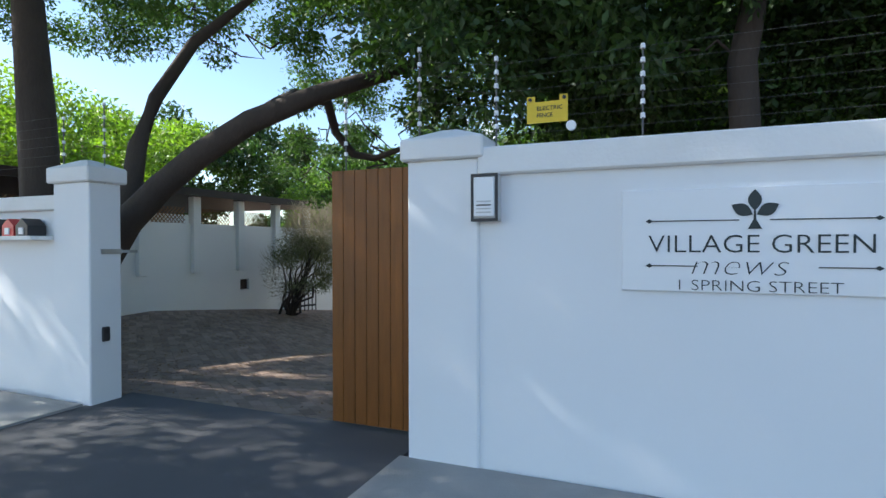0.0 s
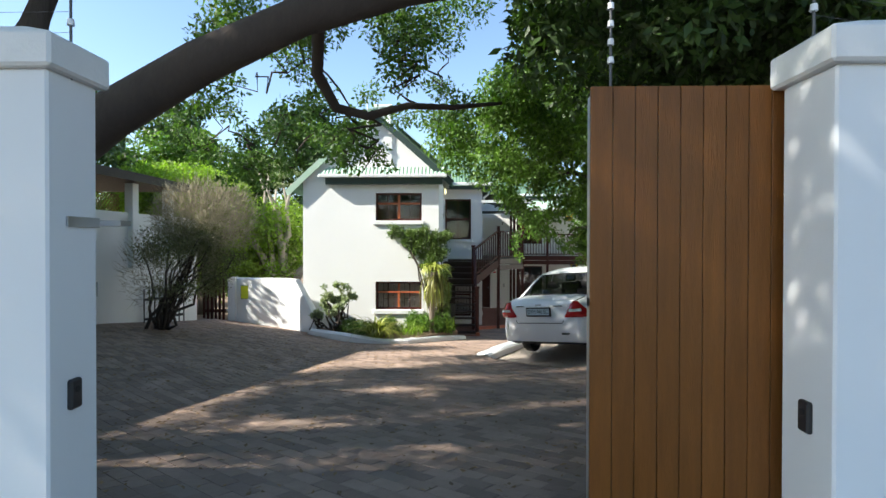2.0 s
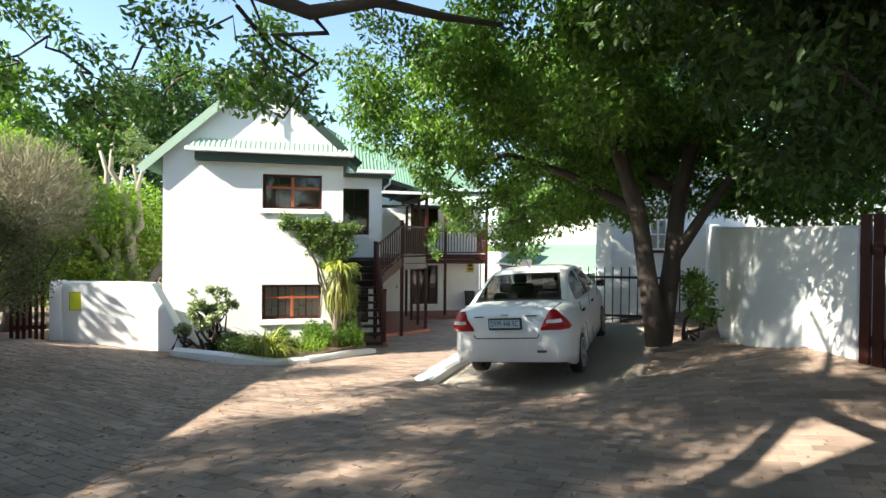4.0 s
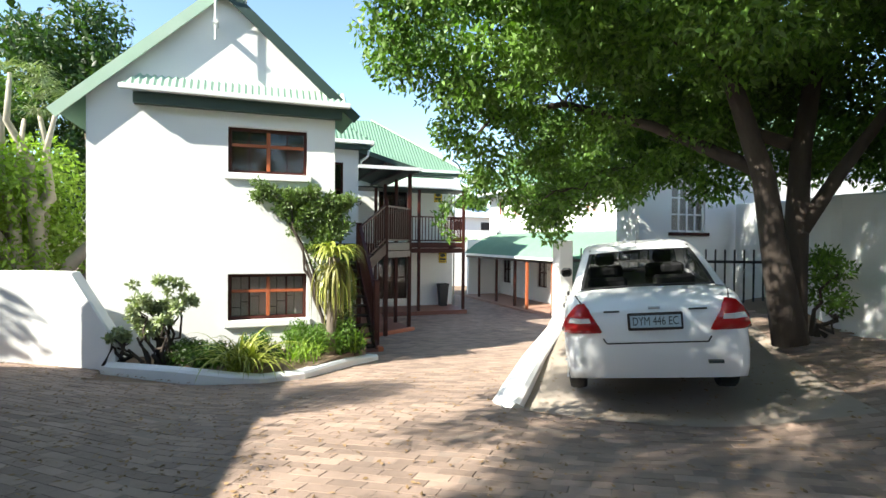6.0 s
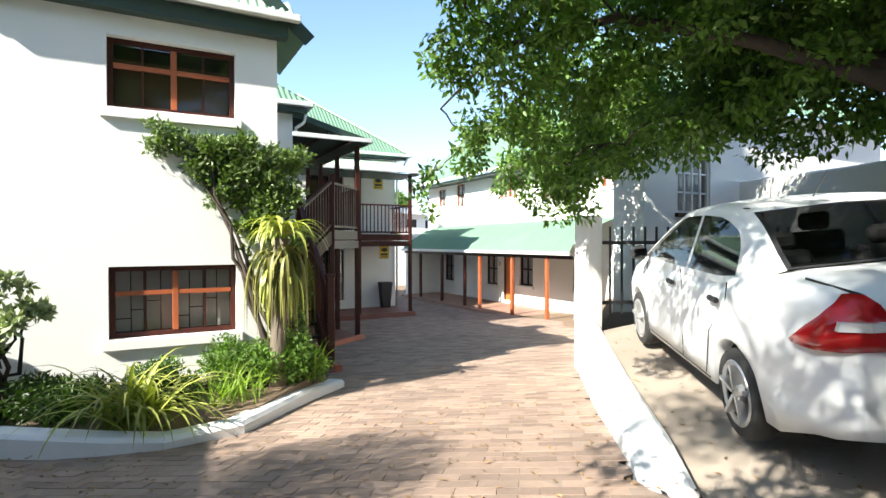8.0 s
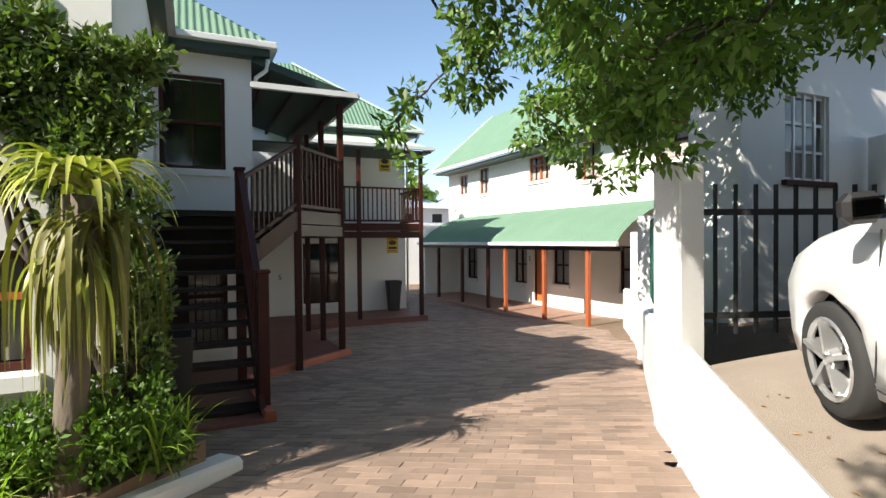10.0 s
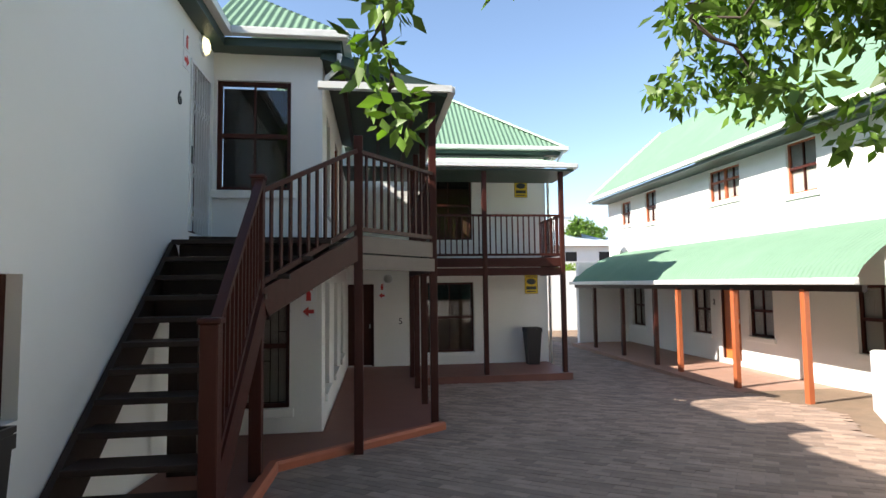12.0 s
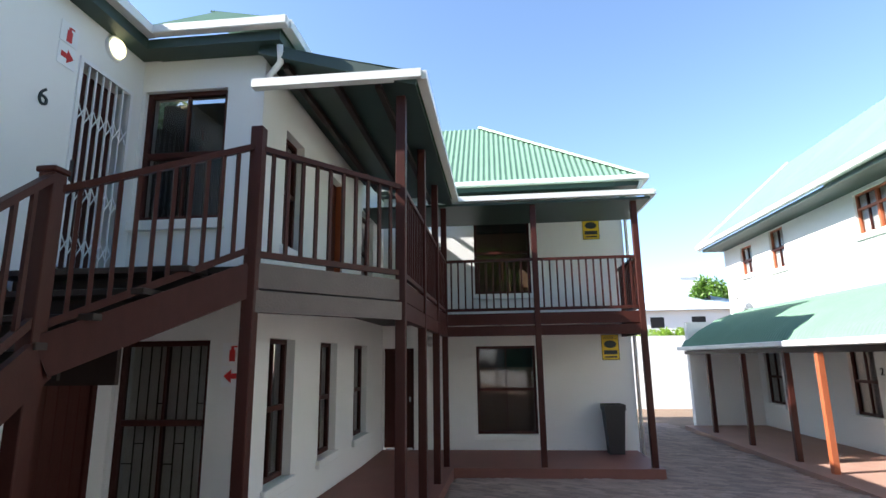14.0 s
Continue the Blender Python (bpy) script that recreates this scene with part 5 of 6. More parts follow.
tree("parking_tree", "dark evergreen tree with twin trunks over the parked car",
     [([(1.39, 10.86, -0.35), (1.25, 10.95, 0.6), (1.15, 11.05, 1.6), (0.8, 11.3, 3.0), (0.2, 11.6, 4.2)], [0.2, 0.15, 0.13, 0.1, 0.05]),
      ([(1.45, 10.9, -0.3), (1.75, 11.1, 0.8), (1.95, 11.2, 2.0), (2.5, 11.4, 3.4), (3.2, 11.5, 4.5)], [0.17, 0.14, 0.12, 0.1, 0.05]),
      ([(1.75, 11.1, 0.9), (2.15, 10.85, 1.7), (2.75, 10.6, 2.6), (3.3, 10.3, 3.6)], [0.1, 0.08, 0.06, 0.03]),
      ([(1.15, 11.1, 1.7), (0.5, 12.2, 2.4), (-0.2, 13.3, 2.9), (-0.8, 14.6, 2.9), (-1.15, 15.5, 2.3)], [0.09, 0.07, 0.05, 0.03, 0.012]),
      ([(1.9, 11.3, 2.1), (1.9, 12.8, 2.8), (1.8, 14.5, 3.2), (1.7, 16.0, 2.9)], [0.09, 0.07, 0.05, 0.02])],
     # The clump at (1.5, 14.5, 4.8) is added to shade the side house.
     [((1.2, 11.2, 4.2), (3.2, 2.4, 1.7), 80, (0.4, 0.8)), ((-1.7, 12.8, 3.5), (1.5, 1.6, 1.1), 40, (0.3, 0.5)), ((-0.8, 14.1, 2.5), (1.2, 1.1, 0.95), 30, (0.22, 0.4)), ((1.5, 14.5, 4.8), (2.3, 1.8, 1.0), 45, (0.35, 0.6)), ((-1.12, 15.95, 1.3), (0.16, 0.2, 0.5), 8, (0.10, 0.17)), ((-0.6, 15.7, 1.75), (0.4, 0.4, 0.35), 9, (0.14, 0.24)), ((0.95, 16.7, 1.75), (0.6, 0.6, 0.45), 12, (0.16, 0.28)), ((1.2, 15.85, 1.35), (0.5, 0.45, 0.5), 12, (0.15, 0.25)), ((1.5, 12.8, 3.0), (1.9, 1.5, 1.6), 60, (0.3, 0.55)), ((3.2, 12.2, 2.9), (1.4, 1.2, 1.1), 32, (0.3, 0.5)), ((4.0, 10.5, 3.3), (1.9, 1.8, 1.7), 50, (0.4, 0.7)), ((0.2, 14.3, 1.5), (0.8, 0.8, 0.6), 16, (0.18, 0.3)),
      ((3.4, 8.6, 4.0), (2.3, 2.6, 1.7), 55, (0.4, 0.8)), ((1.6, 15.9, 2.6), (1.6, 1.5, 0.9), 45, (0.28, 0.5)), ((0.3, 9.2, 4.6), (1.6, 1.4, 0.9), 18, (0.3, 0.6))], M_LEAFM, M_BARK, 5, 245000, 0.10, droop=0.8, twigs=90)
tree("street_tree", "dense dark evergreen tree behind the street wall",
     [([(0.9, 5.3, 0.0), (0.95, 5.3, 1.5), (0.9, 5.4, 3.0), (1.2, 5.6, 4.6)], [0.15, 0.13, 0.12, 0.07]), ([(2.4, 5.6, 0.0), (2.5, 5.5, 1.5), (2.4, 5.6, 3.0), (2.6, 5.8, 4.6)], [0.2, 0.17, 0.14, 0.08])],
     [((-1.55, 4.95, 3.7), (1.05, 0.95, 1.35), 42, (0.28, 0.45)), ((0.4, 4.9, 4.3), (1.5, 0.9, 1.5), 38, (0.3, 0.5)), ((1.6, 6.4, 4.0), (3.2, 1.5, 1.7), 75, (0.4, 0.75)), ((-0.8, 6.8, 3.6), (1.3, 1.2, 1.0), 24, (0.3, 0.55)), ((-0.2, 6.9, 2.6), (0.9, 0.6, 0.6), 8, (0.25, 0.4)), ((6.5, 6.4, 3.9), (3.0, 1.6, 1.9), 55, (0.4, 0.8)), ((3.0, 7.2, 2.4), (3.5, 0.8, 0.8), 26, (0.3, 0.6)), ((1.0, 4.8, 5.6), (3.5, 2.0, 0.9), 45, (0.4, 0.7))], M_LEAFD, M_BARK, 9, 170000, 0.095, droop=0.5, twigs=70)
# distance
for i, (c, r, n, m_, s) in enumerate((((-13.5, 23, 2.8), (3.5, 4, 2.6), 50, M_LEAFM, 0.2), ((-9.2, 18.6, 0.9), (1.6, 1.5, 1.5), 26, M_LEAFL, 0.12), ((-17, 16, 3.9), (4, 4, 3.2), 50, M_LEAFD, 0.2), ((-19, 30, 4.5), (6, 6, 5), 60, M_LEAFD, 0.3), ((-13, 9.0, 3.9), (2.2, 3.5, 1.0), 30, M_LEAFL, 0.12), ((-9.5, 26, 4.6), (3.2, 3, 3.2), 60, M_LEAFD, 0.2), ((-11.6, 17.0, 2.7), (0.8, 0.7, 0.5), 12, M_LEAFL, 0.12), ((-10.4, 17.2, 2.5), (0.7, 0.7, 0.5), 12, M_LEAFL, 0.12))):
    tree("background_tree", "leafy tree beyond the boundary wall", [([(c[0], c[1], -1.0), (c[0] + 0.2, c[1], 1.0), (c[0], c[1] + 0.2, c[2])], [0.25, 0.2, 0.1])], [(c, r, n, (0.6, 1.1))], m_, M_BARK2, 20 + i, 26000, s, twigs=12)

# ---- paving bricks ----
def paved(x, y):
    if y < 3.78 or y > 33 or x < -9.1 or x > 8:
        return False
    if x < -4.0 and y > 13.9 + 0.0 * x and x < -2.6 and (x + 4.2) * 0.8 - (y - 13.8) * 0.6 < 0 and y > 13.7:
        return x < -6.6 and y < 15.3
    if -6.9 < x < -2.6 and y < 15.7 and y > 13.9 + max(0.0, (x + 4.0)) * 1.25:
        return False
    if x < -3.2 and y > 15.6:
        return False
    if on_stoep(x, y):
        return False
    if x > 5.45 and y > 20.5:
        return False
    d = (x + 2.2) * 0.784 - (y - 11.1) * 0.62
    if 0.08 < d < 2.9 and -0.42 < (x + 2.2) * 0.62 + (y - 11.1) * 0.784 < 5.4:
        return False
    if abs(d) < 0.10 and y > 10.8 and y < 14.8:
        return False
    if y > 14.5 and x > 0.45 and (x - 0.5) * 0.73 - (y - 14.5) * 0.68 > -0.06:
        return False
    if x > 1.3 and d > 0 and x > 1.55 + (y - 6.0) * 0.22:
        return False
    return True


def pavers():
    rng = np.random.default_rng(7)
    L, W, G = 0.222, 0.110, 0.004
    th = radians(-38)
    c, s = math.cos(th), math.sin(th)
    near = []
    vs, fs = [], []
    lim = 34
    for j in range(int(-lim / W), int(lim / W)):
        for i in range(int(-lim / L), int(lim / L)):
            u, v = (i + (0.5 if j % 2 else 0)) * L, j * W
            x, y = c * u - s * v - 1, s * u + c * v + 16
            if not paved(x, y):
                continue
            z = gz(x, y)
            dz = rng.normal() * 0.0012
            tilt = rng.normal(size=2) * 0.004
            hl, hw = (L - G) / 2, (W - G) / 2
            sx, sy = (gz(x + 0.1, y) - gz(x - 0.1, y)) / 0.2, (gz(x, y + 0.1) - gz(x, y - 0.1)) / 0.2
            nearby = math.hypot(x + 0.6, y - 17.2) < 1.35 and y > 15.9 and x > -2.0
            if nearby and len(near) < 300:
                near.append((x, y, z + dz, sx, sy))
                continue
            k = len(vs)
            for a, b in ((-1, -1), (1, -1), (1, 1), (-1, 1)):
                dx, dy = c * a * hl - s * b * hw, s * a * hl + c * b * hw
                zz = z + dz + sx * dx + sy * dy + tilt[0] * a * hl + tilt[1] * b * hw
                vs.append((x + dx, y + dy, zz - 0.005))
                e = 0.98
                vs.append((x + dx * e, y + dy * e, zz))
            fs.append((k + 1, k + 3, k + 5, k + 7))
            for q in range(4):
                a, b = k + 2 * q, k + (2 * q + 2) % 8
                fs.append((a, b, b + 1, a + 1))
    raw("brick_paving", vs, fs, M_PAVE, label="worn reddish-beige brick paving of the sloping driveway", category="paving", kind="stuff")
    jv, jf = [], []
    q = 0.2
    for j in range(19, 165):
        for i in range(-46, 41):
            if paved((i + 0.5) * q, (j + 0.5) * q):
                k = len(jv)
                jv += [(x, y, gz(x, y) - 0.0025) for x, y in ((i * q, j * q), (i * q + q, j * q), (i * q + q, j * q + q), (i * q, j * q + q))]
                jf.append((k, k + 1, k + 2, k + 3))
    raw("joint_sand", jv, jf, M_JOINT, label="pale sandy jointing swept between the paving bricks", category="sand", kind="stuff")
    base = thing("paving_patch", "worn reddish brick pavers beside the stair", "paving", at=(-0.6, 17.2, gz(-0.6, 17.2)), kind="structure")
    bm = bmesh.new()
    hl, hw = (L - G) / 2, (W - G) / 2
    bx(bm, -hl, hl, -hw, hw, -0.03, 0.0, bev=0.003)
    me = bpy.data.meshes.new("brick")
    bm.to_mesh(me)
    bm.free()
    me.materials.append(M_PAVE)
    for x, y, z, sx, sy in near:
        ob = new("brick", me)
        ob.parent = base
        ob.matrix_basis = Matrix.Translation(Vector((x, y, z)) - ORG[base.name]) @ Euler((math.atan(sy), -math.atan(sx), 0)).to_matrix().to_4x4() @ Matrix.Rotation(th, 4, "Z")


def bay_slab():
    """Smooth sandy concrete floor of the parking bay, a little worn and stained."""
    bm = bmesh.new()
    grid = []
    for i in range(32):
        a = -0.52 + 4.87 * i / 31
        grid.append([bm.verts.new((x, y, gz(x, y) + 0.004)) for x, y in ((-2.2 + a * 0.62 + b * 0.784, 11.1 + a * 0.784 - b * 0.62) for b in np.linspace(0.13, 2.9, 20))])
    for p, q in zip(grid, grid[1:]):
        for k in range(19):
            bm.faces.new((p[k], p[k + 1], q[k + 1], q[k]))
    solid("parking_slab", bm, M_SLAB, "pale sandy concrete floor of the parking bay", "paving", smooth=True)


# fallen leaves
def fallen():
    rng = np.random.default_rng(11)
    n = 8500
    vs, fs = [], []
    while len(fs) < n:
        x, y = rng.uniform(-9, 3), rng.uniform(3.9, 15.5)
        w = 0.35 + 0.65 * (x < -4.5)
        if rng.random() > w or (x > -4.8 and y > 13.5):
            continue
        z = gz(x, y) + 0.004
        a, s = rng.uniform(0, 6.28), rng.uniform(0.012, 0.03)
        k = len(vs)
        for q in range(4):
            t = a + q * math.pi / 2
            r = s if q % 2 == 0 else s * 0.45
            vs.append((x + r * math.cos(t), y + r * math.sin(t), z + rng.uniform(0, 0.012)))
        fs.append((k, k + 1, k + 2, k + 3))
    raw("fallen_leaves", vs, fs, mat("dry_leaf", (0.24, 0.15, 0.07), 0.8, var=0.3, per=0.4), label="scattered dry brown fallen leaves on the paving", category="leaves", kind="stuff")


# ---- street wall things ----
def street_things():
    s = thing("name_sign", "white raised name sign with dark green lettering on the street wall", "sign", at=(0.9, 3.27, 1.44))
    part("board", box(0.045, 1.37, 3.262, 3.284, 1.165, 1.72, bev=0.004), M_SIGN, s)
    F = 3.259

    def txt(n, t, size, x, z, w, sp=1.0):
        return text_mesh(n, t, size, Matrix.Translation((x, F, z)), M_INK, s, width=w, slim=0.0015)
    txt("lettering", "VILLAGE GREEN", 0.137, 0.70, 1.418, 1.02)
    txt("lettering", "1 SPRING STREET", 0.083, 0.70, 1.20, 0.74)
    t = text_mesh("lettering", "mews", 0.165, Matrix.Translation((0.63, F, 1.308)) @ Matrix(((1, 0, 0.35, 0), (0, 1, 0, 0), (0, 0, 1, 0), (0, 0, 0, 1))), M_INK, s, width=0.43, slim=0.0045)
    for x0, x1, z in ((0.19, 0.625, 1.547), (0.765, 1.22, 1.547), (0.19, 0.43, 1.304), (0.975, 1.22, 1.304)):
        part("rule_line", box(x0, x1, F - 0.001, F + 0.002, z - 0.003, z + 0.003), M_INK, s)
        xe = x0 if x0 < 0.3 else x1
        bm = prism([(xe - 0.02, -0.0), (xe, 0.012), (xe + 0.02, 0.0), (xe, -0.012)], 0, 0.003)
        bm.transform(Matrix.Translation((0, F + 0.001, z)) @ Matrix.Rotation(radians(90), 4, "X"))
        part("line_end", bm, M_INK, s)
    for ang, cx, cz in ((0, 0.697, 1.65), (-62, 0.755, 1.60), (62, 0.639, 1.60)):
        pts = [(0.032 * math.sin(math.pi * k / 8) * (1 if k <= 8 else 1), -0.055 + 0.11 * k / 8) for k in range(9)] + [(-0.032 * math.sin(math.pi * k / 8), -0.055 + 0.11 * k / 8) for k in range(7, 0, -1)]
        bm = prism(pts, 0, 0.003)
        bm.transform(Matrix.Translation((cx, F + 0.001, cz)) @ Matrix.Rotation(radians(90), 4, "X") @ Matrix.Rotation(radians(ang), 4, "Z"))
        part("leaf_emblem", bm, M_INK, s)
    bm = prism([(-0.032, -0.05), (0.032, -0.05), (0.006, 0.0), (0.004, 0.05), (-0.004, 0.05), (-0.006, 0.0)], 0, 0.003)
    bm.transform(Matrix.Translation((0.697, F + 0.001, 1.55)) @ Matrix.Rotation(radians(90), 4, "X"))
    part("emblem_stem", bm, M_INK, s)

    ic = thing("intercom", "grey framed intercom panel on the street wall beside the pillar", "intercom", at=(-0.745, 3.24, 1.7))
    part("housing", box(-0.83, -0.66, 3.215, 3.285, 1.562, 1.852, bev=0.006), M_GREY, ic, "dark edged housing")
    part("bezel", bx(bx(bx(box(-0.83, -0.66, 3.205, 3.214, 1.835, 1.852), -0.83, -0.66, 3.205, 3.214, 1.562, 1.58), -0.83, -0.815, 3.205, 3.214, 1.58, 1.835), -0.675, -0.66, 3.205, 3.214, 1.58, 1.835), M_BLACK, ic)
    fp = part("face_plate", box(-0.81, -0.68, 3.196, 3.213, 1.59, 1.83, bev=0.006), M_SIGN, ic)
    for k in range(4):
        part("label_bar", box(-0.79, -0.70, 3.193, 3.197, 1.612 + 0.022 * k, 1.620 + 0.022 * k), M_INK if k == 2 else M_GREY, fp)
    # gate sensors
    for x, y, z in ((-1.292, 3.42, 0.56), (-4.383, 3.44, 0.62)):
        b = thing("gate_sensor", "small black gate sensor on the pillar side", "sensor", group="gate sensors", at=(x, y, z))
        part("case", box(x - 0.014, x + 0.014, y - 0.035, y + 0.035, z - 0.065, z + 0.065, bev=0.008), M_BLACK, b)
        part("eye", tube(bmesh.new(), [(x - 0.017, y, z + 0.02), (x + 0.017, y, z + 0.02)], [0.014, 0.014], 10), M_DARK, b)
    c = thing("catch_bracket", "galvanised gate catch bracket on the pillar", "bracket", at=(-4.3, 3.45, 1.37))
    part("plate", box(-4.388, -4.378, 3.40, 3.60, 1.34, 1.385), M_STEEL, c)
    part("arm", box(-4.388, -4.28, 3.60, 3.68, 1.35, 1.375), M_STEEL, c)
    # letter boxes
    shelf = thing("letter_shelf", "white shelf carrying letter boxes on the street wall", "shelf", at=(-5.5, 3.3, 1.5))
    part("board", box(-6.1, -4.95, 3.16, 3.36, 1.47, 1.505), M_CAP, shelf)
    for k in range(5):
        x = -5.12 - 0.20 * k
        lb = thing("letter_box", ("red" if k == 1 else "dark grey") + " house-shaped metal letter box on the white shelf", "letter box", group="letter boxes", at=(x, 3.26, 1.505))
        bm = bmesh.new()
        pr = [(x - 0.085, 1.507), (x + 0.085, 1.507), (x + 0.085, 1.60), (x, 1.665), (x - 0.085, 1.60)]
        a = [bm.verts.new((p, 3.18, z)) for p, z in pr]
        b = [bm.verts.new((p, 3.34, z)) for p, z in pr]
        bm.faces.new(a), bm.faces.new(b[::-1])
        for q in range(5):
            bm.faces.new((a[q], b[q], b[(q + 1) % 5], a[(q + 1) % 5]))
        part("case", bm, M_REDP if k == 1 else M_BLACK, lb)
        part("number_plate", box(x - 0.03, x + 0.03, 3.17, 3.18, 1.52, 1.58), M_SIGN, lb)
    # electric fence
    for x, y, z0, z1 in ((-1.27, 3.42, 2.05, 2.75), (-0.73, 3.42, 2.0, 2.62), (0.15, 3.42, 2.0, 2.58), (1.6, 3.42, 2.0, 2.58), (-4.4, 3.45, 1.9, 2.7), (-4.95, 3.45, 1.85, 2.62), (GX + 0.1, 3.69, 1.95, 2.55)):
        p = thing("fence_post", "thin steel electric fence post with white insulators", "fence post", group="electric fence posts", at=(x, y, z0))
        part("rod", cyl((x, y), 0.006, 0.006, z0, z1, 8), M_WIRE, p)
        n = 6
        for k in range(n):
            z = z1 - 0.01 - k * (z1 - z0 - 0.1) / n
            part("insulator", cyl((x, y), 0.016, 0.013, z - 0.014, z + 0.014, 8), M_SIGN, p)
    wires = thing("fence_wire", "thin galvanised wires of the electric fence", "wire", at=(0, 3.42, 2.3))
    for k in range(6):
        z = 2.57 - k * 0.09
        part("strand", bar((-1.27, 3.42, z + 0.09), (-0.73, 3.42, z), 0.0013, 0.0013), M_WIRE, wires)
        part("strand", bar((-0.73, 3.42, z), (9, 3.42, z), 0.0013, 0.0013), M_WIRE, wires)
        part("strand", bar((-4.4, 3.45, z + 0.06), (-12, 3.45, z + 0.06), 0.0013, 0.0013), M_WIRE, wires)
    es = thing("warning_sign", "yellow electric fence warning sign hanging on the wires", "sign", at=(-0.40, 3.4, 2.25))
    part("plate", bx(bx(box(-0.525, -0.275, 3.395, 3.401, 2.17, 2.30), -0.525, -0.475, 3.395, 3.401, 2.30, 2.335), -0.325, -0.275, 3.395, 3.401, 2.30, 2.335), M_YEL, es)
    text_mesh("lettering", "ELECTRIC", 0.036, Matrix.Translation((-0.385, 3.393, 2.257)), M_INK, es, width=0.155)
    text_mesh("lettering", "FENCE", 0.036, Matrix.Translation((-0.415, 3.393, 2.215)), M_INK, es, width=0.095)
    for x in (-0.505, -0.295):
        part("clip", tube(bmesh.new(), [(x, 3.385, 2.315), (x, 3.41, 2.315)], [0.011, 0.011], 10), M_BLACK, es)
    d = thing("round_disc", "round white insulator disc on the fence wires", "disc", at=(-0.26, 3.4, 2.14))
    part("face", tube(bmesh.new(), [(-0.255, 3.385, 2.14), (-0.255, 3.41, 2.14)], [0.03, 0.03], 18), M_SIGN, d)


street_things()


# ---- doors, signs and lamps ----
def warn_sign(x, y, z, w, h, material, label, lines=True, ang=0):
    s = thing("security_sign", label, "sign", group="yellow security signs")
    part("plate", box(-w / 2, w / 2, -0.012, -0.004, -h / 2, h / 2), material, s)
    part("border", bx(bx(bx(box(-w / 2, w / 2, -0.014, -0.0125, h / 2 - 0.008, h / 2), -w / 2, w / 2, -0.014, -0.0125, -h / 2, -h / 2 + 0.008), -w / 2, -w / 2 + 0.008, -0.014, -0.0125, -h / 2, h / 2), w / 2 - 0.008, w / 2, -0.014, -0.0125, -h / 2, h / 2), M_INK, s)
    if lines:
        text_mesh("lettering", "WARNING", h * 0.17, Matrix.Translation((0, -0.0135, h * 0.37)), M_INK, s, width=w * 0.8)
        bm = prism([(w * 0.36 * math.cos(a), h * 0.15 * math.sin(a)) for a in np.linspace(0, 2 * math.pi, 21)[:-1]], 0, 0.002)
        bm.transform(Matrix.Translation((0, -0.0125, h * 0.12)) @ Matrix.Rotation(radians(90), 4, "X"))
        part("emblem", bm, M_INK, s)
        part("text_bar", box(-w * 0.38, w * 0.38, -0.0145, -0.0125, -h * 0.28, -h * 0.12), M_INK, s)
        part("text_bar", box(-w * 0.34, w * 0.34, -0.0145, -0.0125, -h * 0.41, -h * 0.35), M_INK, s)
    s.matrix_basis = Matrix.Translation((x, y, z)) @ Matrix.Rotation(radians(ang), 4, "Z")


warn_sign(2.56, CY1, 2.64, 0.34, 0.48, M_YEL, "yellow and black warning sign on the upper wall by the balcony")
warn_sign(2.78, CY1, 0.18, 0.34, 0.50, M_YEL, "yellow and black warning sign on the wall above the bin")
warn_sign(-8.42, 15.42, -0.02, 0.26, 0.36, M_YELG, "plain yellow-green warning sign on the curved boundary wall", False, 12)


def fire_sign(m, label):
    s = thing("fire_sign", label, "sign", group="fire equipment signs")
    for k, z in enumerate((0.11, -0.11)):
        part("plate", box(-0.10, 0.10, -0.010, -0.003, z - 0.10, z + 0.10), M_SIGN, s)
    part("extinguisher_shape", bx(bx(box(-0.03, 0.03, -0.013, -0.0105, 0.03, 0.14), -0.015, 0.015, -0.013, -0.0105, 0.14, 0.175), 0.0, 0.05, -0.013, -0.0105, 0.165, 0.18), M_REDP, s)
    bm = prism([(-0.075, 0), (0.0, 0.065), (0.0, 0.025), (0.07, 0.025), (0.07, -0.025), (0.0, -0.025), (0.0, -0.065)], 0, 0.0025)
    flip = -1 if "gated" in label else 1
    bm.transform(Matrix.Translation((0, -0.0105, -0.11)) @ Matrix.Rotation(radians(90), 4, "X") @ Matrix.Diagonal((flip, 1, 1, 1)))
    part("arrow", bm, M_REDP, s)
    s.matrix_basis = m


fire_sign(stairs_m(90, AX1, 19.88) @ Matrix.Translation((0, 0, 2.85)), "red and white fire extinguisher sign beside the gated door")
fire_sign(stairs_m(0, -2.03, AY1) @ Matrix.Translation((0, 0, -0.02)), "red and white fire extinguisher sign under the balcony")
fire_sign(stairs_m(0, -1.0, CY1) @ Matrix.Translation((0, 0, 0.05)), "red and white fire extinguisher sign by the ground floor door")


def number(t, m, h, label):
    s = thing("house_number", label, "house number", group="house numbers")
    text_mesh("numeral", t, h * 1.35, Matrix.Translation((0, -0.008, 0)), M_INK, s, thick=0.006)
    s.matrix_basis = m


number("6", stairs_m(90, AX1, 19.70) @ Matrix.Translation((0, 0, 2.25)), 0.17, "dark metal numeral six on the side wall")
number("7", stairs_m(0, -0.62, CY1) @ Matrix.Translation((0, 0, 2.25)), 0.17, "dark metal numeral seven on the balcony wall")
number("5", stairs_m(0, -0.55, CY1) @ Matrix.Translation((0, 0, -0.70)), 0.16, "dark metal numeral five on the ground floor wall")
number("2", stairs_m(-90, RX, 26.78) @ Matrix.Translation((0, 0, -0.35)), 0.15, "dark metal numeral two under the verandah")

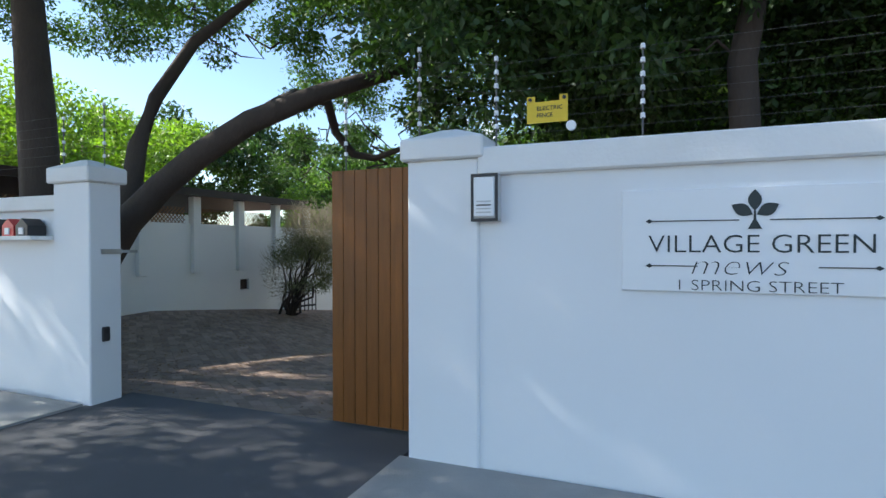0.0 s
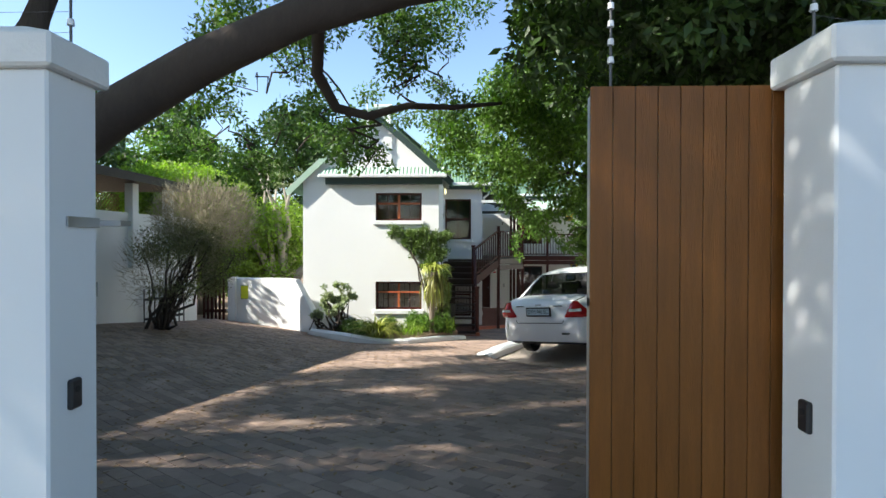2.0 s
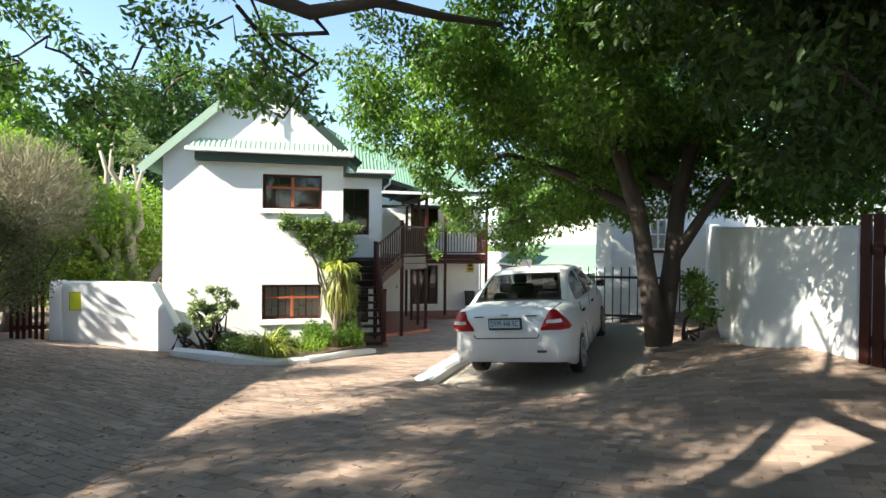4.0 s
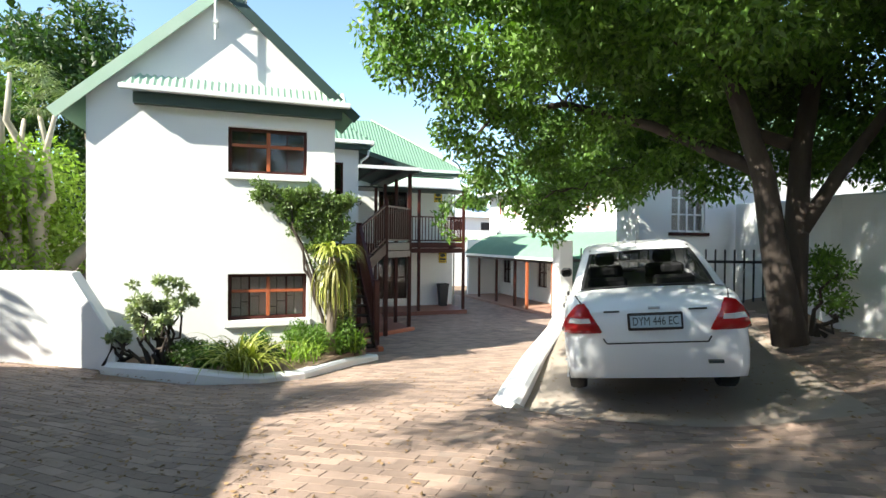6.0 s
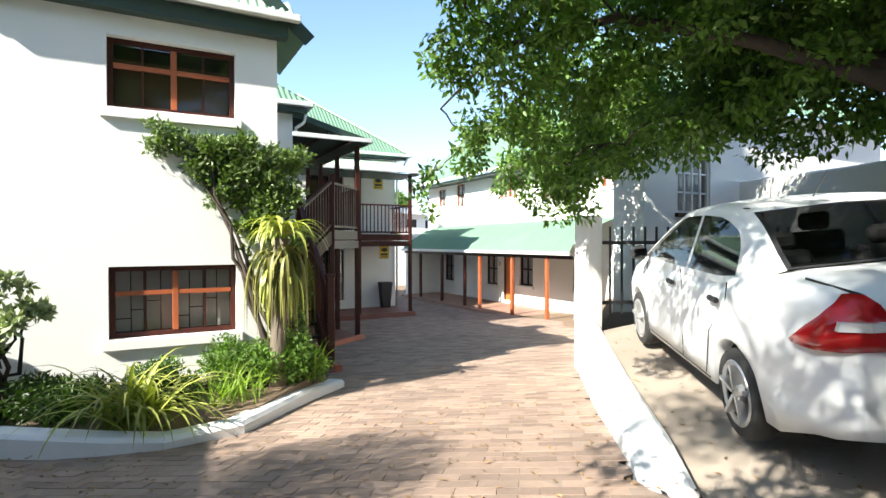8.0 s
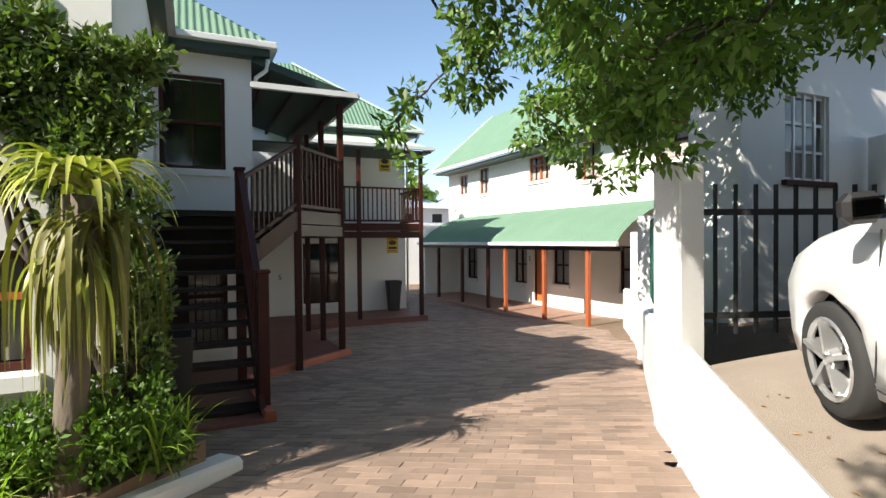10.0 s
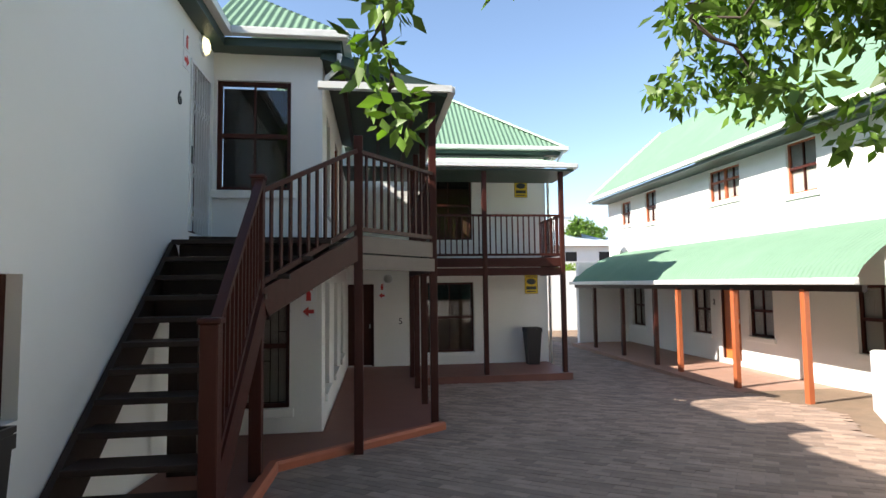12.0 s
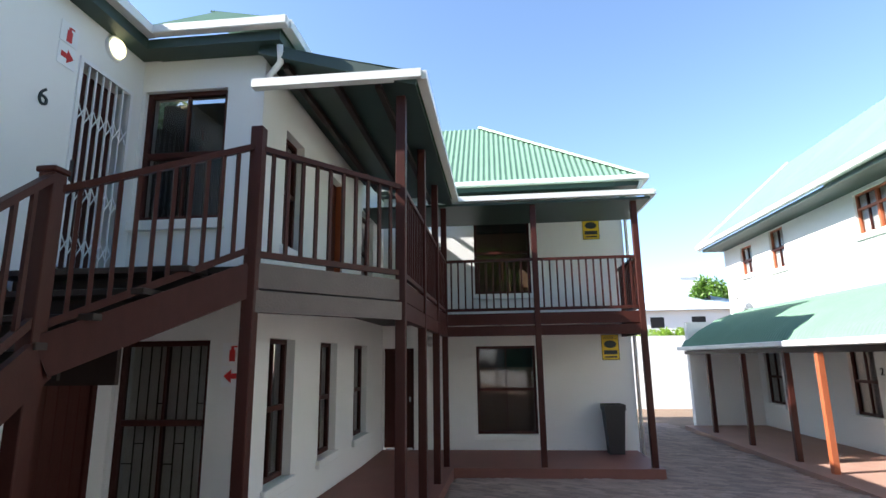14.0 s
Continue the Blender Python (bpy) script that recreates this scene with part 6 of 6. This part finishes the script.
# door under the stair landing
d = thing("store_door", "dark red boarded door in the side wall under the stair landing", "door", at=(AX1, 20.25, -1.5))
for k in range(6):
    part("door_board", box(AX1 + 0.004, AX1 + 0.03, 19.86 + 0.125 * k, 19.98 + 0.125 * k, -1.50, 0.28, bev=0.003), M_REDW, d)
part("door_frame", bx(bx(box(AX1 + 0.004, AX1 + 0.045, 19.79, 19.855, -1.5, 0.34), AX1 + 0.004, AX1 + 0.045, 20.615, 20.68, -1.5, 0.34), AX1 + 0.004, AX1 + 0.045, 19.855, 20.615, 0.285, 0.34), M_REDW, d)
part("door_handle", box(AX1 + 0.03, AX1 + 0.06, 19.90, 19.93, -0.60, -0.48, bev=0.005), M_STEEL, d)

# gated door six
d = thing("gated_door", "dark red door behind a white folding security gate", "door", at=(AX1, 20.3, 0.78))
part("door_leaf", box(AX1 - 0.18, AX1 - 0.14, 20.07, 20.73, 0.84, 2.80, bev=0.004), M_REDW, d)
part("gate_frame", bx(bx(box(AX1 - 0.01, AX1 + 0.02, 20.03, 20.07, 0.84, 2.84), AX1 - 0.01, AX1 + 0.02, 20.73, 20.77, 0.84, 2.84), AX1 - 0.01, AX1 + 0.02, 20.07, 20.73, 2.80, 2.84), M_SIGN, d, "white steel gate frame")
for k in range(1, 7):
    y = 20.07 + 0.66 * k / 7
    part("gate_bar", box(AX1 - 0.008, AX1 + 0.008, y - 0.008, y + 0.008, 0.85, 2.80), M_SIGN, d, "white upright gate bar")
for zc in (1.05, 1.55, 2.3):
    for k in range(7):
        y0, y1 = 20.07 + 0.66 * k / 7, 20.07 + 0.66 * (k + 1) / 7
        part("lattice_strap", bar((AX1 + 0.01, y0, zc - 0.08), (AX1 + 0.01, y1, zc + 0.08), 0.004, 0.012), M_SIGN, d, "white crossed strap")
        part("lattice_strap", bar((AX1 + 0.014, y0, zc + 0.08), (AX1 + 0.014, y1, zc - 0.08), 0.004, 0.012), M_SIGN, d, "white crossed strap")
part("gate_lock", box(AX1 + 0.0, AX1 + 0.03, 20.055, 20.09, 1.62, 1.82, bev=0.004), M_BLACK, d)

d = thing("house_door", "dark reddish timber door on the ground floor under the balcony", "door", at=(-1.3, CY1, -1.78))
part("door_leaf", box(-1.83, -1.24, 27.18, 27.22, -1.76, 0.17, bev=0.004), M_REDW, d)
part("door_frame", bx(box(-1.87, -1.2, 27.14, 27.24, 0.17, 0.22), -1.24, -1.2, 27.12, 27.24, -1.78, 0.17), M_REDW, d)
part("door_handle", box(-1.31, -1.28, 27.14, 27.18, -0.86, -0.76, bev=0.005), M_STEEL, d)
d = thing("balcony_door", "dark timber door opening onto the balcony", "door", at=(CX, 23.6, DZ))
part("door_leaf", box(CX - 0.15, CX - 0.11, 23.17, 23.97, DZ + 0.01, 2.75, bev=0.004), M_REDW, d)
part("door_frame", bx(box(CX - 0.17, CX - 0.02, 23.17, 23.21, DZ, 2.75), CX - 0.17, CX - 0.02, 23.93, 23.97, DZ, 2.75), M_REDO, d)

M_LAMP = bpy.data.materials.new("lit_lamp")
M_LAMP.use_nodes = True
_p = M_LAMP.node_tree.nodes["Principled BSDF"]
_p.inputs["Base Color"].default_value = (0.8, 0.78, 0.6, 1)
_p.inputs["Emission Color"].default_value = (1.0, 0.9, 0.5, 1)
_p.inputs["Emission Strength"].default_value = 0.9
lm = thing("wall_lamp", "round white bulkhead lamp, lit, beside the gated door", "lamp", at=(AX1, 20.44, 3.16))
part("base_ring", tube(bmesh.new(), [(AX1, 20.44, 3.16), (AX1 + 0.035, 20.44, 3.16)], [0.13, 0.125], 24), M_SIGN, lm)
part("globe", tube(bmesh.new(), [(AX1 + 0.035, 20.44, 3.16), (AX1 + 0.07, 20.44, 3.16), (AX1 + 0.09, 20.44, 3.16)], [0.105, 0.09, 0.04], 24), M_LAMP, lm, "glowing pale yellow globe", smooth=True)
lm = thing("wall_lamp", "round white bulkhead lamp, unlit, above the ground floor door", "lamp", at=(-0.85, CY1, 0.33))
part("base_ring", tube(bmesh.new(), [(-0.85, CY1, 0.35), (-0.85, CY1 - 0.035, 0.35)], [0.13, 0.125], 24), M_SIGN, lm)
part("globe", tube(bmesh.new(), [(-0.85, CY1 - 0.035, 0.35), (-0.85, CY1 - 0.09, 0.35)], [0.105, 0.05], 24), M_GREY, lm, smooth=True)
dp = thing("downpipe", "white rainwater downpipe under the wing gutter", "pipe", at=(-1.66, 20.75, 3.2))
part("pipe", tube(bmesh.new(), [(-1.62, 20.72, 3.26), (-1.64, 20.8, 3.1), (-1.80, 20.88, 2.98), (-1.80, 20.88, 2.86)], 0.035, 10), M_GUT, dp, smooth=True)
dp = thing("downpipe", "white rainwater downpipe at the rear house corner", "pipe", at=(3.3, 26.8, 3.5))
part("pipe", tube(bmesh.new(), [(3.6, 26.75, 3.55), (3.5, 26.9, 3.3), (3.26, 27.0, 2.9), (3.25, 27.02, -1.9)], 0.035, 10), M_GUT, dp, smooth=True)


def bin_(x, y, zb, h, w0, w1, label):
    b = thing("dustbin", label, "bin", group="dustbins", at=(x, y, zb))
    bm = bmesh.new()
    r = []
    for w, z in ((w0, 0), (w1, h), (w1 + 0.015, h), (w1 + 0.015, h + 0.03), (w1 - 0.02, h + 0.03), (w0 - 0.02, 0.08)):
        r.append([bm.verts.new((x + a * w / 2, y + b_ * w / 2, zb + z)) for a, b_ in ((-1, -1), (1, -1), (1, 1), (-1, 1))])
    for p, q in zip(r, r[1:]):
        for k in range(4):
            bm.faces.new((p[k], p[(k + 1) % 4], q[(k + 1) % 4], q[k]))
    bm.faces.new(r[0][::-1])
    bm.faces.new(r[-1])
    part("tub", bm, M_BLACK, b)
    part("liner_rim", bx(bx(box(x - w1 / 2, x + w1 / 2, y - w1 / 2 - 0.012, y - w1 / 2 - 0.009, zb + h - 0.07, zb + h - 0.005), x - w1 / 2 - 0.012, x - w1 / 2 - 0.009, y - w1 / 2, y + w1 / 2, zb + h - 0.07, zb + h - 0.005), x + w1 / 2 + 0.009, x + w1 / 2 + 0.012, y - w1 / 2, y + w1 / 2, zb + h - 0.07, zb + h - 0.005), M_BLACK, b)


bin_(2.68, 26.72, -1.78, 0.86, 0.27, 0.38, "tall tapered black bin against the rear house wall")
bin_(-3.02, 16.22, gz(-3.0, 16.22) - 0.01, 0.90, 0.34, 0.42, "tall tapered black bin at the foot of the side wall")

# front house aerial and dish
an = thing("roof_aerial", "white aerial on the gable of the front house", "aerial", at=(-5.15, 15.4, 4.0))
part("mast", cyl((-5.15, 15.45), 0.02, 0.02, 3.95, 5.2, 8), M_GUT, an)
part("crossbar", bar((-5.4, 15.45, 4.75), (-4.9, 15.45, 4.75), 0.02, 0.02), M_GUT, an)
part("wall_clamp", box(-5.19, -5.11, 15.42, 15.66, 4.2, 4.26), M_GUT, an)
chm = thing("chimney", "small white chimney on the front house ridge", "chimney", at=(-5.0, 17.5, 4.7))
part("stack", box(-5.25, -4.75, 17.2, 17.7, 4.5, 5.35, bev=0.01), M_WHITE, chm)
part("stack_cap", box(-5.3, -4.7, 17.15, 17.75, 5.35, 5.43, bev=0.01), M_CAP, chm)
ds = thing("satellite_dish", "pale satellite dish on the long house wall", "dish", at=(7.4, 31.7, 1.36))
bm = bmesh.new()
rg_ = []
for r, o in ((0.02, 0.09), (0.2, 0.07), (0.36, 0.0), (0.36, -0.015), (0.2, 0.05)):
    rg_.append([bm.verts.new((7.25 + o, 31.7 + r * math.cos(2 * math.pi * k / 20), 1.36 + r * math.sin(2 * math.pi * k / 20))) for k in range(20)])
for a, b in zip(rg_, rg_[1:]):
    for k in range(20):
        bm.faces.new((a[k], a[(k + 1) % 20], b[(k + 1) % 20], b[k]))
part("reflector", bm, M_GREY, ds, smooth=True)
part("bracket", bar((7.3, 31.7, 1.36), (7.6, 31.7, 1.2), 0.03, 0.03), M_STEEL, ds)

# garden gate and corner wall at the boundary
gg = thing("garden_gate", "dark red slatted timber gate at the garden corner", "gate", at=(-8.95, 15.3, -0.75))
for k in range(6):
    x = -9.52 + k * 0.105
    part("slat", box(x, x + 0.06, 15.28, 15.30, -0.78, 0.36), M_REDW, gg)
for z in (-0.55, 0.12):
    part("rail", box(-9.54, -8.92, 15.305, 15.34, z, z + 0.08), M_REDW, gg)
solid("gate_stub_wall", box(-8.90, -8.7, 15.4, 15.66, -1.3, 0.38), M_CAP, "white wall stub beside the garden gate", "wall")

# ---- plants ----
def blades(name, c, n, length, width, material, parent, seed, up=0.75, droop=1.0, zoff=0.0, spread=0.06):
    """Arching strap leaves from one heart."""
    rng = np.random.default_rng(seed)
    vs, fs = [], []
    for _ in range(n):
        a = rng.uniform(0, 2 * math.pi)
        e = rng.uniform(up - 0.35, up + 0.25)
        L = length * rng.uniform(0.7, 1.15)
        p = np.array(c, float) + np.array([rng.normal() * spread, rng.normal() * spread, zoff + rng.uniform(-0.04, 0.04)])
        d = np.array([math.cos(a) * math.cos(e), math.sin(a) * math.cos(e), math.sin(e)])
        side = np.array([-math.sin(a), math.cos(a), 0])
        k = len(vs)
        m = 8
        for i in range(m + 1):
            t = i / m
            w = width * (1 - t ** 1.6) * (0.6 + 0.8 * t if t < 0.4 else 0.92) * 0.5 + 0.0008
            vs += [tuple(p + side * w + np.array([0, 0, w * 0.5])), tuple(p), tuple(p - side * w + np.array([0, 0, w * 0.5]))]
            if i < m:
                d = d + np.array([0, 0, -0.26 * droop * (0.3 + t)])
                d /= np.linalg.norm(d)
                p = p + d * L / m
        for i in range(m):
            q = k + i * 3
            fs += [(q, q + 1, q + 4, q + 3), (q + 1, q + 2, q + 5, q + 4)]
    return raw(name, vs, fs, material, parent, smooth=True)


M_CREEP = mat("creeper_leaf", (0.13, 0.19, 0.055), 0.5, var=0.4, scale=1.2, per=0.45, trans=0.3)
M_ALOEY = mat("yellow_green_strap_leaf", (0.33, 0.35, 0.08), 0.4, var=0.25, scale=3, per=0.35, trans=0.25)
M_SUCC = mat("grey_green_leaf", (0.30, 0.34, 0.20), 0.5, var=0.3, scale=3, per=0.3, trans=0.2)
M_DROOP = mat("dull_strap_leaf", (0.20, 0.19, 0.055), 0.5, var=0.3, scale=3, per=0.4, trans=0.2)
al = thing("tree_aloe", "tall tree aloe with drooping yellow-green strap leaves in the flower bed", "aloe", at=(-3.42, 14.95, -1.05))
part("stem", tube(bmesh.new(), [(-3.42, 14.95, -1.1), (-3.40, 14.97, -0.5), (-3.37, 15.0, 0.1), (-3.35, 15.02, 0.55)], [0.095, 0.08, 0.075, 0.09], 10), M_BARK2, al, smooth=True)
for i in range(60):
    blades("crown_leaf", (-3.35, 15.02, 0.62), 1, 0.55, 0.055, M_ALOEY, al, 300 + i, up=0.75, droop=1.7, spread=0.05)
blades("drooping_skirt", (-3.35, 15.02, 0.45), 95, 0.95, 0.04, M_DROOP, al, 32, up=-0.1, droop=6.5, spread=0.10)
blades("drooping_skirt", (-3.36, 15.0, 0.25), 45, 0.6, 0.035, M_ALOEY, al, 33, up=-0.1, droop=5.0, spread=0.09)
al = thing("strap_plant", "clump of arching yellow-green strap leaves at the bed edge", "plant", at=(-4.78, 14.12, -1.0))
for i in range(125):
    blades("strap_leaf", (-4.72, 14.2, -0.98), 1, 0.84, 0.042, M_ALOEY, al, 400 + i, up=1.05, droop=1.35, spread=0.11)
for i, (x, y, h) in enumerate(((-3.1, 15.2, 0.5), (-3.9, 14.6, 0.45), (-5.2, 14.6, 0.4))):
    g = thing("grassy_plant", "low clump of thin green strap leaves in the bed", "plant", group="bed plants", at=(x, y, -1.0))
    blades("leaf_clump", (x, y, -1.0), 90, h, 0.02, M_LEAFL if i < 2 else M_LEAFM, g, 40 + i, up=1.1, droop=0.8, spread=0.13)


def shrub(name, label, base, crown, count, size, material, seed, stems=8, mat_stem=None, top_spread=0.5):
    rng = np.random.default_rng(seed)
    t = thing(name, label, "shrub", at=base)
    cs, rs = [], []
    for c, r, n, rr in crown:
        a, d_ = clumps(rng, c, r, n, rr)
        cs += a
        rs += d_
    for k in range(stems):
        goal = cs[rng.integers(len(cs))]
        st = (base[0] + rng.normal() * 0.08, base[1] + rng.normal() * 0.08, base[2])
        pts = wiggle(rng, st, goal, 7, 0.06)
        part("stem", tube(bmesh.new(), pts, list(np.linspace(0.035, 0.008, 7)), 6), mat_stem or M_BARK, t, smooth=True)
    leaf_cloud("foliage", cs, rs, count, size, material, t, seed + 1, droop=-0.3)
    return t


shrub("jade_shrub", "round-leaved grey-green succulent shrub against the front wall", (-5.85, 14.95, -1.0), [((-5.85, 14.95, -0.12), (0.55, 0.22, 0.46), 30, (0.06, 0.09))], 2500, 0.085, M_SUCC, 50, stems=14)
shrub("jade_shrub", "small round-leaved succulent shrub at the bed corner", (-6.35, 14.85, -1.0), [((-6.35, 14.85, -0.55), (0.2, 0.15, 0.15), 7, (0.06, 0.09))], 700, 0.07, M_SUCC, 52, stems=6)
shrub("low_shrub", "dense low dark green shrub in the flower bed", (-5.0, 14.9, -1.0), [((-5.0, 14.85, -0.82), (0.8, 0.4, 0.16), 24, (0.14, 0.2))], 7000, 0.05, M_LEAFD, 54, stems=4)
shrub("feathery_shrub", "feathery green shrub below the lower window", (-4.1, 15.1, -1.0), [((-4.0, 15.05, -0.78), (0.75, 0.35, 0.22), 26, (0.13, 0.2))], 9000, 0.045, M_LEAFM, 56, stems=4)
shrub("low_shrub", "dense green shrub round the aloe foot", (-3.2, 15.2, -1.05), [((-3.2, 15.2, -0.75), (0.32, 0.3, 0.35), 20, (0.12, 0.18))], 5200, 0.05, M_LEAFM, 58, stems=4)
shrub("wall_creeper", "leafy green creeper climbing the front wall corner", (-3.3, 15.45, -1.05),
      [((-4.35, 15.56, 1.62), (0.28, 0.06, 0.16), 12, (0.08, 0.14)), ((-3.75, 15.55, 1.42), (0.55, 0.07, 0.30), 30, (0.10, 0.17)), ((-3.9, 15.57, 1.12), (0.25, 0.05, 0.22), 12, (0.08, 0.13)), ((-3.62, 15.56, 0.78), (0.16, 0.05, 0.36), 14, (0.07, 0.12)),
       ((-3.32, 15.54, 0.95), (0.26, 0.08, 0.5), 20, (0.10, 0.17)), ((-3.12, 15.5, 0.0), (0.16, 0.12, 0.8), 26, (0.09, 0.16)), ((-3.1, 15.58, 1.4), (0.14, 0.15, 0.3), 10, (0.1, 0.16))], 13000, 0.065, M_CREEP, 60, stems=10)
shrub("bare_shrub", "multi-stemmed shrub with dry grey twigs beside the carport wall", (-8.3, 11.1, gz(-8.3, 11.1)),
      [((-7.9, 11.2, 0.95), (0.95, 0.85, 0.75), 70, (0.16, 0.3)), ((-7.6, 11.4, 1.55), (0.8, 0.7, 0.5), 30, (0.15, 0.26))], 21000, 0.04, mat("olive_leaf", (0.16, 0.17, 0.08), 0.7, var=0.3, per=0.4, trans=0.2), 62, stems=22)


def twig_cloud(parent, c, r, n, seed):
    rng = np.random.default_rng(seed)
    vs, fs = [], []
    for _ in range(n):
        q = rng.normal(size=3)
        q /= np.linalg.norm(q)
        p = np.array(c) + q * np.array(r) * rng.random() ** 0.4
        d_ = q * 0.7 + rng.normal(size=3) * 0.5 + np.array([0, 0, 0.6])
        d_ /= np.linalg.norm(d_)
        L = rng.uniform(0.12, 0.35)
        s = np.cross(d_, rng.normal(size=3))
        s *= 0.0045 / np.linalg.norm(s)
        k = len(vs)
        vs += [tuple(p + s), tuple(p - s), tuple(p + d_ * L)]
        u = np.cross(d_, s)
        vs += [tuple(p + u)]
        fs += [(k, k + 1, k + 2), (k + 1, k + 3, k + 2), (k + 3, k, k + 2)]
    raw("dry_twig_haze", vs, fs, M_TWIG, parent, kind="stuff")


twig_cloud(bpy.data.objects["bare_shrub"], (-7.55, 11.3, 1.75), (0.95, 0.85, 0.75), 5000, 64)
twig_cloud(bpy.data.objects["bare_shrub"], (-8.2, 11.1, 0.8), (0.8, 0.7, 0.8), 1200, 65)
shrub("yard_shrub", "dark green shrub at the tree foot beside the yard wall", (2.0, 11.0, -0.3), [((2.1, 11.0, 0.35), (0.4, 0.35, 0.4), 14, (0.12, 0.2))], 1500, 0.07, M_LEAFM, 66, stems=3)

# pale bare tree behind the boundary wall
M_PALE = mat("pale_bark", (0.38, 0.33, 0.27), 0.9, var=0.2, scale=5, bump=0.5, bscale=30)
rng = np.random.default_rng(77)
bt = thing("pale_tree", "pale-stemmed tree with forked trunks behind the boundary wall", "tree", at=(-8.6, 18.5, -1.0))
for k in range(7):
    e = (-8.3 + rng.normal() * 0.9, 18.0 + rng.normal() * 0.4, 2.9 + rng.random())
    part("limb", tube(bmesh.new(), wiggle(rng, (-8.5 + 0.08 * k, 18.5, -1.0), e, 7, 0.12), list(np.linspace(0.17, 0.035, 7)), 7), M_PALE, bt, smooth=True)
for k in range(8):
    blades("leaf_rosette", (-8.3 + rng.normal() * 0.9, 18.0 + rng.normal() * 0.4, 3.5 + rng.normal() * 0.3), 40, 0.5, 0.03, M_SUCC, bt, 80 + k, up=0.7, droop=1.2)

# far houses beyond the courtyard
solid("back_wall", box(3.45, 12.5, 38.0, 38.25, -2.1, 0.75), M_WHITE, "long white boundary wall behind the courtyard", "wall")
shrub("wall_top_hedge", "low green hedge above the back wall", (6.5, 38.6, 0.0), [((7.5, 38.6, 0.75), (3.0, 0.3, 0.2), 20, (0.2, 0.35))], 2600, 0.12, M_LEAFL, 68, stems=2)


def far_house(x0, x1, y, z0, ze, zr, label):
    h = thing("distant_house", label, "house", group="distant houses", at=((x0 + x1) / 2, y + 4, z0))
    part("wall", box(x0, x1, y, y + 8, z0 - 4, ze), M_WHITE, h)
    bm = bmesh.new()
    p = [(x0 - 0.5, y - 0.5, ze), (x1 + 0.5, y - 0.5, ze), (x1 + 0.5, y + 8.5, ze), (x0 - 0.5, y + 8.5, ze)]
    q = [(x0 + 3, y + 4, zr), (x1 - 3, y + 4, zr)]
    P, Q = [bm.verts.new(v) for v in p], [bm.verts.new(v) for v in q]
    for f in ((P[0], P[1], Q[1], Q[0]), (P[1], P[2], Q[1]), (P[2], P[3], Q[0], Q[1]), (P[3], P[0], Q[0]), (P[3], P[2], P[1], P[0])):
        bm.faces.new(f)
    part("roof", bm, mat("pale_metal_roof", (0.45, 0.52, 0.58), 0.5, var=0.05), h, "pale blue-grey metal roof")
    for k in range(3):
        xx = x0 + (x1 - x0) * (k + 0.5) / 3
        part("window", box(xx - 0.5, xx + 0.5, y - 0.02, y - 0.004, (z0 + ze) / 2 + 0.1, ze - 0.5), M_DARK, h)


far_house(11, 20, 58, 0.5, 3.3, 5.0, "low distant house with pale metal roof beyond the wall")
far_house(22, 33, 66, 0.5, 3.6, 5.4, "second low distant house with pale metal roof")
twr = thing("water_tower", "small white tower block far behind the houses", "tower", at=(17, 64, -2))
part("shaft", box(16.4, 17.9, 64, 65.5, -2.5, 6.6), M_WHITE, twr)
part("parapet", box(16.3, 18.0, 63.9, 65.6, 6.6, 6.8), M_WHITE, twr)
tree("far_tree", "small round tree among the distant houses", [([(17.2, 60, 2.0), (17.2, 60, 4.6)], [0.15, 0.08])], [((17.2, 60, 5.0), (0.9, 0.9, 0.9), 12, (0.4, 0.6))], M_LEAFM, M_BARK2, 90, 1500, 0.3, twigs=4)
tree("far_tree", "round tree among the distant houses", [([(22.5, 70, 2.0), (22.5, 70, 4.6)], [0.15, 0.08])], [((22.5, 70, 5.2), (1.8, 1.2, 1.0), 16, (0.5, 0.7))], M_LEAFM, M_BARK2, 92, 2200, 0.35, twigs=4)

fallen()
bay_slab()
pavers()
